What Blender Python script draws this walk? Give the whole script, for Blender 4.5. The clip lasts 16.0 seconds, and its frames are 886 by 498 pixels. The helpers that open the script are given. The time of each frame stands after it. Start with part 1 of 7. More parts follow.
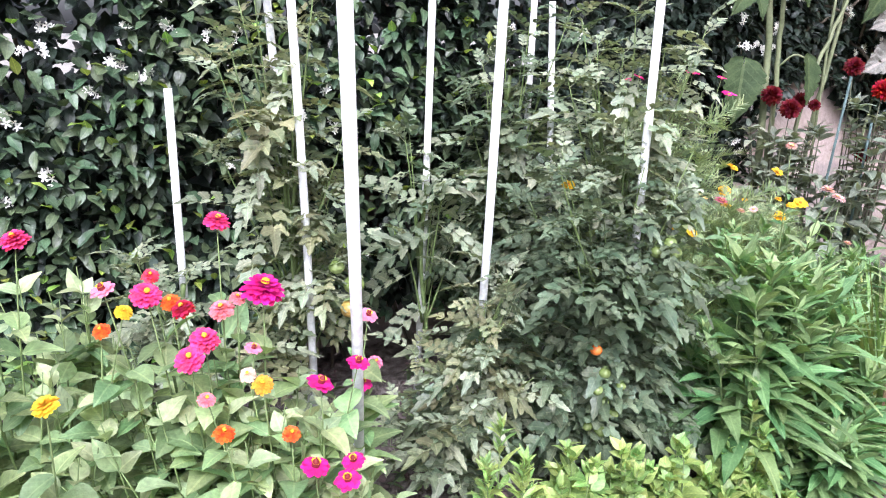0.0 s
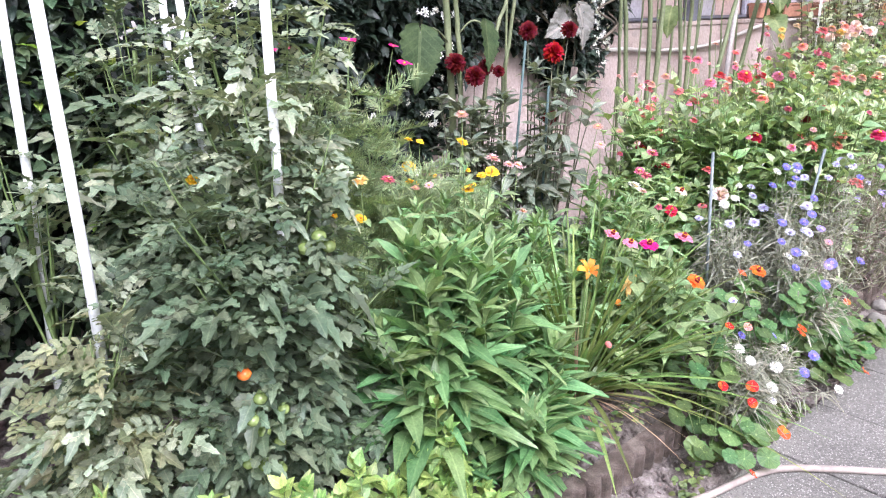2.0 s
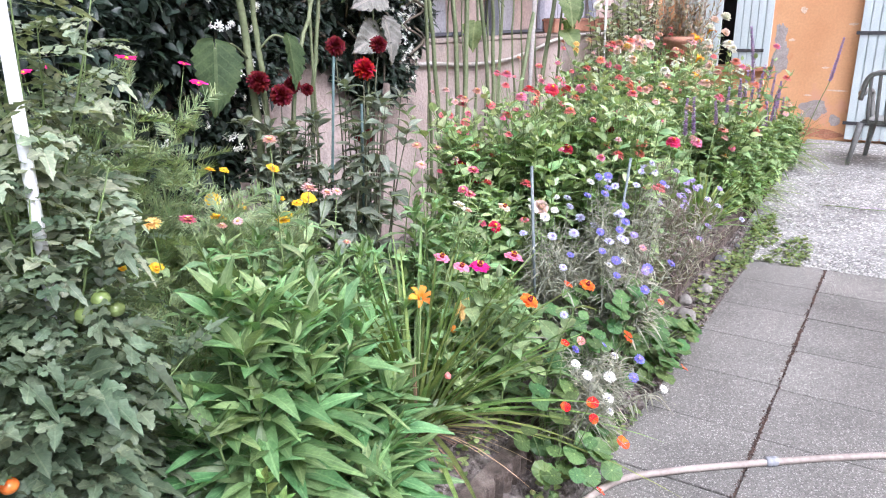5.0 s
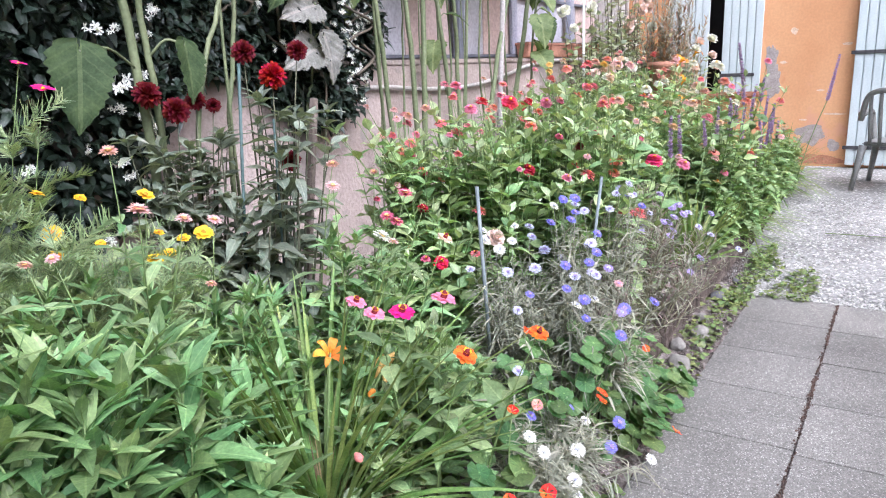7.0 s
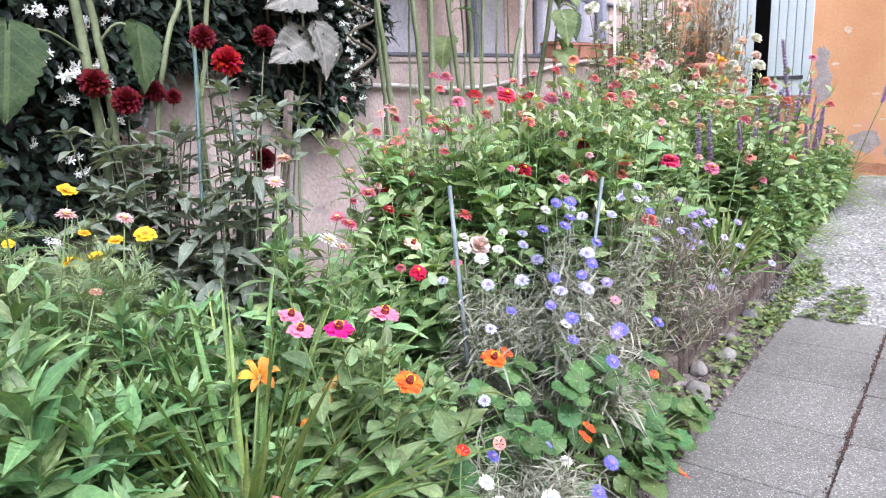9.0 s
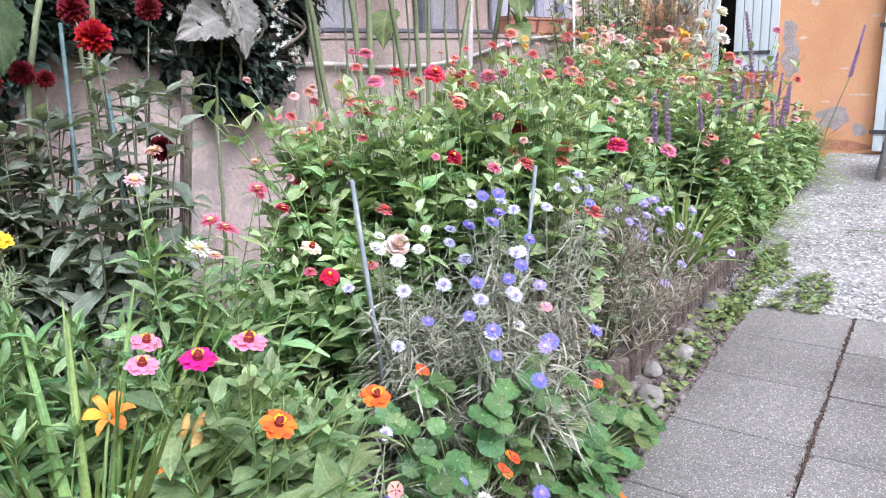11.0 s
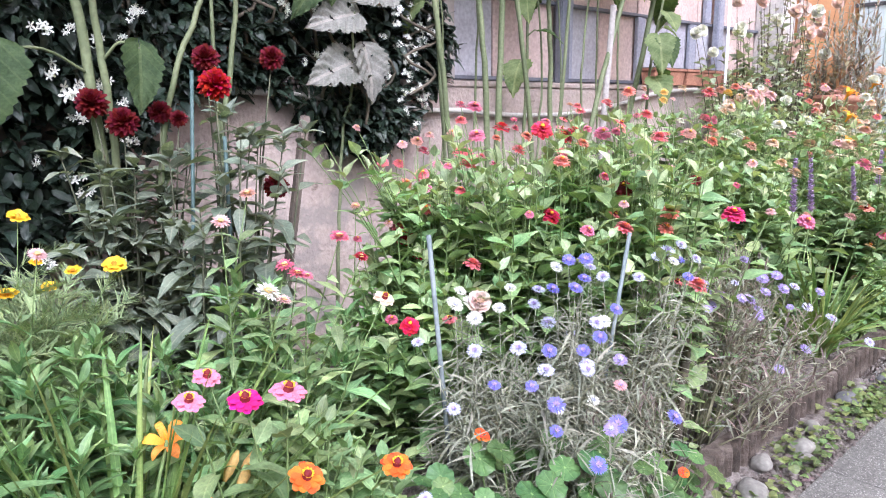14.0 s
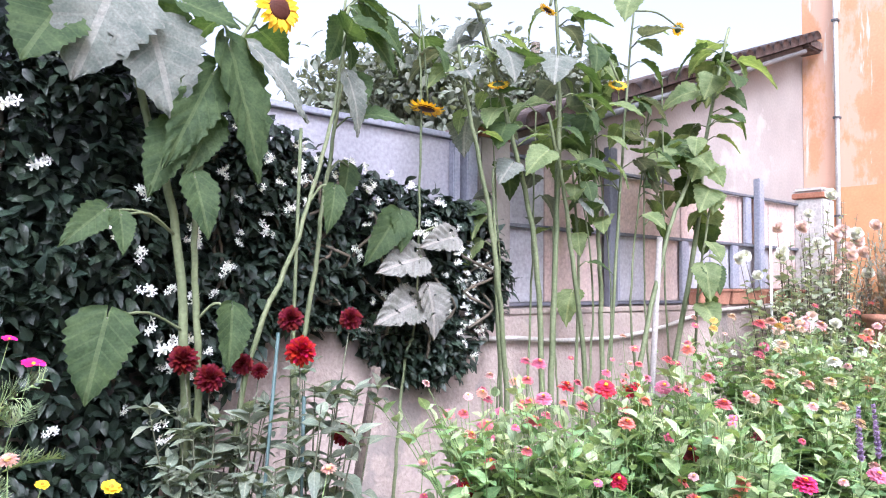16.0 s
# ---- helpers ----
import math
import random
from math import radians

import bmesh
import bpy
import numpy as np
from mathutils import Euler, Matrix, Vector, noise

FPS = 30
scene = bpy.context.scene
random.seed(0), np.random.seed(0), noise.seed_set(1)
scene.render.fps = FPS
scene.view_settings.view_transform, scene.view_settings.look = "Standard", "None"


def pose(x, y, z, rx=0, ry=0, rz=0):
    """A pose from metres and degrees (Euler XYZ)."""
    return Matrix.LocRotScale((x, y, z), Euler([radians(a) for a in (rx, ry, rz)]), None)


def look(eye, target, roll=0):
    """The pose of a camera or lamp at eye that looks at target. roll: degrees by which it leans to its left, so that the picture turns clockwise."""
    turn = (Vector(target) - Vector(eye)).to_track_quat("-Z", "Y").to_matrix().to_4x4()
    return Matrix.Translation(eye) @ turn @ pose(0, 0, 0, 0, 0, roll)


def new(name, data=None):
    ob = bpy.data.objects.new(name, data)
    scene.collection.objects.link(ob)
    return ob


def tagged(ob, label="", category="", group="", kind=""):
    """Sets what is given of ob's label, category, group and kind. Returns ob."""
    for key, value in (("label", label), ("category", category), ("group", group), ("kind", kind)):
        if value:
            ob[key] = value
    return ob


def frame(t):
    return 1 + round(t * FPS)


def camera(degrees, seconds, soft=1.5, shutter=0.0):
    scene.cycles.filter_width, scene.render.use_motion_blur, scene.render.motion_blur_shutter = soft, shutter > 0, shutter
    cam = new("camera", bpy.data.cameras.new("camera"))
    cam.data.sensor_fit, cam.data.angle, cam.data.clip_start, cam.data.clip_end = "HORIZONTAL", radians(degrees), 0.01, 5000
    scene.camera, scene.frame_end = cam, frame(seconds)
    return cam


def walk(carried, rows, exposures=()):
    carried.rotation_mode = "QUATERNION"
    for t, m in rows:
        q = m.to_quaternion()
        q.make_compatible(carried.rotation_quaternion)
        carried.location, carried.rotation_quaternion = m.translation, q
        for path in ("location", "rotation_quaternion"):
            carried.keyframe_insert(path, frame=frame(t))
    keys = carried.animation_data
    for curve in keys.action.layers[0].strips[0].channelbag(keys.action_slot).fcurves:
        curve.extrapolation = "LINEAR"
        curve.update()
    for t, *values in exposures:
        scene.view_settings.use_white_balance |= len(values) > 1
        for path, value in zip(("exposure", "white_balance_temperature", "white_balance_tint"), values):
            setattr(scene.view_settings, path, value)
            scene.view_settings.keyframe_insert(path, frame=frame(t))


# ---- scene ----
cam = camera(64.0, 16.0, soft=1.1)
PATH = [
    (0, (0.33, 0.087, 1.611), (1.071, 1.85, 1.027), 0.1),
    (0.5, (0.454, 0.164, 1.605), (1.353, 1.834, 0.97), -1.0),
    (1, (0.602, 0.167, 1.568), (1.618, 1.777, 0.956), -1.8),
    (1.5, (0.72, 0.18, 1.542), (1.801, 1.721, 0.869), -1.2),
    (2, (0.818, 0.175, 1.557), (2.074, 1.596, 0.92), -1.1),
    (2.5, (0.861, 0.221, 1.565), (2.246, 1.52, 0.936), -2.0),
    (3, (0.89, 0.235, 1.554), (2.355, 1.442, 0.925), -1.5),
    (3.5, (0.924, 0.258, 1.561), (2.428, 1.412, 0.925), -1.6),
    (4, (0.944, 0.297, 1.558), (2.522, 1.366, 0.95), -1.5),
    (4.2, (0.939, 0.322, 1.568), (2.538, 1.351, 0.948), -1.5),
    (6.3, (1.288, 0.333, 1.481), (2.859, 1.439, 0.924), -0.2),
    (6.5, (1.378, 0.368, 1.461), (2.983, 1.444, 0.944), -0.7),
    (7, (1.539, 0.411, 1.367), (3.161, 1.474, 0.879), -2.3),
    (7.5, (1.685, 0.5, 1.331), (3.318, 1.548, 0.847), -2.1),
    (8, (1.774, 0.514, 1.317), (3.396, 1.587, 0.848), -2.2),
    (8.5, (1.842, 0.439, 1.261), (3.414, 1.575, 0.771), -2.7),
    (9, (1.915, 0.376, 1.276), (3.468, 1.552, 0.823), -2.4),
    (9.5, (1.996, 0.309, 1.262), (3.562, 1.456, 0.781), -3.3),
    (9.7, (2.028, 0.299, 1.266), (3.593, 1.443, 0.774), -3.5),
    (11.8, (2.339, 0.432, 1.247), (3.918, 1.547, 0.734), -2.7),
    (12, (2.347, 0.408, 1.235), (3.887, 1.582, 0.735), -1.5),
    (12.5, (2.368, 0.335, 1.231), (3.835, 1.61, 0.759), -1.9),
    (13, (2.382, 0.288, 1.236), (3.798, 1.626, 0.785), -2.2),
    (13.5, (2.398, 0.272, 1.278), (3.785, 1.653, 0.866), -2.0),
    (14, (2.407, 0.273, 1.305), (3.732, 1.718, 0.91), -0.5),
    (14.5, (2.404, 0.288, 1.334), (3.712, 1.754, 0.959), -0.2),
    (15, (2.379, 0.275, 1.417), (3.67, 1.79, 1.217), -1.0),
    (15.5, (2.321, 0.291, 1.527), (3.604, 1.825, 1.487), -0.3),
    (16, (2.272, 0.284, 1.587), (3.546, 1.823, 1.685), 0.6),
]
EXPO = [(0.0, 1.42, 5750, 21), (2.2, 1.42, 5750, 21), (3.8, 1.29, 5750, 20), (6.5, 1.18, 5620, 17), (8.5, 1.15, 5620, 17), (13.0, 1.15, 5600, 18), (14.5, 1.30, 5600, 18), (15.5, 1.48, 5540, 19), (16.0, 1.48, 5520, 19)]
walk(cam, [(t, look(eye, target, roll)) for t, eye, target, roll in PATH], exposures=EXPO)

# ---------------------------------------------------------------- light
world = bpy.data.worlds.new("world")
scene.world = world
world.use_nodes = True
wn, wl = world.node_tree.nodes, world.node_tree.links
sky = wn.new("ShaderNodeTexSky")
sky.sky_type = "NISHITA"
sky.sun_disc = False
sky.sun_elevation, sky.sun_rotation = radians(50), radians(200)
sky.air_density, sky.dust_density, sky.ozone_density = 1.0, 6.0, 0.6
hsv = wn.new("ShaderNodeHueSaturation")
hsv.inputs["Saturation"].default_value = 0.3
wl.new(sky.outputs[0], hsv.inputs["Color"])
wl.new(hsv.outputs[0], wn["Background"].inputs["Color"])
wn["Background"].inputs["Strength"].default_value = 0.15
sun = new("sun", bpy.data.lights.new("sun", "SUN"))
sun.data.energy, sun.data.angle, sun.data.color = 1.1, radians(25), (1.0, 0.98, 0.95)
sun.matrix_world = look((-2.2, -5.5, 8.0), (0.5, 0.5, 0.0))


# ---------------------------------------------------------------- materials
def material(name, colours, scale=6.0, rough=0.7, bump=0.2, fine=60.0, metal=0.0, spec=0.4, island=0.0, through_light=0.0, streak=0.0, detail=6.0, speck=0.18):
    """A surface of two or three colours mixed by noise, with fine grain and relief."""
    m = bpy.data.materials.new(name)
    m.use_nodes = True
    n, l = m.node_tree.nodes, m.node_tree.links
    b = n["Principled BSDF"]
    b.inputs["Roughness"].default_value = rough
    b.inputs["Metallic"].default_value = metal
    b.inputs["Specular IOR Level"].default_value = spec
    tc = n.new("ShaderNodeTexCoord")
    mp = n.new("ShaderNodeMapping")
    mp.inputs["Scale"].default_value = (1, 1, 1 - 0.85 * streak)
    l.new(tc.outputs["Object"], mp.inputs["Vector"])
    big = n.new("ShaderNodeTexNoise")
    big.inputs["Scale"].default_value, big.inputs["Detail"].default_value = scale, detail
    l.new(mp.outputs[0], big.inputs["Vector"])
    ramp = n.new("ShaderNodeValToRGB")
    ramp.color_ramp.elements[0].position, ramp.color_ramp.elements[1].position = 0.32, 0.68
    stops = ramp.color_ramp.elements
    if len(colours) > 2:
        stops.new(0.5)
    for e, c in zip(stops, colours):
        e.color = (*c, 1)
    l.new(big.outputs[0], ramp.inputs[0])
    grain = n.new("ShaderNodeTexNoise")
    grain.inputs["Scale"].default_value, grain.inputs["Detail"].default_value = fine, 4
    l.new(tc.outputs["Object"], grain.inputs["Vector"])
    hs = n.new("ShaderNodeHueSaturation")
    l.new(ramp.outputs[0], hs.inputs["Color"])
    val = n.new("ShaderNodeMapRange")
    val.inputs["From Min"].default_value, val.inputs["From Max"].default_value = 0.3, 0.7
    val.inputs["To Min"].default_value, val.inputs["To Max"].default_value = 1 - speck, 1 + speck
    l.new(grain.outputs[0], val.inputs[0])
    out = val.outputs[0]
    if island:
        geo, ran = n.new("ShaderNodeNewGeometry"), n.new("ShaderNodeMapRange")
        ran.inputs["To Min"].default_value, ran.inputs["To Max"].default_value = 1 - island, 1 + island
        l.new(geo.outputs["Random Per Island"], ran.inputs[0])
        mul = n.new("ShaderNodeMath")
        mul.operation = "MULTIPLY"
        l.new(out, mul.inputs[0]), l.new(ran.outputs[0], mul.inputs[1])
        out = mul.outputs[0]
        hue = n.new("ShaderNodeMapRange")
        hue.inputs["To Min"].default_value, hue.inputs["To Max"].default_value = 0.5 - 0.03 * island / 0.3, 0.5 + 0.03 * island / 0.3
        mul2 = n.new("ShaderNodeMath")
        mul2.operation, mul2.inputs[1].default_value = "MULTIPLY", 7.31
        frac = n.new("ShaderNodeMath")
        frac.operation = "FRACT"
        l.new(geo.outputs["Random Per Island"], mul2.inputs[0]), l.new(mul2.outputs[0], frac.inputs[0])
        l.new(frac.outputs[0], hue.inputs[0]), l.new(hue.outputs[0], hs.inputs["Hue"])
    l.new(out, hs.inputs["Value"])
    l.new(hs.outputs[0], b.inputs["Base Color"])
    if bump:
        bm_ = n.new("ShaderNodeBump")
        bm_.inputs["Strength"].default_value, bm_.inputs["Distance"].default_value = bump, 0.01
        l.new(grain.outputs[0], bm_.inputs["Height"]), l.new(bm_.outputs[0], b.inputs["Normal"])
    if through_light:
        tr, mix = n.new("ShaderNodeBsdfTranslucent"), n.new("ShaderNodeMixShader")
        warm = n.new("ShaderNodeMixRGB")
        warm.blend_type, warm.inputs[0].default_value, warm.inputs[2].default_value = "MULTIPLY", 1.0, (1.25, 1.3, 0.55, 1)
        l.new(hs.outputs[0], warm.inputs[1]), l.new(warm.outputs[0], tr.inputs["Color"])
        mix.inputs[0].default_value = through_light
        l.new(b.outputs[0], mix.inputs[1]), l.new(tr.outputs[0], mix.inputs[2])
        l.new(mix.outputs[0], n["Material Output"].inputs["Surface"])
    return m


def speckled(name, ground_colour, chips, scale, rough=0.85):
    """Exposed-aggregate concrete: pale and grey chips in a matrix."""
    m = material(name, [tuple(0.85 * c for c in ground_colour), ground_colour], 3.0, rough, 0.0, 40.0)
    n, l = m.node_tree.nodes, m.node_tree.links
    b = n["Principled BSDF"]
    tc = n.new("ShaderNodeTexCoord")
    vor = n.new("ShaderNodeTexVoronoi")
    vor.inputs["Scale"].default_value = scale
    l.new(tc.outputs["Object"], vor.inputs["Vector"])
    sep = n.new("ShaderNodeSeparateColor")
    l.new(vor.outputs["Color"], sep.inputs[0])
    r = n.new("ShaderNodeValToRGB")
    r.color_ramp.interpolation = "CONSTANT"
    r.color_ramp.elements[0].color = (*chips[0], 1)
    r.color_ramp.elements[1].color, r.color_ramp.elements[1].position = (*chips[1], 1), 0.35
    for k, c in enumerate(chips[2:]):
        r.color_ramp.elements.new(0.6 + 0.2 * k).color = (*c, 1)
    l.new(sep.outputs[0], r.inputs[0])
    edge = n.new("ShaderNodeMapRange")
    edge.inputs["From Min"].default_value, edge.inputs["From Max"].default_value = 0.35, 0.55
    edge.inputs["To Min"].default_value, edge.inputs["To Max"].default_value = 1, 0
    l.new(vor.outputs["Distance"], edge.inputs[0])
    mix = n.new("ShaderNodeMixRGB")
    base = b.inputs["Base Color"].links[0].from_socket
    l.new(edge.outputs[0], mix.inputs[0]), l.new(base, mix.inputs[1]), l.new(r.outputs[0], mix.inputs[2])
    stain = n.new("ShaderNodeTexNoise")
    stain.inputs["Scale"].default_value, stain.inputs["Detail"].default_value = 2.2, 8
    l.new(tc.outputs["Object"], stain.inputs["Vector"])
    sm = n.new("ShaderNodeMapRange")
    sm.inputs["From Min"].default_value, sm.inputs["From Max"].default_value = 0.3, 0.7
    sm.inputs["To Min"].default_value, sm.inputs["To Max"].default_value = 0.72, 1.1
    l.new(stain.outputs[0], sm.inputs[0])
    info = n.new("ShaderNodeObjectInfo")
    ir = n.new("ShaderNodeMapRange")
    ir.inputs["To Min"].default_value, ir.inputs["To Max"].default_value = 0.9, 1.08
    l.new(info.outputs["Random"], ir.inputs[0])
    mm = n.new("ShaderNodeMath")
    mm.operation = "MULTIPLY"
    l.new(sm.outputs[0], mm.inputs[0]), l.new(ir.outputs[0], mm.inputs[1])
    hs = n.new("ShaderNodeHueSaturation")
    l.new(mix.outputs[0], hs.inputs["Color"]), l.new(mm.outputs[0], hs.inputs["Value"])
    l.new(hs.outputs[0], b.inputs["Base Color"])
    bp = n.new("ShaderNodeBump")
    bp.inputs["Strength"].default_value, bp.inputs["Distance"].default_value = 0.5, 0.004
    l.new(edge.outputs[0], bp.inputs["Height"]), l.new(bp.outputs[0], b.inputs["Normal"])
    return m


def patched(name, base, patches, scale, low, rough=0.9, bump=0.3, tall=(1, 1, 1), speck=0.06):
    """Old plaster: a base coat with patches of other colour where noise is high."""
    m = material(name, base, 2.0, rough, bump, 45.0, speck=speck)
    n, l = m.node_tree.nodes, m.node_tree.links
    b = n["Principled BSDF"]
    tc = n.new("ShaderNodeTexCoord")
    col = b.inputs["Base Color"].links[0].from_socket
    for k, (colour, lo, sc) in enumerate(zip(patches, low, scale)):
        mp = n.new("ShaderNodeMapping")
        mp.inputs["Location"].default_value = (3.7 * k, 1.3 * k, 2.1 * k)
        mp.inputs["Scale"].default_value = (1, 1, tall[k])
        l.new(tc.outputs["Object"], mp.inputs[0])
        no = n.new("ShaderNodeTexNoise")
        no.inputs["Scale"].default_value, no.inputs["Detail"].default_value, no.inputs["Roughness"].default_value = sc, 9, 0.62
        l.new(mp.outputs[0], no.inputs["Vector"])
        r = n.new("ShaderNodeMapRange")
        r.inputs["From Min"].default_value, r.inputs["From Max"].default_value = lo, lo + 0.05
        l.new(no.outputs[0], r.inputs[0])
        mix = n.new("ShaderNodeMixRGB")
        mix.inputs[2].default_value = (*colour, 1)
        l.new(r.outputs[0], mix.inputs[0]), l.new(col, mix.inputs[1])
        col = mix.outputs[0]
    l.new(col, b.inputs["Base Color"])
    return m


M = {}
M["soil"] = material("soil", [(0.07, 0.054, 0.046), (0.17, 0.142, 0.128), (0.30, 0.262, 0.24)], 22, 0.95, 1.0, 160, detail=10)
M["ground"] = material("ground", [(0.22, 0.20, 0.17), (0.30, 0.28, 0.25)], 1.5, 0.95, 0.6, 40)
M["slab"] = speckled("slab", (0.19, 0.18, 0.163), [(0.12, 0.113, 0.102), (0.25, 0.24, 0.216), (0.40, 0.385, 0.35), (0.21, 0.20, 0.182)], 165)
geo_ = M["slab"].node_tree.nodes.new("ShaderNodeNewGeometry")
for link in [q for q in M["slab"].node_tree.links if q.from_socket.name == "Object"]:
    M["slab"].node_tree.links.new(geo_.outputs["Position"], link.to_socket)
M["gravel"] = speckled("gravel", (0.30, 0.295, 0.28), [(0.22, 0.215, 0.2), (0.42, 0.41, 0.39), (0.62, 0.61, 0.58), (0.36, 0.34, 0.31)], 42)
M["stone_chip"] = material("stone_chip", [(0.30, 0.29, 0.265), (0.45, 0.435, 0.405)], 30, 0.85, 0.2, 90, island=0.35)
M["curb"] = material("curb", [(0.055, 0.042, 0.034), (0.115, 0.088, 0.072), (0.21, 0.17, 0.145)], 16, 0.95, 1.0, 170, detail=10)
M["stake_teal"] = material("stake_teal", [(0.045, 0.085, 0.08), (0.09, 0.14, 0.135)], 20, 0.5, 0.1, 60)
M["pebble"] = material("pebble", [(0.14, 0.13, 0.115), (0.28, 0.262, 0.235)], 14, 0.8, 0.15, 80)
M["pebble_dark"] = material("pebble_dark", [(0.09, 0.09, 0.095), (0.15, 0.145, 0.15)], 9, 0.75, 0.15, 80)
M["plaster"] = patched("plaster", [(0.35, 0.275, 0.245), (0.44, 0.36, 0.325)], [(0.31, 0.265, 0.245), (0.19, 0.145, 0.12)], (3.0, 5.0), (0.56, 0.66), bump=1.0, speck=0.14)
M["render_pink"] = patched("render_pink", [(0.30, 0.262, 0.243), (0.36, 0.318, 0.296)], [(0.385, 0.35, 0.33), (0.22, 0.19, 0.175)], (1.5, 7), (0.58, 0.70))
M["orange"] = patched("orange", [(0.64, 0.325, 0.155), (0.72, 0.40, 0.205)], [(0.68, 0.36, 0.22), (0.78, 0.62, 0.48), (0.62, 0.27, 0.13)], (1.3, 9, 2.2), (0.60, 0.74, 0.62), bump=0.12, tall=(1, 1, 1))
M["orange_upper"] = patched("orange_upper", [(0.64, 0.325, 0.175), (0.72, 0.40, 0.23)], [(0.74, 0.47, 0.34), (0.78, 0.66, 0.56)], (2.0, 11), (0.50, 0.60), bump=0.12, tall=(0.5, 0.12))
M["shutter"] = material("shutter", [(0.54, 0.61, 0.61), (0.65, 0.71, 0.70)], 5, 0.6, 0.2, 70, streak=0.9, speck=0.07)
M["iron"] = material("iron", [(0.04, 0.04, 0.045), (0.08, 0.075, 0.075)], 20, 0.6, 0.3, 80)
# near-black colour for the shade inside the house openings
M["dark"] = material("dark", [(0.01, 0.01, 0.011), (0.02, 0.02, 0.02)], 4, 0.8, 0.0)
M["steel"] = material("steel", [(0.27, 0.28, 0.34), (0.35, 0.355, 0.42)], 3, 0.5, 0.1, 60, metal=0.15)
M["slate"] = material("slate", [(0.10, 0.105, 0.13), (0.16, 0.165, 0.195)], 5, 0.55, 0.1, 60)
M["fence_grey"] = material("fence_grey", [(0.34, 0.33, 0.37), (0.44, 0.425, 0.455)], 1.6, 0.6, 0.1, 50, streak=0.6)
M["fence_pink"] = material("fence_pink", [(0.45, 0.34, 0.31), (0.56, 0.43, 0.385)], 2.4, 0.7, 0.1, 50, streak=0.6)
M["brick"] = material("brick", [(0.36, 0.15, 0.09), (0.48, 0.22, 0.14)], 8, 0.9, 0.5, 60)
M["limewash"] = material("limewash", [(0.44, 0.41, 0.39), (0.62, 0.60, 0.57)], 5, 0.9, 0.4, 50)
M["tile"] = material("tile", [(0.05, 0.038, 0.034), (0.10, 0.066, 0.054), (0.20, 0.16, 0.135)], 9, 0.9, 0.5, 60, island=0.25)
M["wood"] = material("wood", [(0.13, 0.10, 0.085), (0.22, 0.175, 0.15)], 8, 0.85, 0.5, 70, streak=0.9)
M["gutter"] = material("gutter", [(0.10, 0.10, 0.105), (0.17, 0.17, 0.175)], 6, 0.6, 0.1, 60)
M["terracotta"] = material("terracotta", [(0.30, 0.135, 0.09), (0.46, 0.225, 0.15)], 9, 0.85, 0.3, 70)
M["pvc"] = material("pvc", [(0.72, 0.73, 0.73), (0.84, 0.85, 0.85)], 6, 0.35, 0.02, 60, streak=0.8)
M["stake_grey"] = material("stake_grey", [(0.13, 0.16, 0.165), (0.21, 0.235, 0.24)], 10, 0.5, 0.1, 60)
M["stake_wood"] = material("stake_wood", [(0.20, 0.18, 0.17), (0.32, 0.29, 0.27)], 8, 0.85, 0.5, 60, streak=0.9)
M["hose"] = material("hose", [(0.26, 0.215, 0.19), (0.37, 0.315, 0.28)], 6, 0.5, 0.05, 60)
M["hose_joint"] = material("hose_joint", [(0.24, 0.25, 0.27), (0.34, 0.34, 0.36)], 12, 0.5, 0.1, 60)
M["cable"] = material("cable", [(0.42, 0.39, 0.36), (0.54, 0.50, 0.47)], 6, 0.5, 0.05, 60)
M["chair"] = material("chair", [(0.16, 0.16, 0.15), (0.24, 0.24, 0.225)], 6, 0.3, 0.05, 60)
M["joint_dirt"] = material("joint_dirt", [(0.045, 0.032, 0.026), (0.12, 0.075, 0.058)], 20, 0.95, 0.5, 90)
M["bare_plaster"] = material("bare_plaster", [(0.33, 0.285, 0.265), (0.45, 0.395, 0.365)], 14, 0.95, 0.6, 60)
M["lime_scrape"] = material("lime_scrape", [(0.66, 0.46, 0.31), (0.76, 0.60, 0.46)], 20, 0.95, 0.4, 60)
M["red_stain"] = material("red_stain", [(0.40, 0.17, 0.10), (0.52, 0.25, 0.15)], 12, 0.95, 0.4, 60)
M["rust"] = material("rust", [(0.07, 0.045, 0.035), (0.13, 0.08, 0.06)], 12, 0.9, 0.5, 60)


# ---------------------------------------------------------------- mesh helpers
def part(name, bm, mat, parent=None, label=""):
    """Links a bmesh as one mesh object, under parent if there is one."""
    me = bpy.data.meshes.new(name)
    bm.to_mesh(me)
    bm.free()
    me.materials.append(mat)
    ob = new(name, me)
    ob.parent = parent
    return tagged(ob, label)


def box_bm(lo, hi, bevel=0.0, bm=None):
    bm = bm or bmesh.new()
    lo, hi = Vector(lo), Vector(hi)
    made = bmesh.ops.create_cube(bm, size=1.0)["verts"]
    for v in made:
        v.co = Vector(((lo[k] + hi[k]) / 2 + v.co[k] * (hi[k] - lo[k]) for k in range(3)))
    if bevel:
        edges = {e for v in made for e in v.link_edges}
        bmesh.ops.bevel(bm, geom=list(edges), offset=bevel, segments=2, affect="EDGES")
    return bm


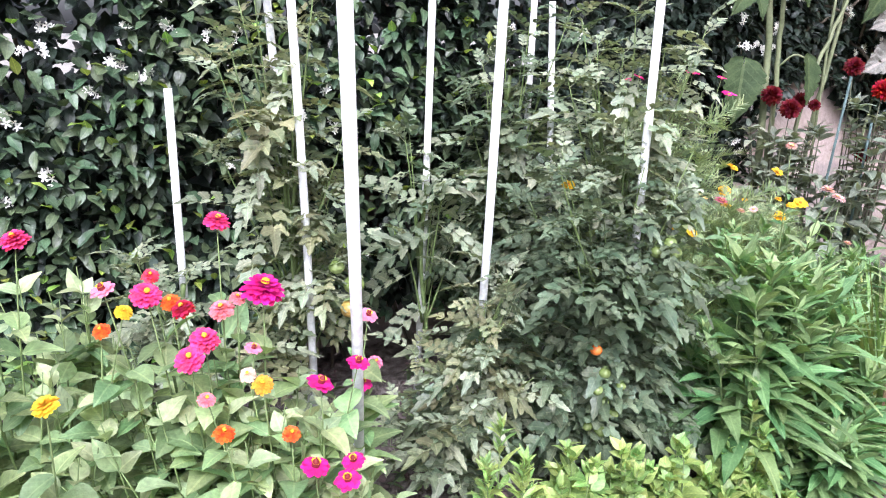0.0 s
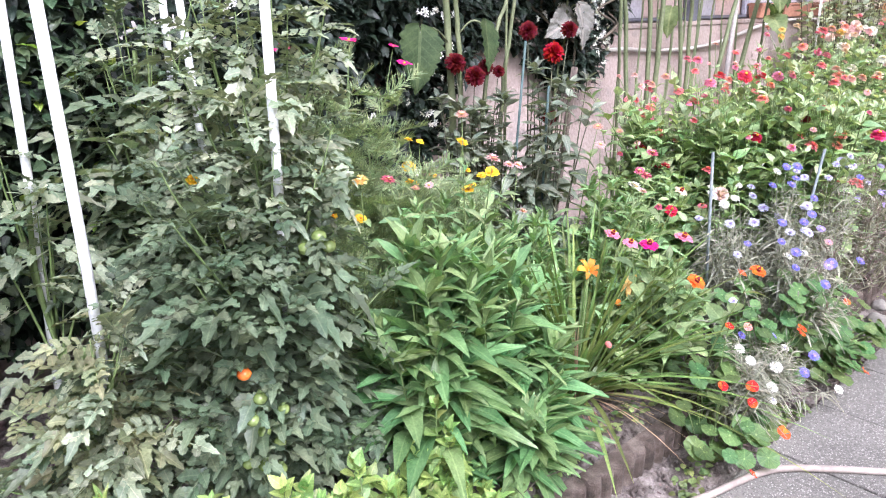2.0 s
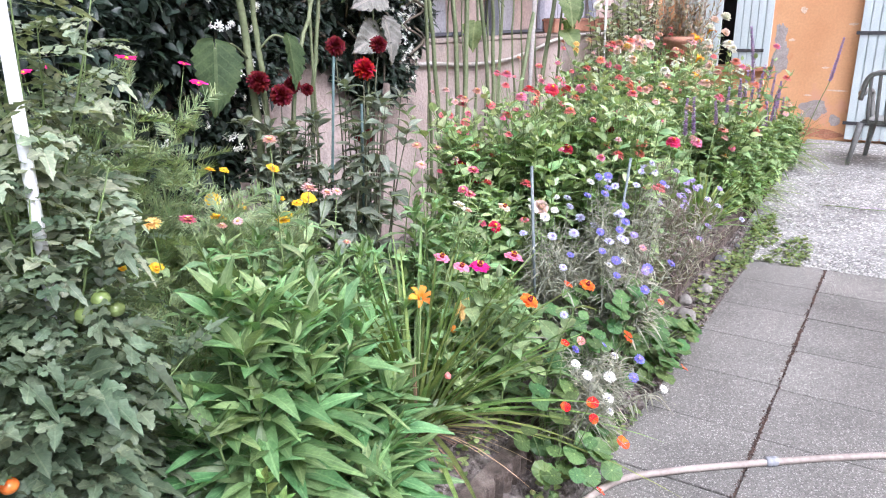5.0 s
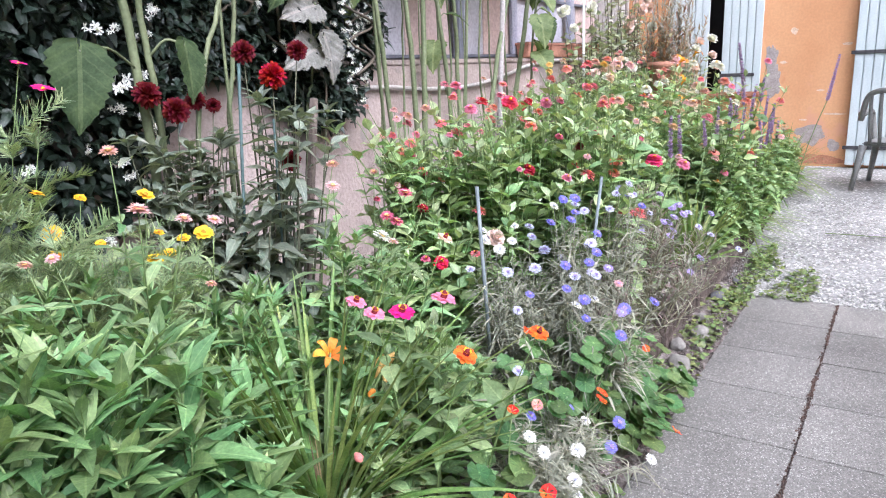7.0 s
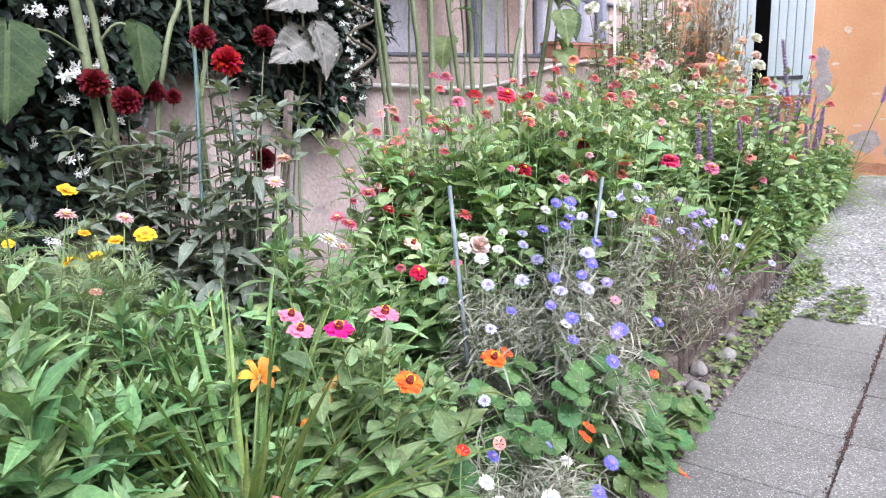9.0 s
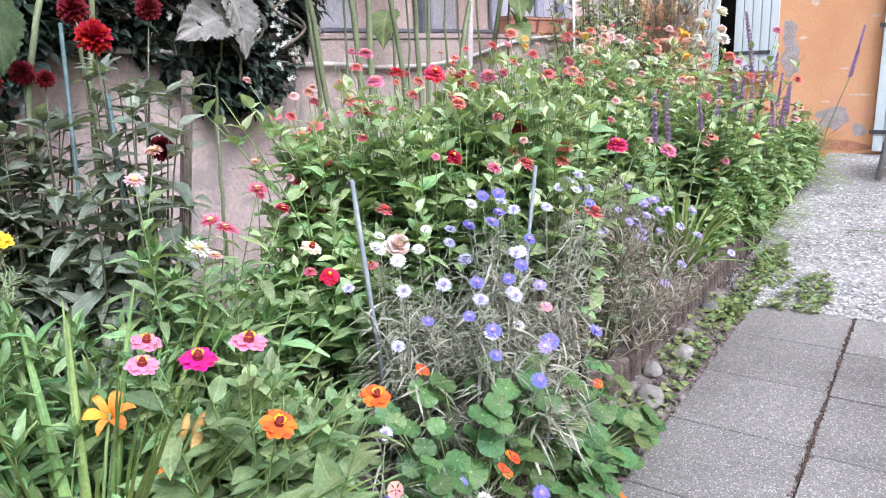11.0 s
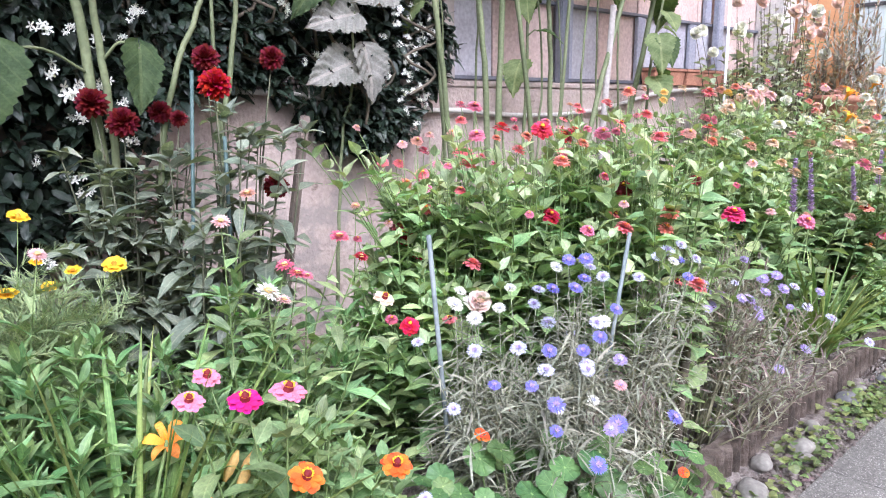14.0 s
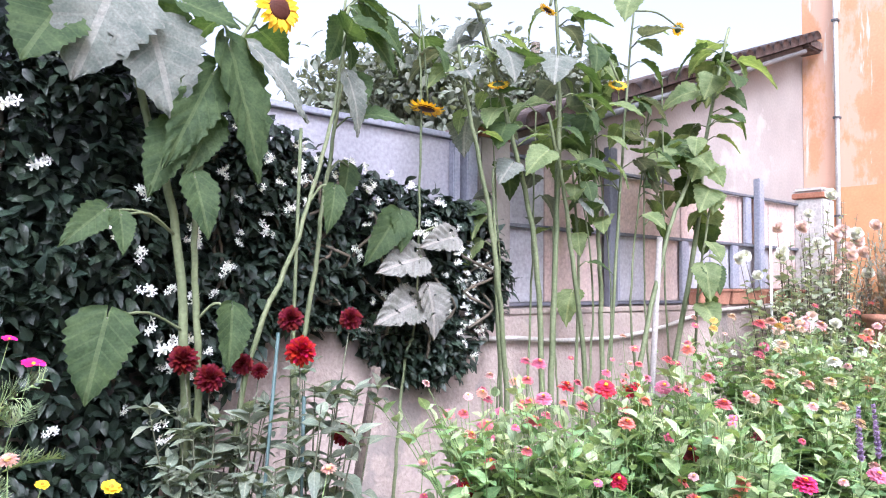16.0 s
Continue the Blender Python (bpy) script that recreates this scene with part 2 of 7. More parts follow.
def tube_arrays(points, radii, sides=6):
    """Vertices and faces of a tube along points."""
    pts = [Vector(p) for p in points]
    if not hasattr(radii, "__len__"):
        radii = [radii] * len(pts)
    verts, faces = [], []
    for i, p in enumerate(pts):
        way = (pts[min(i + 1, len(pts) - 1)] - pts[max(i - 1, 0)]).normalized()
        side = way.cross(Vector((0.31, 0.92, 0.24))).normalized()
        up = side.cross(way)
        for k in range(sides):
            a = 2 * math.pi * k / sides
            verts.append(p + (side * math.cos(a) + up * math.sin(a)) * radii[i])
    for i in range(len(pts) - 1):
        for k in range(sides):
            a, b = i * sides + k, i * sides + (k + 1) % sides
            faces.append((a, b, b + sides, a + sides))
    faces.append(tuple(range(sides))[::-1])
    faces.append(tuple(range((len(pts) - 1) * sides, len(pts) * sides)))
    return verts, faces


class Mesh:
    """Collects vertices and faces for one mesh."""

    def __init__(self):
        self.v, self.f = [], []

    def add(self, verts, faces):
        k = len(self.v)
        self.v.extend(tuple(q) for q in verts)
        self.f.extend(tuple(i + k for i in face) for face in faces)
        return self

    def tube(self, points, radii, sides=6):
        return self.add(*tube_arrays(points, radii, sides))

    def data(self, name, mat, smooth=True):
        me = bpy.data.meshes.new(name)
        me.from_pydata(self.v, [], self.f)
        me.materials.append(mat)
        if smooth:
            me.polygons.foreach_set("use_smooth", [True] * len(me.polygons))
        me.update()
        return me

    def link(self, name, mat, parent=None, label="", smooth=True):
        ob = new(name, self.data(name, mat, smooth))
        ob.parent = parent
        return tagged(ob, label)


def thing(name, label, category, place=(0, 0, 0), group="", kind=""):
    e = new(name)
    e.empty_display_size = 0.1
    e.matrix_basis = Matrix.Translation(place)
    return tagged(e, label, category, group, kind)


def swing(points, n=8):
    """A smooth curve through points (Catmull-Rom)."""
    p = [Vector(q) for q in points]
    p = [2 * p[0] - p[1]] + p + [2 * p[-1] - p[-2]]
    out = []
    for i in range(1, len(p) - 2):
        for k in range(n):
            t = k / n
            out.append(0.5 * (2 * p[i] + (p[i + 1] - p[i - 1]) * t + (2 * p[i - 1] - 5 * p[i] + 4 * p[i + 1] - p[i + 2]) * t * t
                              + (3 * p[i] - p[i - 1] - 3 * p[i + 1] + p[i + 2]) * t ** 3))
    return out + [p[-2]]


# ---------------------------------------------------------------- ground
HOUSE_X, WALL_Y, SOIL, TOP = 9.9, 3.2, 0.13, 1.445


def rise(x):
    """Height of the yard: level by the slabs, climbing gently to the house."""
    return 0.24 * min(max((x - 5.9) / (HOUSE_X - 5.9), 0.0), 1.0)


def sheet(name, xs, ys, height, mat, label, category):
    m = Mesh()
    for x in xs:
        for y in ys:
            m.v.append((x, y, height(x, y)))
    w = len(ys)
    for i in range(len(xs) - 1):
        for j in range(w - 1):
            m.f.append((i * w + j, (i + 1) * w + j, (i + 1) * w + j + 1, i * w + j + 1))
    return tagged(m.link(name, mat), label, category, kind="structure")


def bumpy(x, y, amount, size):
    return amount * noise.fractal(Vector((x, y, 0.3)) / size, 0.8, 2.0, 4)


sheet("ground", [-900, -60, -12, -4, 2, 5.9, 7, 8.5, 9.9, 14, 60, 900], [-900, -60, -8, 0, 1.28, 3.2, 8, 60, 900],
      lambda x, y: rise(x) - 0.05, M["ground"], "packed earth ground under the yard", "ground")
sheet("soil_bed", np.linspace(-3.2, 8.9, 420), np.linspace(1.335, 3.2, 70),
      lambda x, y: SOIL + rise(x) * 0.8 + bumpy(x, y, 0.035, 0.25) - 0.055 * max(0.0, 1 - (y - 1.335) / 0.14), M["soil"], "dark crumbly garden soil of the flower bed", "soil")
sheet("gravel", np.linspace(5.9, 9.9, 60), np.linspace(-6, 1.26, 60),
      lambda x, y: rise(x) + bumpy(x, y, 0.008, 0.2), M["gravel"], "pale gravel yard in front of the house", "gravel")

# ---------------------------------------------------------------- walls and buildings
def wall_box(name, lo, hi, mat, label, category="wall"):
    return tagged(part(name, box_bm(lo, hi, 0.006), mat), label, category, kind="structure")


wall_box("wall_north", (-4.0, WALL_Y, -0.1), (9.9, WALL_Y + 0.22, TOP - 0.037), M["plaster"], "low garden wall of worn rough pinkish plaster")
wall_box("wall_coping", (-4.0, WALL_Y - 0.006, TOP - 0.034), (9.895, WALL_Y + 0.225, TOP), M["plaster"], "thin worn coping along the garden wall", "coping")
wall_box("wall_west", (-4.25, -6.5, -0.1), (-4.003, 3.45, 2.4), M["plaster"], "plain plaster wall closing the yard")
wall_box("wall_south", (-4.0, -6.5, -0.1), (9.9, -6.25, 3.2), M["render_pink"], "plain plaster wall of the yard's other side")


def house():
    h = thing("house", "orange plastered old house with peeling patches and pale blue shutters", "house", (HOUSE_X, 0, 0))
    y0, y1 = -6.25, 3.57
    # wall with one door opening (behind the right shutter's side) and one window opening
    parts = [((y0, 0.0, 0.0, 2.6)), ((0.0, 0.42, 2.35, 2.6)), ((0.42, 2.14, 0.0, 2.6)), ((2.14, 2.72, 0.0, 1.02)), ((2.14, 2.72, 2.35, 2.6)), ((2.72, y1, 0.0, 2.6))]
    bm = bmesh.new()
    for a, b, lo, hi in parts:
        box_bm((0, a, lo), (0.35, b, hi), 0, bm)
    bmesh.ops.remove_doubles(bm, verts=bm.verts, dist=0.0005)
    part("wall", bm, M["orange"], h)
    part("upper_wall", box_bm((0.001, y0, 2.6), (0.35, y1, 6.4)), M["orange_upper"], h, "streaked orange plaster with pale blooms")
    # no room is modelled: a black sheet paints its darkness behind the openings
    part("interior", box_bm((0.36, -1, 0.1), (0.42, 3.3, 2.6)), M["dark"], h, "near-black panel that stands for the unlit room behind the openings")
    part("threshold", box_bm((-0.05, -0.1, 0.1), (0.34, 0.52, 0.262), 0.01), M["rust"], h, "dark worn doorstep")

    def shutter(name, ya, yb, za, zb, label, open_angle=0.0):
        s = new(name)
        s.parent = h
        tagged(s, label)
        n = max(3, round((yb - ya) / 0.085))
        w = (yb - ya) / n
        shared = None
        for k in range(n):
            bm = box_bm((-0.055, -w / 2 + 0.003, za), (-0.03, w / 2 - 0.003, zb), 0.004)
            if shared is None:
                ob = part("plank", bm, M["shutter"], s)
                shared = ob.data
            else:
                bm.free()
                ob = new("plank", shared)
                ob.parent = s
            ob.location = (0, ya + w * (k + 0.5), 0)
        for z in [zz for zz in (za + 0.16, (za + zb) / 2 + 0.05 if zb - za > 1.6 else None, zb - 0.2) if zz]:
            part("hinge_strap", box_bm((-0.066, ya + 0.06, z), (-0.056, yb + 0.03, z + 0.035), 0.003), M["iron"], s, "black iron strap hinge")
        part("backing", box_bm((-0.028, ya + 0.02, za + 0.02), (-0.004, yb - 0.02, zb - 0.02)), M["shutter"], s)
        return s

    shutter("shutter_window", 1.76, 2.16, 1.02, 2.36, "pale blue board shutter folded open")
    shutter("shutter_window", 2.30, 2.70, 1.02, 2.36, "pale blue board shutter ajar")
    shutter("shutter_door", 0.40, 0.905, 0.27, 2.36, "tall pale blue door shutter folded open")
    part("window_sill", box_bm((-0.09, 1.74, 0.97), (0.1, 2.78, 1.015), 0.006), M["brick"], h, "thin brick window sill")
    def peel(name, y, z, ry, rz, mat, seed, label):
        """A patch with a ragged outline, a few millimetres proud of the wall."""
        r, n = random.Random(seed), 44
        m = Mesh()
        for x, grow in ((-0.0012 - 0.0004 * (seed % 10), 1.0), (0.002, 1.02)):
            for k in range(n):
                a = 2 * math.pi * k / n
                q = (1 + 0.42 * noise.fractal(Vector((math.cos(a) * 1.4, math.sin(a) * 1.4, seed * 1.7)), 0.7, 2.1, 4)) * grow
                m.v.append((x, y + ry * q * math.cos(a), z + rz * q * math.sin(a)))
        m.f = [tuple(range(n))] + [(k, n + k, n + (k + 1) % n, (k + 1) % n) for k in range(n)]
        m.link(name, M[mat], h, label, smooth=False)

    for y, z, ry, rz, seed in ((1.24, 0.56, 0.15, 0.10, 1), (1.02, 0.46, 0.06, 0.06, 2), (1.645, 1.12, 0.085, 0.16, 3), (1.67, 1.36, 0.06, 0.14, 4), (1.40, 0.42, 0.10, 0.045, 5)):
        peel("bare_patch", y, z, ry, rz, "bare_plaster", seed, "bare grey plaster where the paint has peeled")
    for y, z, ry, rz, seed in ((1.55, 1.31, 0.035, 0.012, 11), (1.04, 0.78, 0.11, 0.010, 12), (0.97, 1.47, 0.05, 0.012, 13), (1.32, 0.72, 0.035, 0.010, 14), (1.18, 1.02, 0.03, 0.012, 15), (1.47, 1.62, 0.035, 0.03, 16)):
        peel("scrape", y, z, ry, rz, "lime_scrape", seed, "pale scrape in the orange paint")
    for y, z, ry, rz, seed in ((1.15, 0.31, 0.24, 0.05, 21), (1.58, 0.33, 0.15, 0.06, 22)):
        peel("damp_stain", y, z, ry, rz, "red_stain", seed, "damp reddish stain at the foot of the wall")
    pipe = Mesh().tube([(-0.04, 3.22, 0.3), (-0.04, 3.22, 6.2)], 0.022, 8)
    pipe.link("drain_pipe", M["limewash"], h, "thin pale downpipe")
    for z in (2.3, 3.3, 4.3, 5.2):
        part("pipe_clip", box_bm((-0.07, 3.19, z), (0.0, 3.25, z + 0.02)), M["gutter"], h)
    return h


house()


def neighbour():
    h = thing("neighbour_house", "neighbouring house with pale pink render and a tiled roof", "house", (0, 0, 0))
    # gable-side wall under the climbing roof edge
    bm = bmesh.new()
    pts = [(5.6, 0.0), (10.2, 0.0), (10.2, 4.16), (5.6, 2.50)]
    vs = [bm.verts.new((x, 3.575, z)) for x, z in pts] + [bm.verts.new((x, 3.85, z)) for x, z in pts]
    bm.faces.new(vs[:4][::-1]), bm.faces.new(vs[4:])
    for k in range(4):
        bm.faces.new((vs[k], vs[(k + 1) % 4], vs[4 + (k + 1) % 4], vs[4 + k]))
    bmesh.ops.recalc_face_normals(bm, faces=bm.faces)
    part("wall", bm, M["render_pink"], h)
    slope = math.atan2(4.10 - 2.55, 9.88 - 5.6)
    roof = new("roof")
    roof.parent = h
    tagged(roof, "weathered clay tile roof edge")
    deck = part("roof_deck", box_bm((0, 0, 0), (4.62, 2.4, 0.05)), M["wood"], roof)
    deck.matrix_basis = Matrix.Translation((5.45, 3.42, 2.49)) @ Matrix.Rotation(-slope, 4, "Y")
    half = Mesh()
    for j in range(2):
        for k in range(9):
            a = math.pi * k / 8
            r = 0.092 if j == 0 else 0.075
            half.v += [(math.cos(a) * r, 2.4 * j, math.sin(a) * r)]
    half.f = [(k, k + 1, 9 + k + 1, 9 + k) for k in range(8)] + [tuple(range(9))]
    me = half.data("roof_tile", M["tile"])
    for k in range(25):
        ob = new("roof_tile", me)
        ob.parent = roof
        d = 0.1 + 0.185 * k
        ob.matrix_basis = Matrix.Translation((5.45 + d * math.cos(slope), 3.33, 2.56 + d * math.sin(slope))) @ Matrix.Rotation(-slope, 4, "Y")
    g = Mesh().tube([(5.4, 3.37, 2.46), (9.5, 3.37, 2.46 + 4.1 * math.tan(slope))], 0.024, 8)
    g.link("gutter", M["gutter"], h, "grey metal verge trim")
    end = part("verge_end", box_bm((9.55, 3.34, 4.00), (9.86, 3.56, 4.12), 0.02), M["tile"], h, "broken clay end of the roof edge")
    return h


neighbour()


def fence():
    f = thing("metal_fence", "pink and grey sheet-metal fence with lilac-grey posts above the wall", "fence", (0, 0, TOP))
    for x, top, mat in ((6.21, 1.08, "slate"), (8.29, 1.08, "steel"), (9.31, 1.06, "steel")):
        part("post", box_bm((x - 0.045, WALL_Y + 0.03, 0.0), (x + 0.045, WALL_Y + 0.085, top), 0.006), M[mat], f)
    for x, z0, z1 in ((7.18, 0.036, 0.488), (6.31, 0.036, 0.912), (8.17, 0.514, 0.912), (7.94, 0.036, 0.488), (9.20, 0.036, 0.912)):
        part("stile", box_bm((x - 0.05, WALL_Y + 0.088, z0), (x + 0.05, WALL_Y + 0.117, z1), 0.004), M["steel"], f)
    for z in (0.012, 0.49, 0.915):
        part("rail", box_bm((5.26, WALL_Y + 0.09, z), (9.86, WALL_Y + 0.128, z + 0.022), 0.003), M["slate"], f)
    k = 0
    for x0, x1 in ((5.26, 5.62), (5.63, 6.20), (6.22, 6.70), (6.71, 7.17), (7.19, 7.60), (7.61, 8.06), (8.07, 8.60), (8.61, 9.85)):
        for z0, z1 in ((0.036, 0.488), (0.514, 0.913)):
            k += 1
            grey = k in (1, 2, 9, 11, 13, 5)
            part("panel", box_bm((x0, WALL_Y + 0.130, z0), (x1, WALL_Y + 0.143, z1), 0.003), M["fence_grey"] if grey else M["fence_pink"], f)
    g = thing("metal_gate", "plain grey sheet-metal gate panel beside the pillar", "gate", (0, 0, TOP))
    part("sheet", box_bm((2.4, WALL_Y + 0.10, 0.02), (4.86, WALL_Y + 0.125, 0.95), 0.003), M["fence_grey"], g)
    part("top_rail", box_bm((2.4, WALL_Y + 0.075, 0.952), (4.87, WALL_Y + 0.14, 0.985), 0.004), M["steel"], g)
    part("post", box_bm((4.875, WALL_Y + 0.02, 0.0), (4.955, WALL_Y + 0.10, 1.08), 0.006), M["steel"], g)
    part("post", box_bm((4.80, WALL_Y + 0.05, 0.0), (4.85, WALL_Y + 0.098, 0.94), 0.006), M["steel"], g)


fence()


def pillar(x, y, z0, z1, w, capped):
    p = thing("pillar", "rendered brick gate pillar with a whitewashed cap" if capped else "whitewashed plaster pillar against the house", "pillar", (x, y, z0))
    part("shaft", box_bm((-w / 2, -w / 2, 0), (w / 2, w / 2, z1 - z0 - 0.10), 0.012), M["render_pink"] if capped else M["limewash"], p)
    part("brick_course", box_bm((-w / 2 - 0.015, -w / 2 - 0.015, z1 - z0 - 0.098), (w / 2 + 0.015, w / 2 + 0.015, z1 - z0 - 0.045), 0.006), M["brick"], p)
    part("cap", box_bm((-w / 2 - 0.01, -w / 2 - 0.01, z1 - z0 - 0.044), (w / 2 + 0.01, w / 2 + 0.01, z1 - z0), 0.018), M["limewash"], p)


pillar(5.10, WALL_Y + 0.15, TOP, 2.53, 0.25, True)
pillar(9.25, WALL_Y + 0.0, 0.2, 2.52, 0.26, False)

# ---------------------------------------------------------------- edging and pavement
curb = thing("flower_bed_edging", "ribbed brown-grey concrete log edging around the flower bed", "edging", (0, 0, 0), kind="structure")
block = Mesh()
for x0, x1 in ((0.0, 0.496),):
    prof = []
    ribs = 8
    for k in range(ribs):
        for a in range(5):
            ang = math.pi * (a + 0.5) / 5
            prof.append((x0 + (x1 - x0) * (k + 0.5 - 0.5 * math.cos(ang)) / ribs, -0.006 - 0.034 * math.sin(ang)))
    front = len(prof)
    prof += [(x1, 0.03), (x0, 0.03)]
    n = len(prof)
    for z in (-0.06, 0.122, 0.134):
        for i, (x, y) in enumerate(prof):
            block.v.append((x, y + (0.007 if z > 0.13 and i < front else 0), z))
    for r in range(2):
        for k in range(n):
            block.f.append((r * n + k, r * n + (k + 1) % n, (r + 1) * n + (k + 1) % n, (r + 1) * n + k))
    block.f.append(tuple(range(2 * n, 3 * n)))
me = block.data("edging_block", M["curb"], smooth=False)
rng = random.Random(3)
for k in range(24):
    x = -3.1 + 0.5 * k
    ob = new("edging_block", me)
    ob.parent = curb
    ob.matrix_basis = pose(x, 1.318 + rng.uniform(-0.008, 0.008), rise(x + 0.25) + rng.uniform(-0.008, 0.006), rng.uniform(-2, 2), -math.degrees(math.atan2(rise(x + 0.5) - rise(x), 0.5)) + rng.uniform(-0.6, 0.6), rng.uniform(-0.8, 0.8))

# ---------------------------------------------------------------- things along the yard
def hose(name, points, radius, mat, label, joint=None):
    h = thing(name, label, "hose", (0, 0, 0))
    Mesh().tube(swing(points), radius, 10).link("tube", mat, h)
    if joint:
        a, b = Vector(joint[0]), Vector(joint[1])
        w = (b - a).normalized()
        prof = [(0, 1.1), (0.004, 1.5), (0.016, 1.55), (0.020, 1.25), (0.024, 1.55), (0.040, 1.55), (0.045, 1.1)]
        Mesh().tube([a + w * d for d, _ in prof], [radius * s for _, s in prof], 14).link("connector", M["hose_joint"], h, "grey plastic hose coupling")
    return h


hose("garden_hose", [(2.3, 1.20, 0.012), (2.55, 1.15, 0.012), (2.76, 1.08, 0.013), (3.05, 1.0, 0.013), (3.22, 0.85, 0.013), (3.40, 0.64, 0.013), (3.49, 0.53, 0.013), (3.63, 0.35, 0.013), (3.8, 0.1, 0.013), (4.2, -0.6, 0.013)],
     0.0125, M["hose"], "pale beige garden hose lying across the paving slabs", ((3.455, 0.575, 0.014), (3.53, 0.48, 0.014)))
hose("wall_cable", [(3.6, WALL_Y - 0.03, 1.385), (4.1, WALL_Y - 0.03, 1.365), (4.9, WALL_Y - 0.03, 1.29), (5.2, WALL_Y - 0.03, 1.28), (5.62, WALL_Y - 0.03, 1.25), (6.2, WALL_Y - 0.03, 1.25), (6.7, WALL_Y - 0.03, 1.30), (7.2, WALL_Y - 0.03, 1.38), (7.9, WALL_Y - 0.03, 1.42), (9.0, WALL_Y - 0.03, 1.40)],
     0.014, M["cable"], "pale hose slung along the garden wall")


def planter(x, length):
    p = thing("planter", "terracotta trough planter on the garden wall", "planter", (x, WALL_Y + 0.02, TOP + 0.002), "wall planters")
    bm = bmesh.new()
    for lo, hi, sc in (((0, -0.06, 0), (length, 0.06, 0.10), 0.9),):
        box_bm(lo, hi, 0.004, bm)
    for v in bm.verts:
        if v.co.z < 0.05:
            v.co.y *= 0.8
            v.co.x = length / 2 + (v.co.x - length / 2) * 0.96
    part("trough", bm, M["terracotta"], p)
    part("rim", box_bm((-0.008, -0.068, 0.101), (length + 0.008, 0.068, 0.122), 0.004), M["terracotta"], p)
    part("soil", box_bm((0.01, -0.055, 0.123), (length - 0.01, 0.055, 0.128)), M["soil"], p)


planter(7.18, 0.44)
planter(7.65, 0.58)
planter(8.40, 0.55)


def armchair():
    c = thing("garden_armchair", "dark grey moulded plastic armchair beside the house door", "chair", (8.97, 0.32, rise(8.97)))
    c.matrix_basis = pose(8.97, 0.43, rise(8.97), 0, 0, 78)
    for sx in (-1, 1):
        for sy in (-1, 1):
            top = Vector((sx * 0.24, sy * 0.22, 0.40))
            foot = Vector((sx * 0.29, sy * 0.27, 0.0))
            Mesh().tube([foot, foot.lerp(top, 0.5), top], [0.022, 0.026, 0.034], 8).link("leg", M["chair"], c)
        arm = [(sx * 0.27, -0.25, 0.38), (sx * 0.30, -0.27, 0.56), (sx * 0.31, -0.24, 0.66), (sx * 0.31, -0.05, 0.675), (sx * 0.29, 0.18, 0.67), (sx * 0.24, 0.26, 0.68)]
        Mesh().tube(swing(arm, 5), 0.026, 8).link("armrest", M["chair"], c)
    seat = box_bm((-0.25, -0.26, 0.395), (0.25, 0.23, 0.43), 0.015)
    part("seat", seat, M["chair"], c)
    Mesh().tube(swing([(-0.27, 0.25, 0.62), (-0.2, 0.31, 0.84), (0, 0.345, 0.88), (0.2, 0.31, 0.84), (0.27, 0.25, 0.62)], 6), 0.024, 8).link("back_frame", M["chair"], c)
    for k in range(6):
        x = -0.19 + 0.076 * k
        Mesh().tube(swing([(x, 0.22, 0.42), (x, 0.27, 0.62), (x, 0.325 - 0.3 * x * x, 0.86)], 4), 0.017, 6).link("back_slat", M["chair"], c)
    return c


armchair()

# ---------------------------------------------------------------- plant materials
def leaf_mat(name, a, b, rough=0.45, glow=0.28, island=0.34, spec=0.45, ribs=1.0, radial=False):
    a, b = (a[0] * 1.31, a[1] * 1.14, a[2] * 1.42), (b[0] * 1.37, b[1] * 1.18, b[2] * 1.46)
    m = material(name, [a, b], 14, rough, 0.25, 120, island=island, through_light=glow, spec=spec)
    n, l = m.node_tree.nodes, m.node_tree.links
    hs = next(q for q in n if q.bl_idname == "ShaderNodeHueSaturation")
    old = hs.inputs["Color"].links[0].from_socket
    uv, sep = n.new("ShaderNodeUVMap"), n.new("ShaderNodeSeparateXYZ")
    l.new(uv.outputs[0], sep.inputs[0])

    def op(kind, a_, b_=0.0):
        q = n.new("ShaderNodeMath")
        q.operation = kind
        for k, v in enumerate((a_, b_)):
            if isinstance(v, (int, float)):
                q.inputs[k].default_value = v
            else:
                l.new(v, q.inputs[k])
        return q.outputs[0]

    side = op("ABSOLUTE", sep.outputs[0])
    rib = op("LESS_THAN", side, 0.07)
    wave = op("SINE", op("SUBTRACT", op("MULTIPLY", sep.outputs[1], 40.0), op("MULTIPLY", side, 14.0)))
    vein = op("GREATER_THAN", wave, 0.86)
    if radial:
        far = op("SQRT", op("ADD", op("MULTIPLY", sep.outputs[0], sep.outputs[0]), op("MULTIPLY", sep.outputs[1], sep.outputs[1])))
        rib = op("LESS_THAN", far, 0.09)
        vein = op("GREATER_THAN", op("ADD", op("COSINE", op("MULTIPLY", op("ARCTAN2", sep.outputs[0], sep.outputs[1]), 9.0)), op("MULTIPLY", far, -0.12)), 0.88)
    mask = op("MAXIMUM", op("MULTIPLY", rib, 0.55 * ribs), op("MULTIPLY", vein, 0.2 * ribs))
    mix = n.new("ShaderNodeMixRGB")
    mix.inputs[2].default_value = (min(1, b[0] * 1.9 + 0.03), min(1, b[1] * 1.65 + 0.03), min(1, b[2] * 1.7 + 0.02), 1)
    l.new(mask, mix.inputs[0]), l.new(old, mix.inputs[1]), l.new(mix.outputs[0], hs.inputs["Color"])
    return m


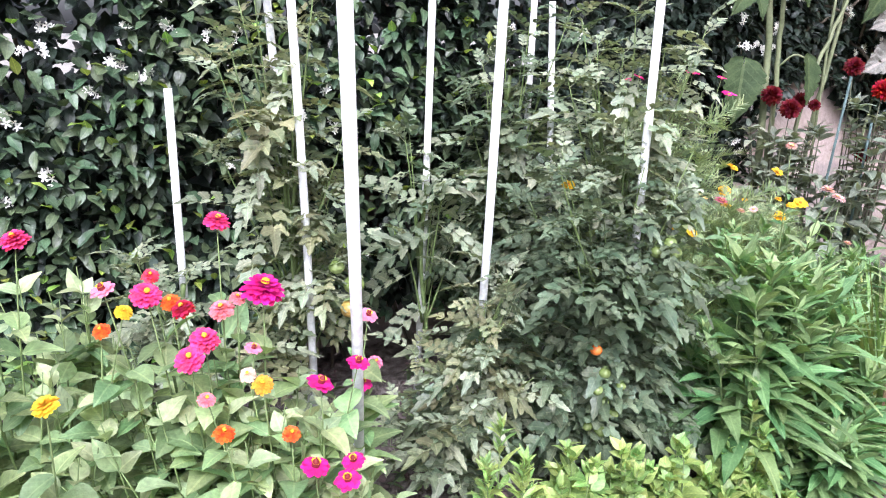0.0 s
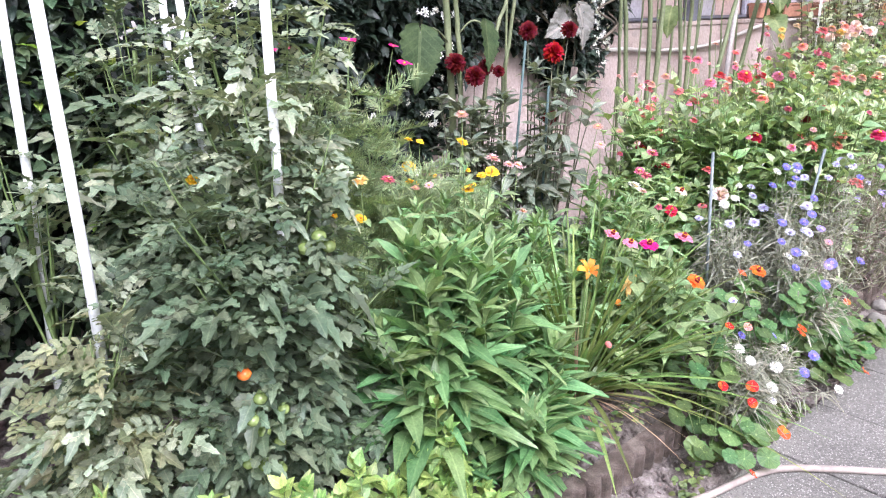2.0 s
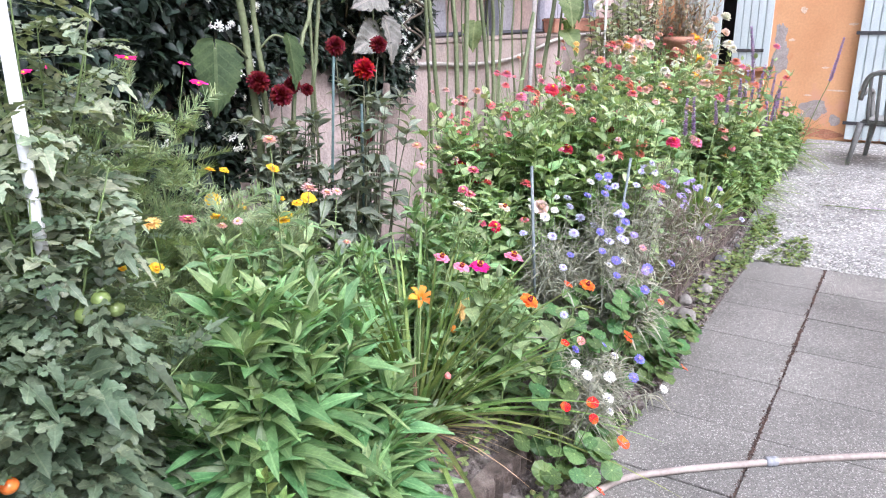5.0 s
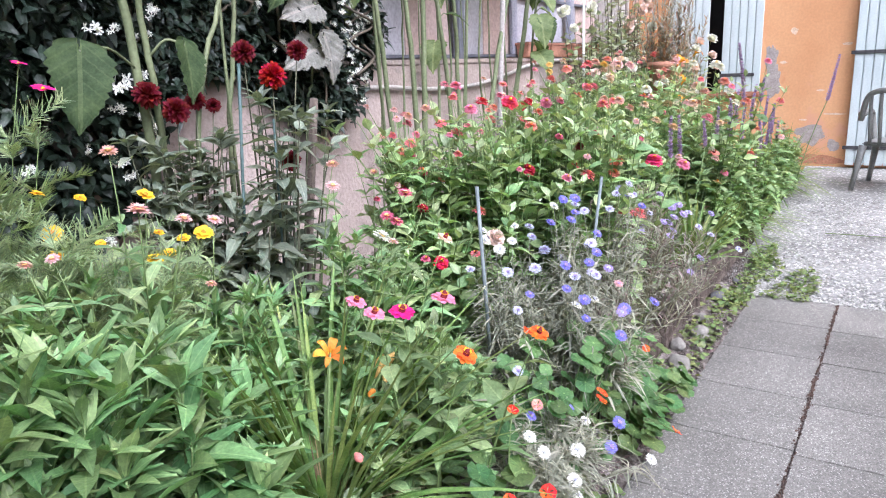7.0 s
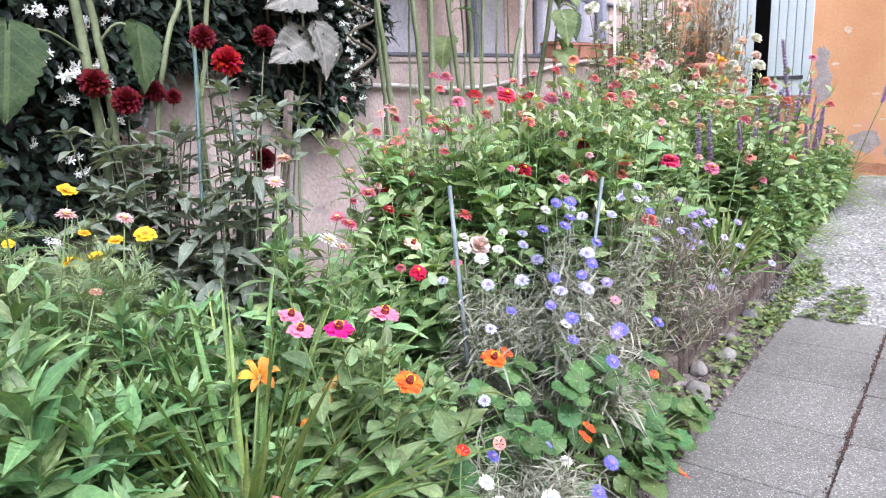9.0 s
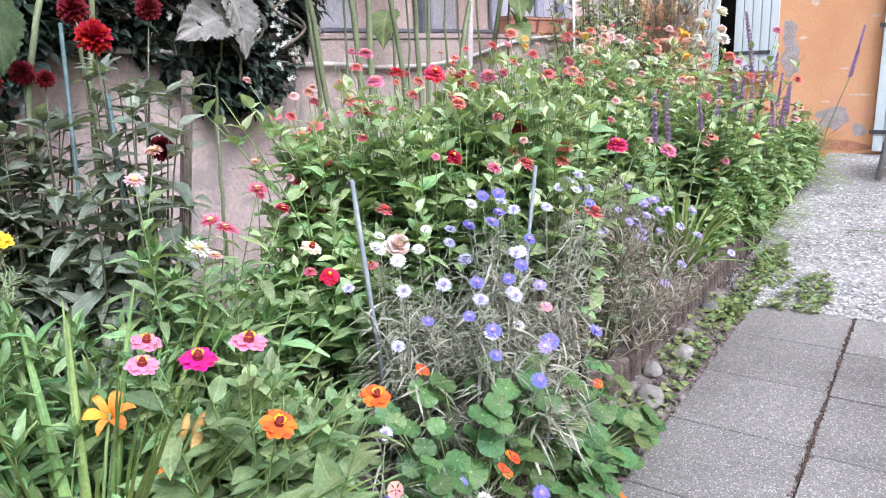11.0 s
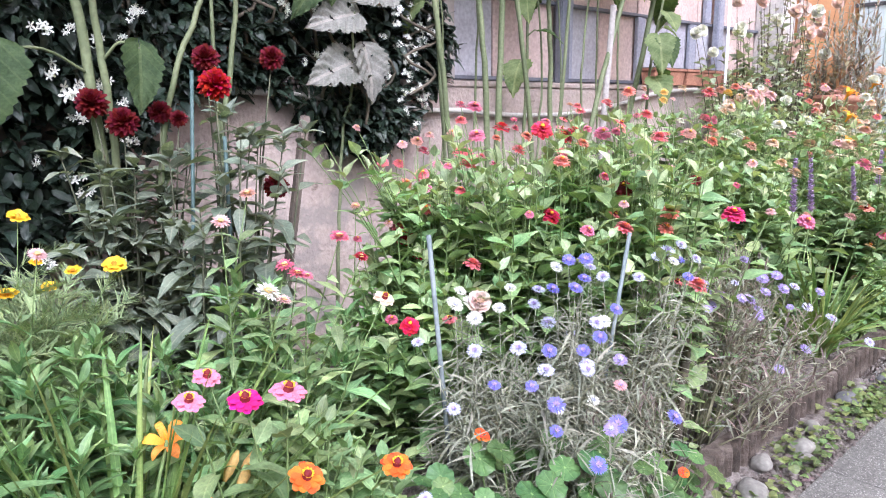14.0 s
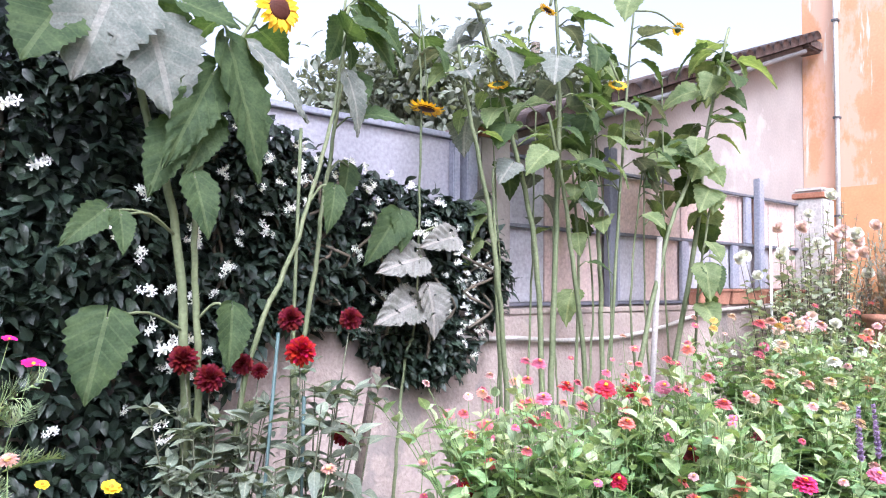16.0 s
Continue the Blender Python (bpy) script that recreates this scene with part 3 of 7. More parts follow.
M["zinnia_leaf"] = leaf_mat("zinnia_leaf", (0.125, 0.24, 0.08), (0.26, 0.405, 0.155), 0.42, 0.30, ribs=0.4)
M["zinnia_leaf_dark"] = leaf_mat("zinnia_leaf_dark", (0.095, 0.175, 0.06), (0.20, 0.31, 0.12), ribs=0.4)
M["zinnia_young"] = leaf_mat("zinnia_young", (0.19, 0.295, 0.12), (0.33, 0.45, 0.21), 0.42, 0.30, ribs=0.3)
M["lance_young"] = leaf_mat("lance_young", (0.088, 0.19, 0.055), (0.185, 0.315, 0.11), 0.40, 0.28, ribs=0.4)
M["lance_leaf"] = leaf_mat("lance_leaf", (0.062, 0.15, 0.042), (0.14, 0.265, 0.09), 0.36, ribs=0.45)
M["straw_leaf"] = leaf_mat("straw_leaf", (0.105, 0.20, 0.075), (0.22, 0.34, 0.135), ribs=0.5)
M["tomato_leaf"] = leaf_mat("tomato_leaf", (0.050, 0.092, 0.041), (0.122, 0.18, 0.092), 0.40, ribs=0.35)
M["tomato_leaf_light"] = leaf_mat("tomato_leaf_light", (0.12, 0.18, 0.088), (0.235, 0.305, 0.175), ribs=0.4)
M["tomato_leaf_old"] = leaf_mat("tomato_leaf_old", (0.1, 0.135, 0.055), (0.18, 0.22, 0.1), ribs=0.5)
M["basil_leaf"] = leaf_mat("basil_leaf", (0.12, 0.235, 0.05), (0.24, 0.38, 0.1), 0.38, ribs=0.5)
M["dahlia_leaf"] = leaf_mat("dahlia_leaf", (0.088, 0.132, 0.078), (0.185, 0.238, 0.148), ribs=0.5)
M["cosmos_leaf"] = leaf_mat("cosmos_leaf", (0.15, 0.24, 0.10), (0.29, 0.40, 0.18))
M["corn_leaf"] = leaf_mat("corn_leaf", (0.11, 0.138, 0.082), (0.27, 0.31, 0.195), 0.5, 0.2, ribs=0.3)
M["corn_dry"] = leaf_mat("corn_dry", (0.10, 0.088, 0.064), (0.21, 0.185, 0.135), 0.7, 0.15, ribs=0.3)
M["strap_leaf"] = leaf_mat("strap_leaf", (0.085, 0.165, 0.036), (0.18, 0.275, 0.07), ribs=0.4)
M["dry_leaf"] = leaf_mat("dry_leaf", (0.20, 0.15, 0.08), (0.34, 0.27, 0.16))
M["dead_leaf"] = leaf_mat("dead_leaf", (0.07, 0.052, 0.042), (0.16, 0.125, 0.1), 0.9, 0.05, ribs=0.3)
M["nast_leaf"] = leaf_mat("nast_leaf", (0.042, 0.11, 0.028), (0.092, 0.18, 0.05), ribs=1.6, radial=True)
M["weed_leaf"] = leaf_mat("weed_leaf", (0.07, 0.125, 0.035), (0.17, 0.24, 0.075), ribs=0.4)
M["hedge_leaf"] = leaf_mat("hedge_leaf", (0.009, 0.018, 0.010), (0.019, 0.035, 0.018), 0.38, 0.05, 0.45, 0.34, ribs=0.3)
# lighter copy of hedge_leaf: sunlight on the leaves put into the colour
M["hedge_leaf_sunlit"] = leaf_mat("hedge_leaf_sunlit", (0.025, 0.055, 0.022), (0.07, 0.12, 0.05), 0.36, 0.12, 0.4, 0.45, ribs=0.4)
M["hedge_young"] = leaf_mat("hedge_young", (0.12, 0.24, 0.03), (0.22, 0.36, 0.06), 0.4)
M["sun_leaf"] = leaf_mat("sun_leaf", (0.028, 0.062, 0.02), (0.058, 0.108, 0.037), 0.65, 0.45, 0.3, 0.25, 0.6)
# paler copy of sun_leaf; its colour carries the light from behind the leaves
M["sun_leaf_backlit"] = leaf_mat("sun_leaf_backlit", (0.085, 0.15, 0.05), (0.16, 0.24, 0.095), 0.65, 0.45, 0.3, 0.25, 0.5)
M["sun_leaf_pale"] = leaf_mat("sun_leaf_pale", (0.085, 0.115, 0.08), (0.15, 0.185, 0.13), 0.75, 0.25, spec=0.2, ribs=0.6)
M["sun_leaf_chewed"] = leaf_mat("sun_leaf_chewed", (0.15, 0.17, 0.12), (0.26, 0.285, 0.215), 0.85, 0.2, spec=0.1, ribs=0.5)
M["rose_leaf"] = leaf_mat("rose_leaf", (0.15, 0.215, 0.12), (0.28, 0.35, 0.20), ribs=0.4)
M["olive_leaf"] = leaf_mat("olive_leaf", (0.22, 0.25, 0.19), (0.36, 0.39, 0.31))
M["variegated_leaf"] = leaf_mat("variegated_leaf", (0.20, 0.24, 0.12), (0.38, 0.40, 0.24))
M["tree_leaf"] = leaf_mat("tree_leaf", (0.07, 0.095, 0.05), (0.13, 0.16, 0.1), ribs=0.0)
M["stem"] = material("stem", [(0.12, 0.18, 0.06), (0.20, 0.27, 0.10)], 12, 0.6, 0.2, 70)
M["stem_pale"] = material("stem_pale", [(0.095, 0.12, 0.055), (0.20, 0.225, 0.12)], 9, 0.6, 0.3, 70, streak=0.7)
M["stem_dark"] = material("stem_dark", [(0.07, 0.06, 0.045), (0.15, 0.12, 0.085)], 12, 0.8, 0.4, 70)
M["stem_dusky"] = material("stem_dusky", [(0.07, 0.075, 0.045), (0.15, 0.15, 0.095)], 12, 0.75, 0.3, 70)
M["stem_straw"] = material("stem_straw", [(0.13, 0.125, 0.075), (0.29, 0.275, 0.175)], 12, 0.7, 0.2, 70)
M["stem_grey"] = material("stem_grey", [(0.22, 0.23, 0.17), (0.36, 0.36, 0.27)], 12, 0.7, 0.2, 70)
M["bark"] = material("bark", [(0.10, 0.08, 0.06), (0.18, 0.15, 0.12)], 8, 0.95, 0.8, 40)

COLOURS = {
    "hotpink": (0.80, 0.06, 0.22), "magenta": (0.68, 0.02, 0.24), "pink": (0.80, 0.27, 0.42), "rose": (0.70, 0.17, 0.28), "pinkw": (0.82, 0.52, 0.55),
    "red": (0.74, 0.06, 0.12), "hotred": (0.72, 0.02, 0.09), "crimson": (0.48, 0.02, 0.06), "darkred": (0.22, 0.03, 0.04), "coral": (0.84, 0.25, 0.30),
    "salmon": (0.83, 0.32, 0.27), "orange": (0.82, 0.14, 0.02), "orange_yellow": (0.88, 0.36, 0.03), "yellow": (0.90, 0.55, 0.03), "peach": (0.80, 0.59, 0.47),
    "white": (0.84, 0.83, 0.80), "fade": (0.68, 0.38, 0.33), "yel": (0.90, 0.62, 0.22), "blue": (0.22, 0.21, 0.74), "pale": (0.60, 0.60, 0.86),
    "violet": (0.42, 0.33, 0.66), "pinkc": (0.75, 0.38, 0.42), "dahlia_dark": (0.15, 0.008, 0.014), "dahlia_red": (0.40, 0.006, 0.016), "cosmos": (0.78, 0.03, 0.26),
    "sun": (0.92, 0.55, 0.02), "lily": (0.90, 0.36, 0.05), "spike": (0.50, 0.37, 0.66), "blush": (0.87, 0.68, 0.67), "brown": (0.10, 0.035, 0.02), "cone": (0.25, 0.03, 0.03), "bract": (0.25, 0.30, 0.16), "flame": (0.74, 0.06, 0.01),
}


def petal_mat(c):
    key = "petal_" + c
    if key not in M:
        rgb = COLOURS[c]
        M[key] = material(key, [tuple(0.72 * v for v in rgb), rgb], 25, 0.6, 0.1, 150, island=0.16, through_light=0.2, spec=0.25)
    return M[key]


# ---------------------------------------------------------------- leaf shapes
def template(profile, cols=(-1, 0, 1), wave=0.0):
    """A blade: rows along y from 0 to 1 with the half widths of profile; x runs from -1 to 1."""
    v, f = [], []
    n, w = len(profile), len(cols)
    for i, (t, half) in enumerate(profile):
        for c in cols:
            v.append((c * half, t, wave * math.sin(9 * t + 2 * c) * abs(c)))
    for i in range(n - 1):
        for j in range(w - 1):
            f.append((i * w + j, i * w + j + 1, (i + 1) * w + j + 1, (i + 1) * w + j))
    return np.array(v), np.array(f)


UVS = {}
T = {
    "ovate": template([(0, 0.05), (0.08, 0.42), (0.22, 0.85), (0.40, 1.0), (0.60, 0.86), (0.80, 0.5), (0.93, 0.2), (1, 0.02)], wave=0.03),
    "lance": template([(0, 0.12), (0.15, 0.5), (0.35, 0.92), (0.52, 1.0), (0.72, 0.76), (0.88, 0.36), (1, 0.03)], wave=0.025),
    "heart": template([(0, 0.05), (-0.07, 0.45), (-0.02, 0.78), (0.06, 0.86), (0.12, 1.02), (0.2, 0.95), (0.28, 1.04), (0.37, 0.90), (0.45, 0.95), (0.55, 0.74), (0.62, 0.76), (0.72, 0.50), (0.8, 0.47), (0.9, 0.2), (1, 0.02)], (-1, -0.66, -0.33, 0, 0.33, 0.66, 1), 0.045),
    "strap": template([(0, 0.7), (0.2, 1.0), (0.4, 1.0), (0.6, 0.9), (0.8, 0.65), (0.92, 0.35), (1, 0.05)]),
    "thin": template([(0, 0.8), (0.35, 1.0), (0.7, 0.7), (1, 0.1)], (-1, 1)),
    "petal": template([(0, 0.35), (0.45, 0.9), (0.8, 1.0), (1, 0.45)]),
    "point": template([(0, 0.5), (0.5, 1.0), (0.8, 0.65), (1, 0.04)]),
    "fan": template([(0, 0.12), (0.5, 0.35), (0.85, 1.0), (1, 0.7)], (-1, -0.3, 0.3, 1), 0.06),
}


def broad_leaf(rows, cols, holes=0.0, seed=0):
    """A broad toothed heart leaf, puckered between its side veins; holes: the share eaten away."""
    v, f = [], []
    base = [(0, 0.06), (0.04, 0.62), (0.12, 0.92), (0.25, 1.0), (0.42, 0.93), (0.6, 0.72), (0.78, 0.44), (0.92, 0.16), (1, 0.01)]
    for i in range(rows):
        t = i / (rows - 1)
        half = float(np.interp(t, [q[0] for q in base], [q[1] for q in base])) * (1 + 0.07 * ((i % 3) - 1) + 0.10 * noise.noise(Vector((t * 5, seed, 1.3))))
        for j in range(cols):
            c = 2 * j / (cols - 1) - 1
            back = -0.16 * max(0.0, 1 - t * 5) * abs(c) ** 0.8
            z = 0.020 * math.sin(2 * math.pi * 5.5 * (t - 0.35 * abs(c))) * min(1, 2.5 * abs(c)) + 0.035 * noise.noise(Vector((c * 1.6, t * 3, seed + 5.0)))
            v.append((c * half, t + back, z))
    for i in range(rows - 1):
        for j in range(cols - 1):
            if holes and 0.5 + 0.5 * noise.noise(Vector((j * 0.37 + 0.21, i * 0.33 + 0.4, seed + 9.1))) > 1 - holes:
                continue
            f.append((i * cols + j, i * cols + j + 1, (i + 1) * cols + j + 1, (i + 1) * cols + j))
    return np.array(v), np.array(f)


T["heart"] = broad_leaf(31, 11)
T["chewed"] = broad_leaf(45, 21, 0.22, 3)
# round shield leaf with shallow lobes
ring = [(0.0, 0.0, 0.06)] + [((1 + 0.035 * math.cos(9 * a)) * math.sin(a), (1 + 0.035 * math.cos(9 * a)) * math.cos(a), 0.09 * math.cos(3 * a + 1) + 0.05 * math.cos(9 * a)) for a in [2 * math.pi * k / 36 for k in range(36)]]
T["round"] = (np.array(ring), np.array([(0, 1 + k, 1 + (k + 1) % 36) for k in range(36)]))


def compound(name, pairs, leaflet, spread):
    """A feathered leaf: leaflets in pairs along a midrib and one at the tip."""
    bv, bf = T[leaflet]
    vs, fs, us = [], [], []

    def put(p, ang, length, half):
        d, s = np.array((math.sin(ang), math.cos(ang), 0)), np.array((math.cos(ang), -math.sin(ang), 0))
        k = sum(len(q) for q in vs)
        vs.append(p + bv[:, :1] * s * half + bv[:, 1:2] * d * length + np.array((0, 0, 1)) * (0.25 * half * np.abs(bv[:, :1]) + bv[:, 2:] * 0.5 - 0.12 * length * bv[:, 1:2] ** 2))
        fs.append(bf + k)
        us.append(bv[:, :2])

    for i in range(pairs):
        t = 0.25 + 0.58 * i / max(pairs - 1, 1)
        size = 0.29 * (0.75 + 0.4 * math.sin(math.pi * (i + 0.6) / pairs))
        for sgn in (-1, 1):
            put(np.array((0, t + 0.02 * sgn, -0.10 * t * t)), sgn * radians(spread), size, size * 0.30)
    put(np.array((0, 0.80, -0.07)), 0.0, 0.34, 0.115)
    rib = np.array([(-0.012, 0, 0), (0.012, 0, 0), (0.012, 0.85, -0.08), (-0.012, 0.85, -0.08)])
    fs.append(np.array([(0, 1, 2, 3)]) + sum(len(q) for q in vs))
    vs.append(rib)
    us.append(np.zeros((4, 2)))
    UVS[name] = np.concatenate(us)
    return np.concatenate(vs), np.concatenate(fs)


# leaflets of tomato are toothed: jagged half widths
T["toothed"] = template([(0, 0.1), (0.14, 0.8), (0.26, 0.62), (0.36, 1.0), (0.5, 0.66), (0.6, 0.85), (0.76, 0.42), (0.84, 0.5), (1, 0.02)], wave=0.04)
T["tomato"] = compound("tomato", 4, "toothed", 62)


def feather():
    """Thread-fine cosmos foliage."""
    vs, fs = [], []
    r = random.Random(4)
    for i in range(72):
        t = r.uniform(0.05, 0.95)
        a = r.choice((-1, 1)) * r.uniform(0.35, 1.1)
        ln = 0.42 * (1 - 0.5 * t)
        p = np.array((0, t, -0.1 * t * t))
        d = np.array((math.sin(a), math.cos(a), r.uniform(-0.4, 0.5)))
        s = np.array((math.cos(a), -math.sin(a), 0.3)) * 0.011
        k = 4 * len(vs)
        vs.append(np.array([p - s, p + s, p + d * ln + s * 0.4, p + d * ln - s * 0.4]))
        fs.append(np.array([(k, k + 1, k + 2, k + 3)]))
    return np.concatenate(vs), np.concatenate(fs)


T["feather"] = feather()


def unit(a):
    return a / np.maximum(np.linalg.norm(a, axis=-1, keepdims=True), 1e-9)


def blades(name, shape, P, D, L, W, mat, parent, label="", droop=0.2, fold=0.3, up=None, roll=0.0, seed=0, kind=""):
    """Many leaves of one shape as one mesh: places, directions, lengths and half widths."""
    tv, tf = T[shape]
    rs = np.random.RandomState(seed)
    P, D = np.asarray(P, float), unit(np.asarray(D, float))
    N = len(P)
    if not N:
        return None
    L, W = np.broadcast_to(np.asarray(L, float), (N,)), np.broadcast_to(np.asarray(W, float), (N,))
    U = np.tile((0.0, 0.0, 1.0), (N, 1)) if up is None else np.asarray(up, float)
    U = unit(U + rs.normal(0, roll, (N, 3)))
    S = unit(np.cross(D, U) + 1e-6)
    Nn = unit(np.cross(S, D))
    dr = np.asarray(droop, float) * rs.uniform(0.4, 1.5, N)
    x, y, z = tv[:, 0], tv[:, 1], tv[:, 2]
    V = (P[:, None] + S[:, None] * (x[None, :, None] * W[:, None, None]) + D[:, None] * ((y * (1 - 0.0 * y))[None, :, None] * L[:, None, None])
         + Nn[:, None] * ((fold * np.abs(x)[None] * W[:, None] + z[None] * L[:, None] - dr[:, None] * L[:, None] * (y ** 2)[None])[:, :, None]))
    F = (tf[None] + (np.arange(N) * len(tv))[:, None, None]).reshape(-1, tf.shape[1])
    me = bpy.data.meshes.new(name)
    V, k = V.reshape(-1, 3), tf.shape[1]
    me.vertices.add(len(V)), me.loops.add(F.size), me.polygons.add(len(F))
    me.vertices.foreach_set("co", V.ravel())
    me.loops.foreach_set("vertex_index", F.ravel().astype(np.int32))
    me.polygons.foreach_set("loop_start", np.arange(0, F.size, k, dtype=np.int32))
    me.polygons.foreach_set("use_smooth", np.ones(len(F), bool))
    uv = np.tile((1.0, 0.0), (len(tv), 1)) if shape in ("thin", "feather") else UVS.get(shape, tv[:, :2])
    me.uv_layers.new(name="UVMap").data.foreach_set("uv", np.tile(uv[tf.ravel()], (N, 1)).ravel())
    me.materials.append(mat)
    me.update(calc_edges=True)
    ob = new(name, me)
    ob.parent = parent
    return tagged(ob, label, kind=kind)


# ---------------------------------------------------------------- flower heads, one unit across, facing up
def ring_petals(m, shape, count, reach, half, elev, z0, r0=0.03, droop=0.1, fold=0.25, turn=0.0, jitter=0.08, r=None):
    tv, tf = T[shape]
    r = r or random.Random(count * 7 + int(reach * 100))
    for k in range(count):
        a = 2 * math.pi * (k + turn) / count + r.uniform(-jitter, jitter)
        e = radians(elev + r.uniform(-7, 7))
        ln = reach * r.uniform(0.88, 1.06)
        out = np.array((math.cos(a), math.sin(a), 0))
        d = out * math.cos(e) + np.array((0, 0, math.sin(e)))
        s = np.array((-math.sin(a), math.cos(a), 0))
        nn = np.cross(d, s)
        nn = nn if nn[2] >= 0 else -nn
        v = out * r0 + np.array((0, 0, z0)) + tv[:, :1] * s * half + tv[:, 1:2] * d * ln + nn * (fold * np.abs(tv[:, :1]) * half - droop * ln * tv[:, 1:2] ** 2)
        m.add(v.tolist(), tf.tolist())


def dome(m, radius, height, z0, rings=4, sides=12, rough=0.0):
    r = random.Random(5)
    v, f = [], []
    for i in range(rings + 1):
        a = math.pi / 2 * i / rings
        for k in range(sides):
            b = 2 * math.pi * k / sides
            q = 1 + r.uniform(-rough, rough)
            v.append((radius * math.cos(a) * math.cos(b) * q, radius * math.cos(a) * math.sin(b) * q, z0 + height * math.sin(a) * q))
    for i in range(rings):
        for k in range(sides):
            f.append((i * sides + k, i * sides + (k + 1) % sides, (i + 1) * sides + (k + 1) % sides, (i + 1) * sides + k))
    m.add(v, f)


HEADS = {}


def head(kind, colour):
    """Mesh data of a flower head: a list of (part name, mesh)."""
    if (kind, colour) in HEADS:
        return HEADS[kind, colour]
    p, out = Mesh(), []
    mat = petal_mat(colour)
    c = Mesh()
    if kind == "zinnia":
        for n, reach, half, e, z in ((15, 0.46, 0.105, -10, 0.0), (14, 0.44, 0.10, 4, 0.05), (12, 0.37, 0.09, 18, 0.10), (10, 0.29, 0.08, 34, 0.14), (8, 0.20, 0.065, 52, 0.17)):
            ring_petals(p, "petal", n, reach, half, e, z, turn=0.5 * (n % 2))
        dome(c, 0.10, 0.10, 0.22, rough=0.12)
        out = [("flower_head", p.data("flower_head", mat)), ("centre", c.data("centre", petal_mat("yellow")))]
    elif kind == "single":
        ring_petals(p, "petal", 12, 0.44, 0.13, 4, 0.0, r0=0.06)
        ring_petals(p, "petal", 9, 0.36, 0.11, 12, 0.02, r0=0.06, turn=0.5)
        dome(c, 0.13, 0.30, 0.02, rough=0.1)
        y = Mesh()
        ring_petals(y, "point", 11, 0.10, 0.045, 55, 0.17, r0=0.11)
        out = [("flower_head", p.data("flower_head", mat)), ("centre", c.data("centre", petal_mat("cone"))), ("stamens", y.data("stamens", petal_mat("yellow")))]
    elif kind == "dahlia":
        for i, (n, reach, e) in enumerate(((15, 0.46, -28), (15, 0.48, -10), (14, 0.47, 8), (13, 0.44, 25), (11, 0.39, 42), (9, 0.33, 58), (6, 0.25, 75))):
            ring_petals(p, "petal", n, reach, 0.085, e, 0.03 * i, fold=0.7, droop=-0.08, turn=0.5 * (i % 2))
        dome(c, 0.06, 0.05, 0.28, 3, 8, 0.1)
        out = [("flower_head", p.data("flower_head", mat)), ("centre", c.data("centre", petal_mat("yellow" if colour == "dahlia_red" else colour)))]
    elif kind == "straw":
        for n, reach, e, z in ((17, 0.46, 6, 0.0), (15, 0.42, 22, 0.03), (12, 0.34, 42, 0.06)):
            ring_petals(p, "point", n, reach, 0.075, e, z, fold=0.5)
        dome(c, 0.17, 0.10, 0.12, rough=0.12)
        out = [("flower_head", p.data("flower_head", mat)), ("centre", c.data("centre", petal_mat("yel")))]
    elif kind == "cosmos":
        ring_petals(p, "petal", 8, 0.47, 0.18, 10, 0.0, droop=0.05)
        dome(c, 0.09, 0.09, 0.02, rough=0.15)
        out = [("flower_head", p.data("flower_head", mat)), ("centre", c.data("centre", petal_mat("yellow")))]
    elif kind == "double":
        ring_petals(p, "petal", 10, 0.47, 0.15, 8, 0.0)
        ring_petals(p, "petal", 8, 0.38, 0.13, 28, 0.03, turn=0.5)
        dome(c, 0.12, 0.12, 0.06, rough=0.2)
        out = [("flower_head", p.data("flower_head", mat)), ("centre", c.data("centre", petal_mat("orange_yellow")))]
    elif kind == "corn":
        ring_petals(p, "point", 34, 0.30, 0.038, 14, 0.06, r0=0.20, droop=0.15, jitter=0.12)
        ring_petals(p, "point", 26, 0.27, 0.036, 34, 0.09, r0=0.14, droop=0.1, turn=0.5, jitter=0.14)
        ring_petals(p, "thin", 12, 0.24, 0.02, 20, 0.03, r0=0.02, jitter=0.1)
        dome(c, 0.10, 0.20, -0.13, 4, 8)
        y = Mesh()
        ring_petals(y, "point", 16, 0.24, 0.03, 58, 0.06, r0=0.04, jitter=0.2)
        out = [("flower_head", p.data("flower_head", mat)), ("calyx", c.data("calyx", petal_mat("bract"))), ("disc", y.data("disc", petal_mat({"white": "pale", "pale": "violet", "violet": "pale"}.get(colour, "spike"))))]
    elif kind == "lily":
        for n, half, turn in ((3, 0.10, 0.0), (3, 0.15, 0.5)):
            for k in range(n):
                ang = 2 * math.pi * (k + turn) / n
                o, sd = Vector((math.cos(ang), math.sin(ang), 0)), Vector((-math.sin(ang), math.cos(ang), 0))
                line = [(0.03, -0.55, 0.03), (0.06, -0.3, 0.05), (0.14, -0.08, 0.09), (0.28, 0.08, half), (0.42, 0.13, half), (0.53, 0.08, half * 0.7), (0.60, -0.03, 0.015)]
                vs = [o * q + Vector((0, 0, z + 0.03 * abs(c))) + sd * (c * w) for q, z, w in line for c in (-1, 0, 1)]
                p.add(vs, [(3 * i + j, 3 * i + j + 1, 3 * i + j + 4, 3 * i + j + 3) for i in range(6) for j in (0, 1)])
        ring_petals(c, "thin", 6, 0.42, 0.012, 66, -0.15, droop=-0.2)
        out = [("flower_head", p.data("flower_head", mat)), ("stamens", c.data("stamens", petal_mat("yellow")))]
    elif kind == "nasturtium":
        ring_petals(p, "fan", 5, 0.50, 0.30, 30, 0.0, droop=0.25)
        dome(c, 0.06, 0.08, 0.02, 3, 8)
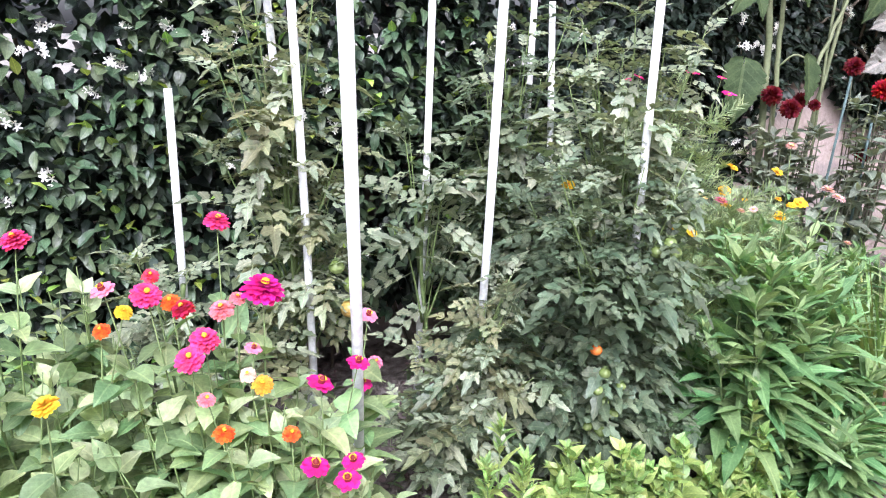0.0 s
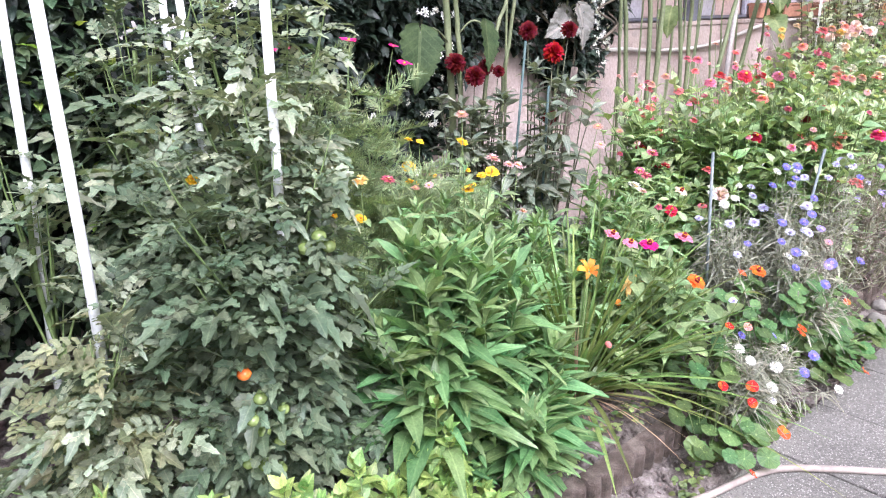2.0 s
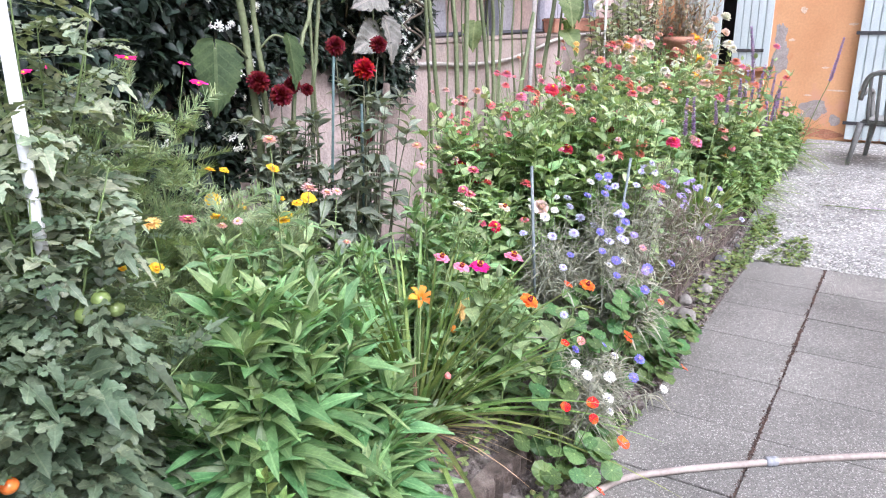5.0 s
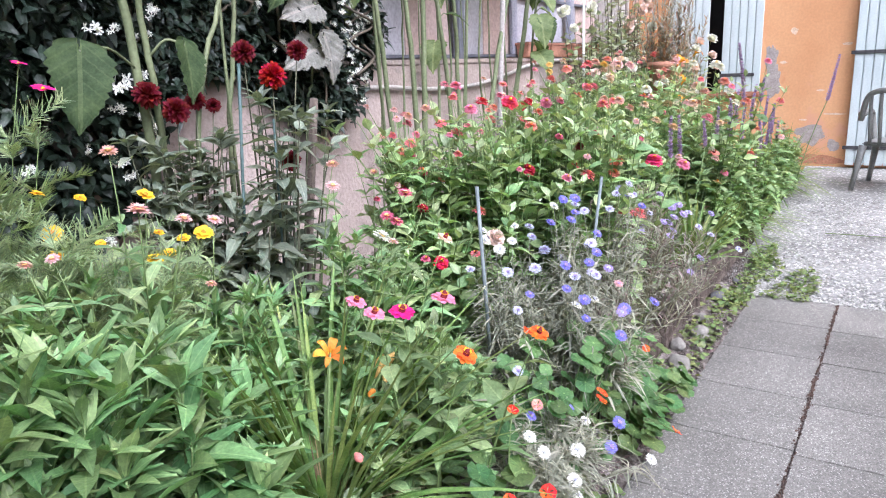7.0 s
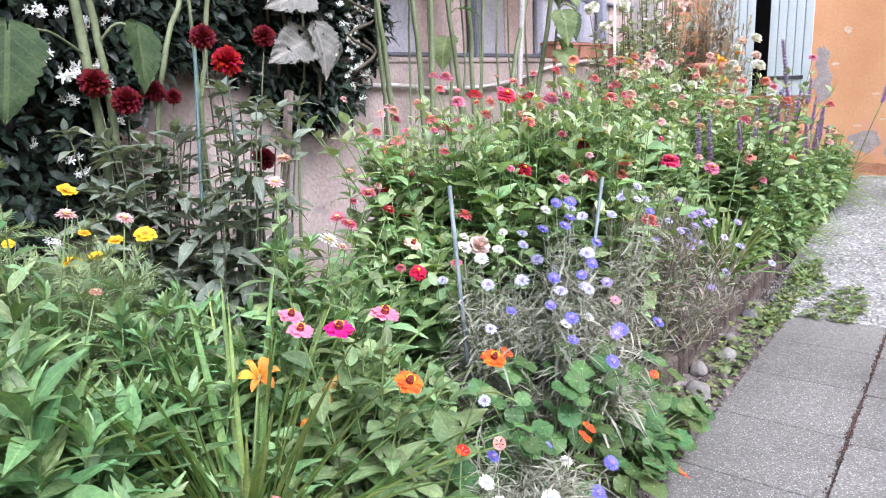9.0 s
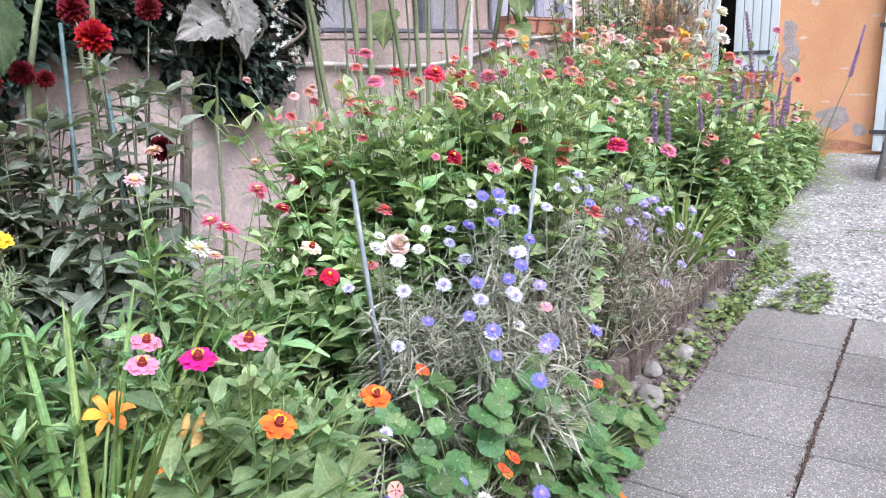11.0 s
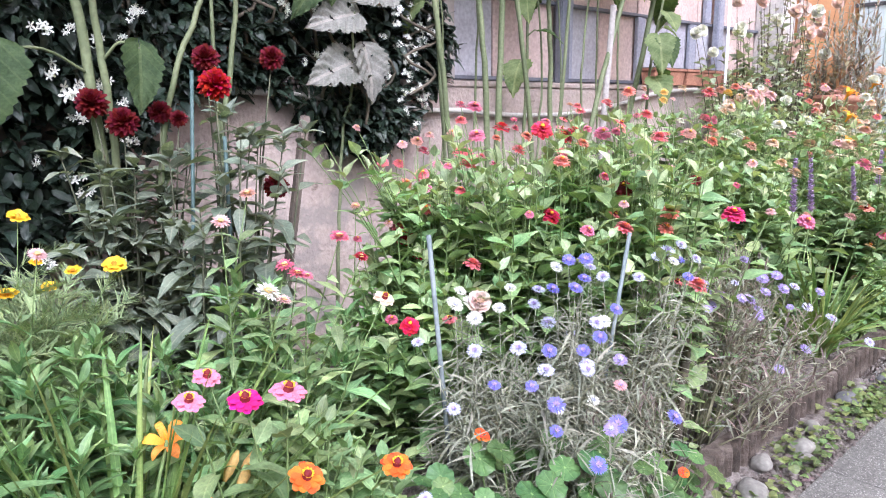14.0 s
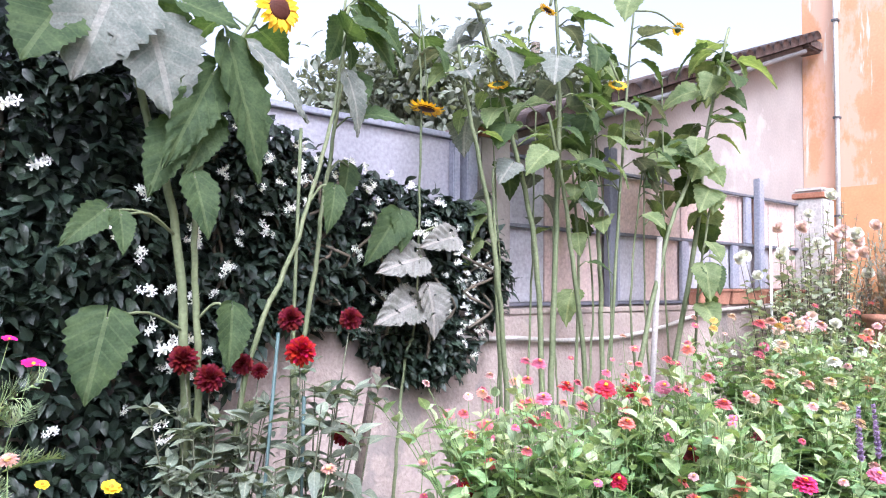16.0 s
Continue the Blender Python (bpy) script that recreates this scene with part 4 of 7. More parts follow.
        out = [("flower_head", p.data("flower_head", mat)), ("throat", c.data("throat", petal_mat("red")))]
    elif kind == "jasmine":
        r = random.Random(8)
        for k in range(7):
            q = Mesh()
            ring_petals(q, "petal", 5, 0.20, 0.045, 8, 0.0, r0=0.012, fold=0.1, turn=0.2 * k, r=r)
            m = pose(r.uniform(-0.32, 0.32), r.uniform(-0.32, 0.32), r.uniform(-0.12, 0.16), r.uniform(-45, 45), r.uniform(-45, 45), r.uniform(0, 360))
            p.add([m @ Vector(v) for v in q.v], q.f)
        out = [("blossom", p.data("blossom", mat))]
    elif kind == "sunflower":
        ring_petals(p, "point", 22, 0.26, 0.06, 5, 0.0, r0=0.24, droop=0.3)
        ring_petals(p, "point", 18, 0.24, 0.055, 18, 0.02, r0=0.22, turn=0.5)
        dome(c, 0.25, 0.08, 0.0, 5, 20, 0.05)
        g = Mesh()
        dome(g, 0.27, -0.10, -0.005, 3, 16, 0.05)
        out = [("flower_head", p.data("flower_head", mat)), ("centre", c.data("centre", petal_mat("brown"))), ("calyx", g.data("calyx", M["sun_leaf"]))]
    elif kind == "rose":
        for i, (n, reach, e) in enumerate(((8, 0.44, -12), (8, 0.46, 8), (7, 0.44, 28), (6, 0.38, 48), (5, 0.30, 66), (4, 0.22, 80))):
            ring_petals(p, "petal", n, reach, 0.24 - 0.025 * i, e, 0.035 * i, fold=0.3, droop=-0.3, turn=0.5 * (i % 2))
        out = [("flower_head", p.data("flower_head", mat))]
    HEADS[kind, colour] = out
    return out


def bloom(plant, kind, colour, place, size, axis=(0, -0.35, 1), spin=0.0):
    """Sets a flower head on a plant, facing along axis."""
    turn = Vector(axis).to_track_quat("Z", "Y").to_matrix().to_4x4()
    top = None
    base = plant.matrix_basis.translation
    for name, me in head(kind, colour):
        ob = new(name, me)
        if top is None:
            top = ob
            ob.parent = plant
            ob.matrix_basis = Matrix.Translation(Vector(place) - base) @ turn @ Matrix.Rotation(spin, 4, "Z") @ Matrix.Diagonal((size, size, size, 1))
        else:
            ob.parent = top
    return top


def curve_to(base, tip, r, bow=0.25, n=6):
    """A stem that leaves the base upright and bends over to the tip."""
    b, t = Vector(base), Vector(tip)
    mid = Vector((b.x + (t.x - b.x) * (0.5 - bow), b.y + (t.y - b.y) * (0.5 - bow), b.z + (t.z - b.z) * 0.55)) + Vector((r.uniform(-0.02, 0.02), r.uniform(-0.02, 0.02), 0))
    return [b * (1 - s) ** 2 + mid * 2 * s * (1 - s) + t * s * s for s in [k / n for k in range(n + 1)]]


def along(pts, u):
    f = u * (len(pts) - 1)
    i = min(int(f), len(pts) - 2)
    return pts[i].lerp(pts[i + 1], f - i), (pts[i + 1] - pts[i]).normalized()


def herb(name, label, category, base, radius, tips, blooms, leaf, mats, seed, nodes=8, low=0.15, length=(0.06, 0.10), ratio=0.22, elev=(10, 45), droop=0.35,
         per=2, thick=0.004, stem="stem", bow=0.25, size=lambda u: 0.6 + 0.6 * math.sin(math.pi * min(u * 1.05, 1)), group="", lean=(0, -0.35), tuft=0, climb=0.0, young=""):
    """A leafy herb: stems from one root to every tip and bloom, leaves along them, a flower on each bloom."""
    r = random.Random(seed)
    b = Vector(base)
    p = thing(name, label, category, b, group)
    st = Mesh()
    mats = list(mats) + ([young] if young else [])
    old = len(mats) - bool(young)
    leaves = [([], [], [], []) for _ in mats]
    ends = [(Vector(t), None) for t in tips] + [(Vector(q[:3]), q) for q in blooms]
    for tip, q in ends:
        foot = Vector((r.uniform(-radius, radius), r.uniform(-radius, radius), -0.03))
        foot.x = foot.x * 0.5 + (tip.x - b.x) * 0.45
        foot.y = foot.y * 0.5 + (tip.y - b.y) * 0.45
        if climb:
            foot = Vector((r.uniform(-0.02, 0.02), r.uniform(-0.02, 0.02), (tip.z - b.z) * climb))
        pts = curve_to(foot, tip - b, r, bow)
        st.tube(pts, [thick * (1.25 - 0.95 * k / (len(pts) - 1)) for k in range(len(pts))], 5)
        hi = 0.90 if q else 1.0
        turn = r.uniform(0, 3.14)
        tall = max((tip - b).z, 0.05)
        count = max(2, round(nodes * r.uniform(0.8, 1.2)))
        for k in range(count + tuft * (q is None)):
            u = low + (hi - low) * (k + r.uniform(0, 0.6)) / count if k < count else r.uniform(0.94, 1.0)
            at, way = along(pts, min(u, 1.0))
            turn += 1.57 + r.uniform(-0.4, 0.4) if per == 2 else 2.4
            for s in range(per):
                a = turn + 3.14159 * s + r.uniform(-0.3, 0.3)
                e = radians(r.uniform(*elev) + (35 * max(0, u - 0.75) / 0.25 if q is None else 0))
                d = Vector((math.cos(a) * math.cos(e), math.sin(a) * math.cos(e), math.sin(e)))
                ln = r.uniform(*length) * size(u)
                pick = leaves[-1] if young and u > 0.86 and q is None else leaves[min(int(r.random() ** 1.6 * old), old - 1)]
                pick[0].append(at), pick[1].append(d), pick[2].append(ln), pick[3].append(ln * ratio * r.uniform(0.8, 1.2))
        if q:
            _, _, _, (kind, colour), sz = q
            bloom(p, kind, colour, tip, sz, (r.uniform(-0.35, 0.35) + lean[0], r.uniform(-0.3, 0.2) + lean[1], 1), r.uniform(0, 6))
    tagged(st.link("stem_mass", M[stem], p), kind="stuff")
    for k, (mt, (P, D, L, W)) in enumerate(zip(mats, leaves)):
        blades("foliage", leaf, P, D, L, W, M[mt], p, droop=droop, roll=0.25, seed=seed + k, kind="stuff")
    return p


def tips_in(cx, cy, rx, ry, z, n, seed, spread=0.15, fall=0.35):
    """Stem ends spread over an oval crown that falls off towards its rim."""
    r = random.Random(seed)
    out = []
    for k in range(n):
        d, a = math.sqrt(r.random()), r.uniform(0, 6.283)
        out.append((cx + rx * d * math.cos(a), cy + ry * d * math.sin(a), z * (1 - fall * d * d) * (1 - spread * r.random())))
    return out


def extra_blooms(blooms, n, seed, colours, wide=0.14, lift=(-0.03, 0.05), size=(0.032, 0.05)):
    """Smaller flowers scattered between the larger ones of a clump."""
    r = random.Random(seed)
    out = []
    for k in range(n):
        q, c = r.choice(blooms), r.choice(colours)
        kind = ("single", c[:-7]) if c.endswith("_single") else (q[3][0] if q[3][0] in ("corn", "straw") else "zinnia", c)
        out.append((q[0] + r.gauss(0, wide), q[1] + r.gauss(0, wide), q[2] + r.uniform(*lift), kind, r.uniform(*size)))
    return out


def under(blooms, n, seed, wide=0.10, drop=(0.04, 0.22)):
    """Leafy shoot ends close below and around the flowers."""
    r = random.Random(seed)
    out = []
    for k in range(n):
        q = r.choice(blooms)
        out.append((q[0] + r.gauss(0, wide), q[1] + r.gauss(0, wide), max(q[2] - r.uniform(*drop), 0.25)))
    return out

# ---------------------------------------------------------------- hedge and climbers on the wall
def hedge():
    h = thing("jasmine_hedge", "dense dark green star jasmine hedge with white flowers", "hedge", (0, 0, 0))
    rs = np.random.RandomState(11)

    def bounds(x):
        top = np.interp(x, [-3.5, 2.4, 3.3, 3.9, 4.4, 4.95, 5.1], [2.75, 2.7, 2.42, 2.16, 2.08, 1.95, 1.6])
        low = np.interp(x, [-3.5, 0.9, 1.6, 2.9, 3.3, 3.6, 4.0, 4.35, 4.6, 5.1], [0.32, 0.42, 0.5, 0.68, 1.0, 1.40, 1.38, 1.12, 1.08, 1.45])
        return low, top

    def fill(n, depth, x0=-1.6, x1=5.08):
        x = rs.uniform(x0, x1, n)
        low, top = bounds(x)
        z = low + (top - low) * rs.uniform(0, 1, n)
        lump = np.array([noise.noise(Vector((a * 2.3, b * 2.3, 0.7))) for a, b in zip(x, z)])
        front = np.interp(x, [-2, 1.5, 3.2, 3.8, 5.1], [2.74, 2.78, 2.90, 3.04, 3.08]) - 0.10 * lump
        y = front + depth * rs.uniform(0, 1, n) ** 1.4
        keep = rs.uniform(0, 1, n) < np.clip(0.85 + 1.2 * lump, 0.45, 1)
        return np.stack([x, y, z], 1)[keep]

    def ways(n, down=0.35):
        d = rs.normal(0, 0.55, (n, 3)) + (0, -0.75, -down)
        return d

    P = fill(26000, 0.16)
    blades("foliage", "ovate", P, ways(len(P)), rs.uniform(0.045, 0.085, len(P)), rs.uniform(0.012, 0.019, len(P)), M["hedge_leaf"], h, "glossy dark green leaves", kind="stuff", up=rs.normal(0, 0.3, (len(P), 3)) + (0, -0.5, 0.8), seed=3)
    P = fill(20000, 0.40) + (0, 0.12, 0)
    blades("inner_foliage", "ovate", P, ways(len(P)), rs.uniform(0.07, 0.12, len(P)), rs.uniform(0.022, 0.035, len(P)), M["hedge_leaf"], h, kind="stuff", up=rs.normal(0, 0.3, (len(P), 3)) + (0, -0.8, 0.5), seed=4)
    P = fill(700, 0.03, -1.2, 1.9) - (0, 0.04, 0)
    blades("young_growth", "ovate", P, ways(len(P), -0.6), rs.uniform(0.04, 0.07, len(P)), rs.uniform(0.012, 0.019, len(P)), M["hedge_young"], h, "fresh yellow-green shoots", kind="stuff", seed=5)
    # left end overlaid with leaves whose lighter green paints the sunlight in
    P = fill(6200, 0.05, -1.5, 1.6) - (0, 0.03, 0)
    blades("sunny_foliage", "ovate", P, ways(len(P), 0.2), rs.uniform(0.05, 0.09, len(P)), rs.uniform(0.014, 0.022, len(P)), M["hedge_leaf_sunlit"], h, "hedge leaves in a lighter green that stands for sunlight on them", kind="stuff", up=rs.normal(0, 0.3, (len(P), 3)) + (0, -0.4, 0.9), seed=6)
    wood = Mesh()
    for k in range(46):
        x = rs.uniform(-1.6, 4.9)
        low, top = bounds(np.array([x]))
        foot = 0.1 if x < 3.1 else low[0] + 0.1
        bend = [(x + rs.uniform(-0.15, 0.15), 3.12 + rs.uniform(-0.12, 0.05), z) for z in np.linspace(foot, top[0] - 0.15, 6)]
        wood.tube(swing(bend, 3), 0.008, 5)
    tagged(wood.link("branch_mass", M["stem_dark"], h), kind="stuff")
    r = random.Random(21)
    n = 0
    for k in range(560):
        x = r.choice((r.uniform(-1.1, 1.2), r.uniform(2.6, 4.95), r.uniform(3.3, 4.9), r.uniform(-0.9, 4.9)))
        low, top = (float(v[0]) for v in bounds(np.array([x])))
        z = low + (top - low) * (r.random() ** 0.8)
        if n >= 280 or noise.noise(Vector((x * 1.7, z * 1.7, 4))) < -0.12:
            continue
        n += 1
        y = float(np.interp(x, [-2, 1.5, 3.2, 3.8, 5.1], [2.74, 2.78, 2.90, 3.04, 3.08])) - 0.10 * noise.noise(Vector((x * 2.3, z * 2.3, 0.7))) - 0.03
        bloom(h, "jasmine", "white", (x, y, z), r.uniform(0.04, 0.08), (r.uniform(-0.5, 0.5), -1, r.uniform(-0.1, 0.6)), r.uniform(0, 6))
    for x, y, z, s in ((3.121, 2.80, 1.384, 0.11), (3.22, 2.82, 1.40, 0.07), (2.62, 2.86, 2.16, 0.10), (2.55, 2.86, 2.22, 0.08), (2.72, 2.86, 1.98, 0.09)):
        bloom(h, "jasmine", "white", (x, y, z), s, (0, -1, 0.3))
    return h


hedge()

# ---------------------------------------------------------------- stakes and posts
def stake(points, radius, mat, name, label, group="", joint=None):
    s = thing(name, label, "stake", points[0], group)
    b = Vector(points[0])
    Mesh().tube([Vector(p) - b for p in points], radius, 12).link("shaft", M[mat], s)
    if joint:
        a, c = Vector(points[0]), Vector(points[-1])
        w = (c - a).normalized()
        q = a + w * joint - b
        Mesh().tube([q, q + w * 0.004, q + w * 0.05, q + w * 0.054], [radius, radius * 1.3, radius * 1.3, radius], 12).link("coupling", M[mat], s)
    return s


PVC = "white plastic pipe stake holding up a tomato plant"
for a, b, j in (((0.805, 1.86, 0.10), (0.585, 1.02, 1.95), 0.50), ((0.36, 2.4, 0.1), (0.41, 2.4, 1.45), None), ((0.77, 2.35, 0.1), (0.70, 2.35, 1.95), None), ((0.745, 2.15, 0.1), (0.74, 2.15, 2.0), None),
                ((1.19, 2.42, 0.1), (1.285, 2.42, 2.05), None), ((1.25, 2.04, 0.1), (1.18, 1.70, 1.95), None), ((1.80, 2.46, 0.1), (1.76, 2.46, 1.72), None), ((1.72, 2.63, 0.1), (1.79, 2.63, 2.0), None), ((1.64, 1.77, 0.1), (1.675, 1.74, 2.0), None)):
    stake([a, Vector(a).lerp(Vector(b), 0.5) + Vector((0.006, 0, 0)), b], 0.0125, "pvc", "tomato_stake", PVC, "tomato stakes", j)
stake([(3.665, 1.6, 0.12), (3.575, 1.6, 0.985)], 0.0065, "stake_grey", "plant_stake", "thin grey plastic stake among the cornflowers")
stake([(4.02, 1.42, 0.12), (4.13, 1.37, 0.95)], 0.006, "stake_grey", "plant_stake", "grey metal stake in the cornflowers")
stake([(4.44, 1.36, 0.1), (4.50, 1.37, 0.55)], 0.015, "stem_dark", "plant_stake", "short dark wooden peg behind the edging")
stake([(6.10, 2.9, 0.15), (6.13, 2.9, 0.69), (6.245, 2.9, 1.90)], 0.019, "stake_wood", "sunflower_post", "pale weathered post beside the sunflower stalks")
stake([(3.30, 2.52, 0.1), (3.36, 2.45, 1.42)], 0.006, "stake_teal", "dahlia_stake", "blue-green plastic stake tied to the dahlias")
stake([(3.42, 2.40, 0.1), (3.40, 2.34, 1.22)], 0.006, "stake_teal", "dahlia_stake", "blue-green plastic stake tied to the dahlias")
stake([(7.72, 2.88, 0.2), (7.70, 2.88, 2.15)], 0.010, "pvc", "rose_stake", "thin white stake among the roses")
stake([(3.60, 2.80, 0.12), (3.60, 2.80, 1.45), (3.615, 2.80, 2.2)], 0.007, "stem_pale", "bamboo_cane", "thin pale bamboo cane beside the dahlias")
plank = thing("leaning_post", "weathered brown wooden batten leaning by the wall", "post", (3.58, 2.46, 0.1))
part("batten", box_bm((-0.016, -0.012, 0), (0.016, 0.012, 1.20), 0.003), M["wood"], plank)
plank.matrix_basis = pose(3.545, 2.46, 0.1, 0, 11.6, 8)

# ---------------------------------------------------------------- tomatoes
def fruit(plant, place, radius, colour):
    key = "fruit_" + colour
    if key not in M:
        c = {"green": ((0.13, 0.19, 0.05), (0.21, 0.27, 0.09)), "red": ((0.62, 0.10, 0.02), (0.75, 0.22, 0.04)), "turning": ((0.30, 0.24, 0.06), (0.42, 0.26, 0.07))}[colour]
        M[key] = material(key, list(c), 14, 0.25, 0.0, 60, spec=0.5)
    m = Mesh()
    dome(m, radius, radius * 0.9, 0, 5, 14)
    dome(m, radius, -radius * 0.85, 0, 5, 14)
    o = m.link("tomato", M[key], plant, {"green": "unripe green tomato", "red": "ripening orange-red tomato", "turning": "greenish tomato with a brown crack"}[colour])
    o.location = Vector(place) - plant.matrix_basis.translation
    g = Mesh()
    ring_petals(g, "point", 5, radius * 0.8, radius * 0.15, 10, radius * 0.92, r0=-0.002)
    g.link("calyx", M["stem"], o)


def tomato(label, base, tips, mats, seed, nodes=9, length=(0.12, 0.20), fruits=(), low=0.12):
    p = herb("tomato_plant", label, "tomato plant", base, 0.06, tips, [], "tomato", mats, seed, nodes, low, length, 0.95, (-10, 40), 0.45, per=1, thick=0.0045, stem="stem", bow=-0.1, climb=0.55, tuft=2,
             size=lambda u: 0.65 + 0.5 * math.sin(math.pi * min(0.15 + u, 1)), group="tomatoes")
    b = Vector(base)
    top = max(Vector(q).z for q in tips)
    Mesh().tube(swing([(0, 0, -0.03), (0.02, 0.01, (top - b.z) * 0.3), (-0.01, -0.01, (top - b.z) * 0.6), (0.01, -0.02, (top - b.z) * 0.85)], 5), 0.008, 7).link("main_stem", M["stem"], p)
    for x, y, z, rad, c in fruits:
        fruit(p, (x, y + 0.07, z), rad, c)
    return p


def col(cx, cy, rx, ry, z0, z1, n, seed):
    """Ends of side shoots up and down a staked plant."""
    r = random.Random(seed)
    return [(cx + r.uniform(-rx, rx), cy + r.uniform(-ry, ry), z0 + (z1 - z0) * (k + r.random()) / n) for k in range(n)]


tomato("large bluish-green tomato plant tied to a pipe, green fruit low down", (1.62, 1.82, SOIL), col(1.60, 1.78, 0.28, 0.17, 0.35, 1.28, 58, 1), ["tomato_leaf"], 101, 9,
       fruits=((1.47, 1.58, 0.73, 0.018, "red"), (1.50, 1.57, 0.655, 0.018, "green"), (1.47, 1.56, 0.61, 0.017, "green"), (1.50, 1.57, 0.56, 0.018, "green"), (1.54, 1.57, 0.51, 0.017, "green"), (1.49, 1.56, 0.47, 0.019, "green"),
               (1.53, 1.56, 0.44, 0.018, "green"), (1.45, 1.57, 0.49, 0.016, "green"), (1.56, 1.57, 0.60, 0.016, "green"), (1.72, 1.60, 1.02, 0.02, "green"), (1.76, 1.62, 0.98, 0.02, "green"), (1.69, 1.62, 0.99, 0.02, "green")))
tomato("pale curling top growth of a staked tomato plant", (1.72, 1.92, SOIL), col(1.68, 1.86, 0.25, 0.15, 1.12, 1.70, 26, 2), ["tomato_leaf_light"], 102, 7, (0.10, 0.18), low=0.5)
tomato("low straggling tomato plant with thin yellowing leaves", (1.18, 1.92, SOIL), col(1.15, 1.86, 0.22, 0.15, 0.3, 0.95, 24, 3), ["tomato_leaf_light", "tomato_leaf", "tomato_leaf_old"], 103, 7, (0.12, 0.19))
tomato("half-withered tomato plant climbing two pipes", (0.72, 2.25, SOIL), col(0.70, 2.22, 0.19, 0.10, 0.65, 1.80, 30, 4), ["tomato_leaf_light", "tomato_leaf_old"], 104, 6, (0.12, 0.19), low=0.45,
       fruits=((0.88, 2.04, 0.86, 0.034, "green"), (0.86, 2.02, 0.79, 0.032, "turning"), (0.83, 2.05, 0.92, 0.025, "green")))
tomato("slim young tomato plant on its pipe", (1.22, 2.40, SOIL), col(1.24, 2.36, 0.12, 0.08, 0.7, 1.35, 8, 5), ["tomato_leaf_light", "tomato_leaf"], 105, 4, (0.14, 0.22), low=0.5)
tomato("leafy dark tomato plant in front of the hedge", (1.62, 2.55, SOIL), col(1.66, 2.52, 0.28, 0.14, 0.4, 1.70, 44, 6), ["tomato_leaf", "tomato_leaf_light"], 106, 7, (0.13, 0.2))
tomato("small tomato plant beside a short pipe", (0.38, 2.35, SOIL), col(0.38, 2.28, 0.16, 0.08, 0.55, 1.02, 9, 7), ["tomato_leaf_light"], 107, 5, (0.12, 0.18), low=0.4)
tomato("dark tomato plant with broad leaves", (2.02, 2.45, SOIL), col(2.02, 2.35, 0.18, 0.16, 0.5, 1.4, 26, 8), ["tomato_leaf", "tomato_leaf_light"], 108, 6, (0.13, 0.2))

# ---------------------------------------------------------------- zinnias and their neighbours
Z = lambda rows: [(x, y, z, ("single", c[:-7]) if c.endswith("_single") else ("zinnia", c), max(s * 1.12, 0.034)) for x, y, z, c, s in rows]
ZL = "bushy zinnia with oval green leaves and bright flowers"
big = dict(leaf="ovate", length=(0.06, 0.105), ratio=0.33, nodes=9, droop=0.4, elev=(-5, 45), young="zinnia_young")
herb("zinnia_plant", ZL, "zinnia", (0.42, 1.52, SOIL), 0.12, tips_in(0.38, 1.45, 0.30, 0.22, 1.08, 62, 1, 0.15, 0.25), Z([
    (0.45, 1.6, 1.23, "hotpink", 0.052), (0.51, 1.42, 1.13, "magenta", 0.078), (0.30, 1.42, 1.15, "hotpink", 0.052), (0.23, 1.42, 1.17, "pink_single", 0.043), (0.31, 1.5, 1.16, "red", 0.031),
    (0.34, 1.42, 1.13, "orange", 0.034), (0.36, 1.40, 1.12, "crimson", 0.042), (0.43, 1.42, 1.10, "coral", 0.046), (0.39, 1.36, 1.07, "hotpink", 0.051), (0.36, 1.33, 1.05, "hotpink", 0.05), (0.48, 1.40, 1.02, "pink_single", 0.032), (0.46, 1.42, 1.12, "coral", 0.028)]),
    mats=["zinnia_leaf", "zinnia_leaf_dark"], seed=201, group="zinnias", **big)
herb("zinnia_plant", ZL, "zinnia", (0.58, 1.45, SOIL), 0.10, tips_in(0.50, 1.36, 0.26, 0.17, 0.90, 52, 2, 0.15, 0.25), Z([
    (0.46, 1.35, 0.99, "peach", 0.03), (0.48, 1.30, 0.99, "orange_yellow", 0.037), (0.38, 1.30, 0.98, "coral", 0.03), (0.60, 1.36, 0.94, "magenta_single", 0.051), (0.69, 1.40, 0.95, "magenta_single", 0.045),
    (0.52, 1.26, 0.90, "orange", 0.033), (0.40, 1.24, 0.94, "orange", 0.036), (0.56, 1.26, 0.82, "magenta_single", 0.053), (0.64, 1.28, 0.80, "magenta_single", 0.044), (0.62, 1.25, 0.78, "magenta_single", 0.049), (0.82, 1.76, 0.90, "pink_single", 0.048), (0.83, 1.74, 0.77, "pink", 0.04), (0.78, 1.70, 0.74, "magenta_single", 0.05)]),
    mats=["zinnia_leaf", "zinnia_leaf_dark"], seed=202, group="zinnias", **big)
herb("zinnia_plant", "tall zinnia with broad dark leaves and few flowers", "zinnia", (0.02, 1.6, SOIL), 0.12, tips_in(-0.02, 1.5, 0.28, 0.30, 1.14, 40, 3, 0.15, 0.25), Z([
    (0.08, 1.6, 1.23, "hotpink", 0.05), (0.26, 1.4, 1.13, "yellow", 0.02), (0.22, 1.4, 1.10, "orange", 0.024), (0.14, 1.24, 1.05, "yellow", 0.04), (0.02, 1.62, 1.30, "rose", 0.03), (-0.06, 1.3, 1.0, "coral", 0.03)]),
    mats=["zinnia_leaf_dark", "zinnia_leaf"], seed=203, group="zinnias", **big)
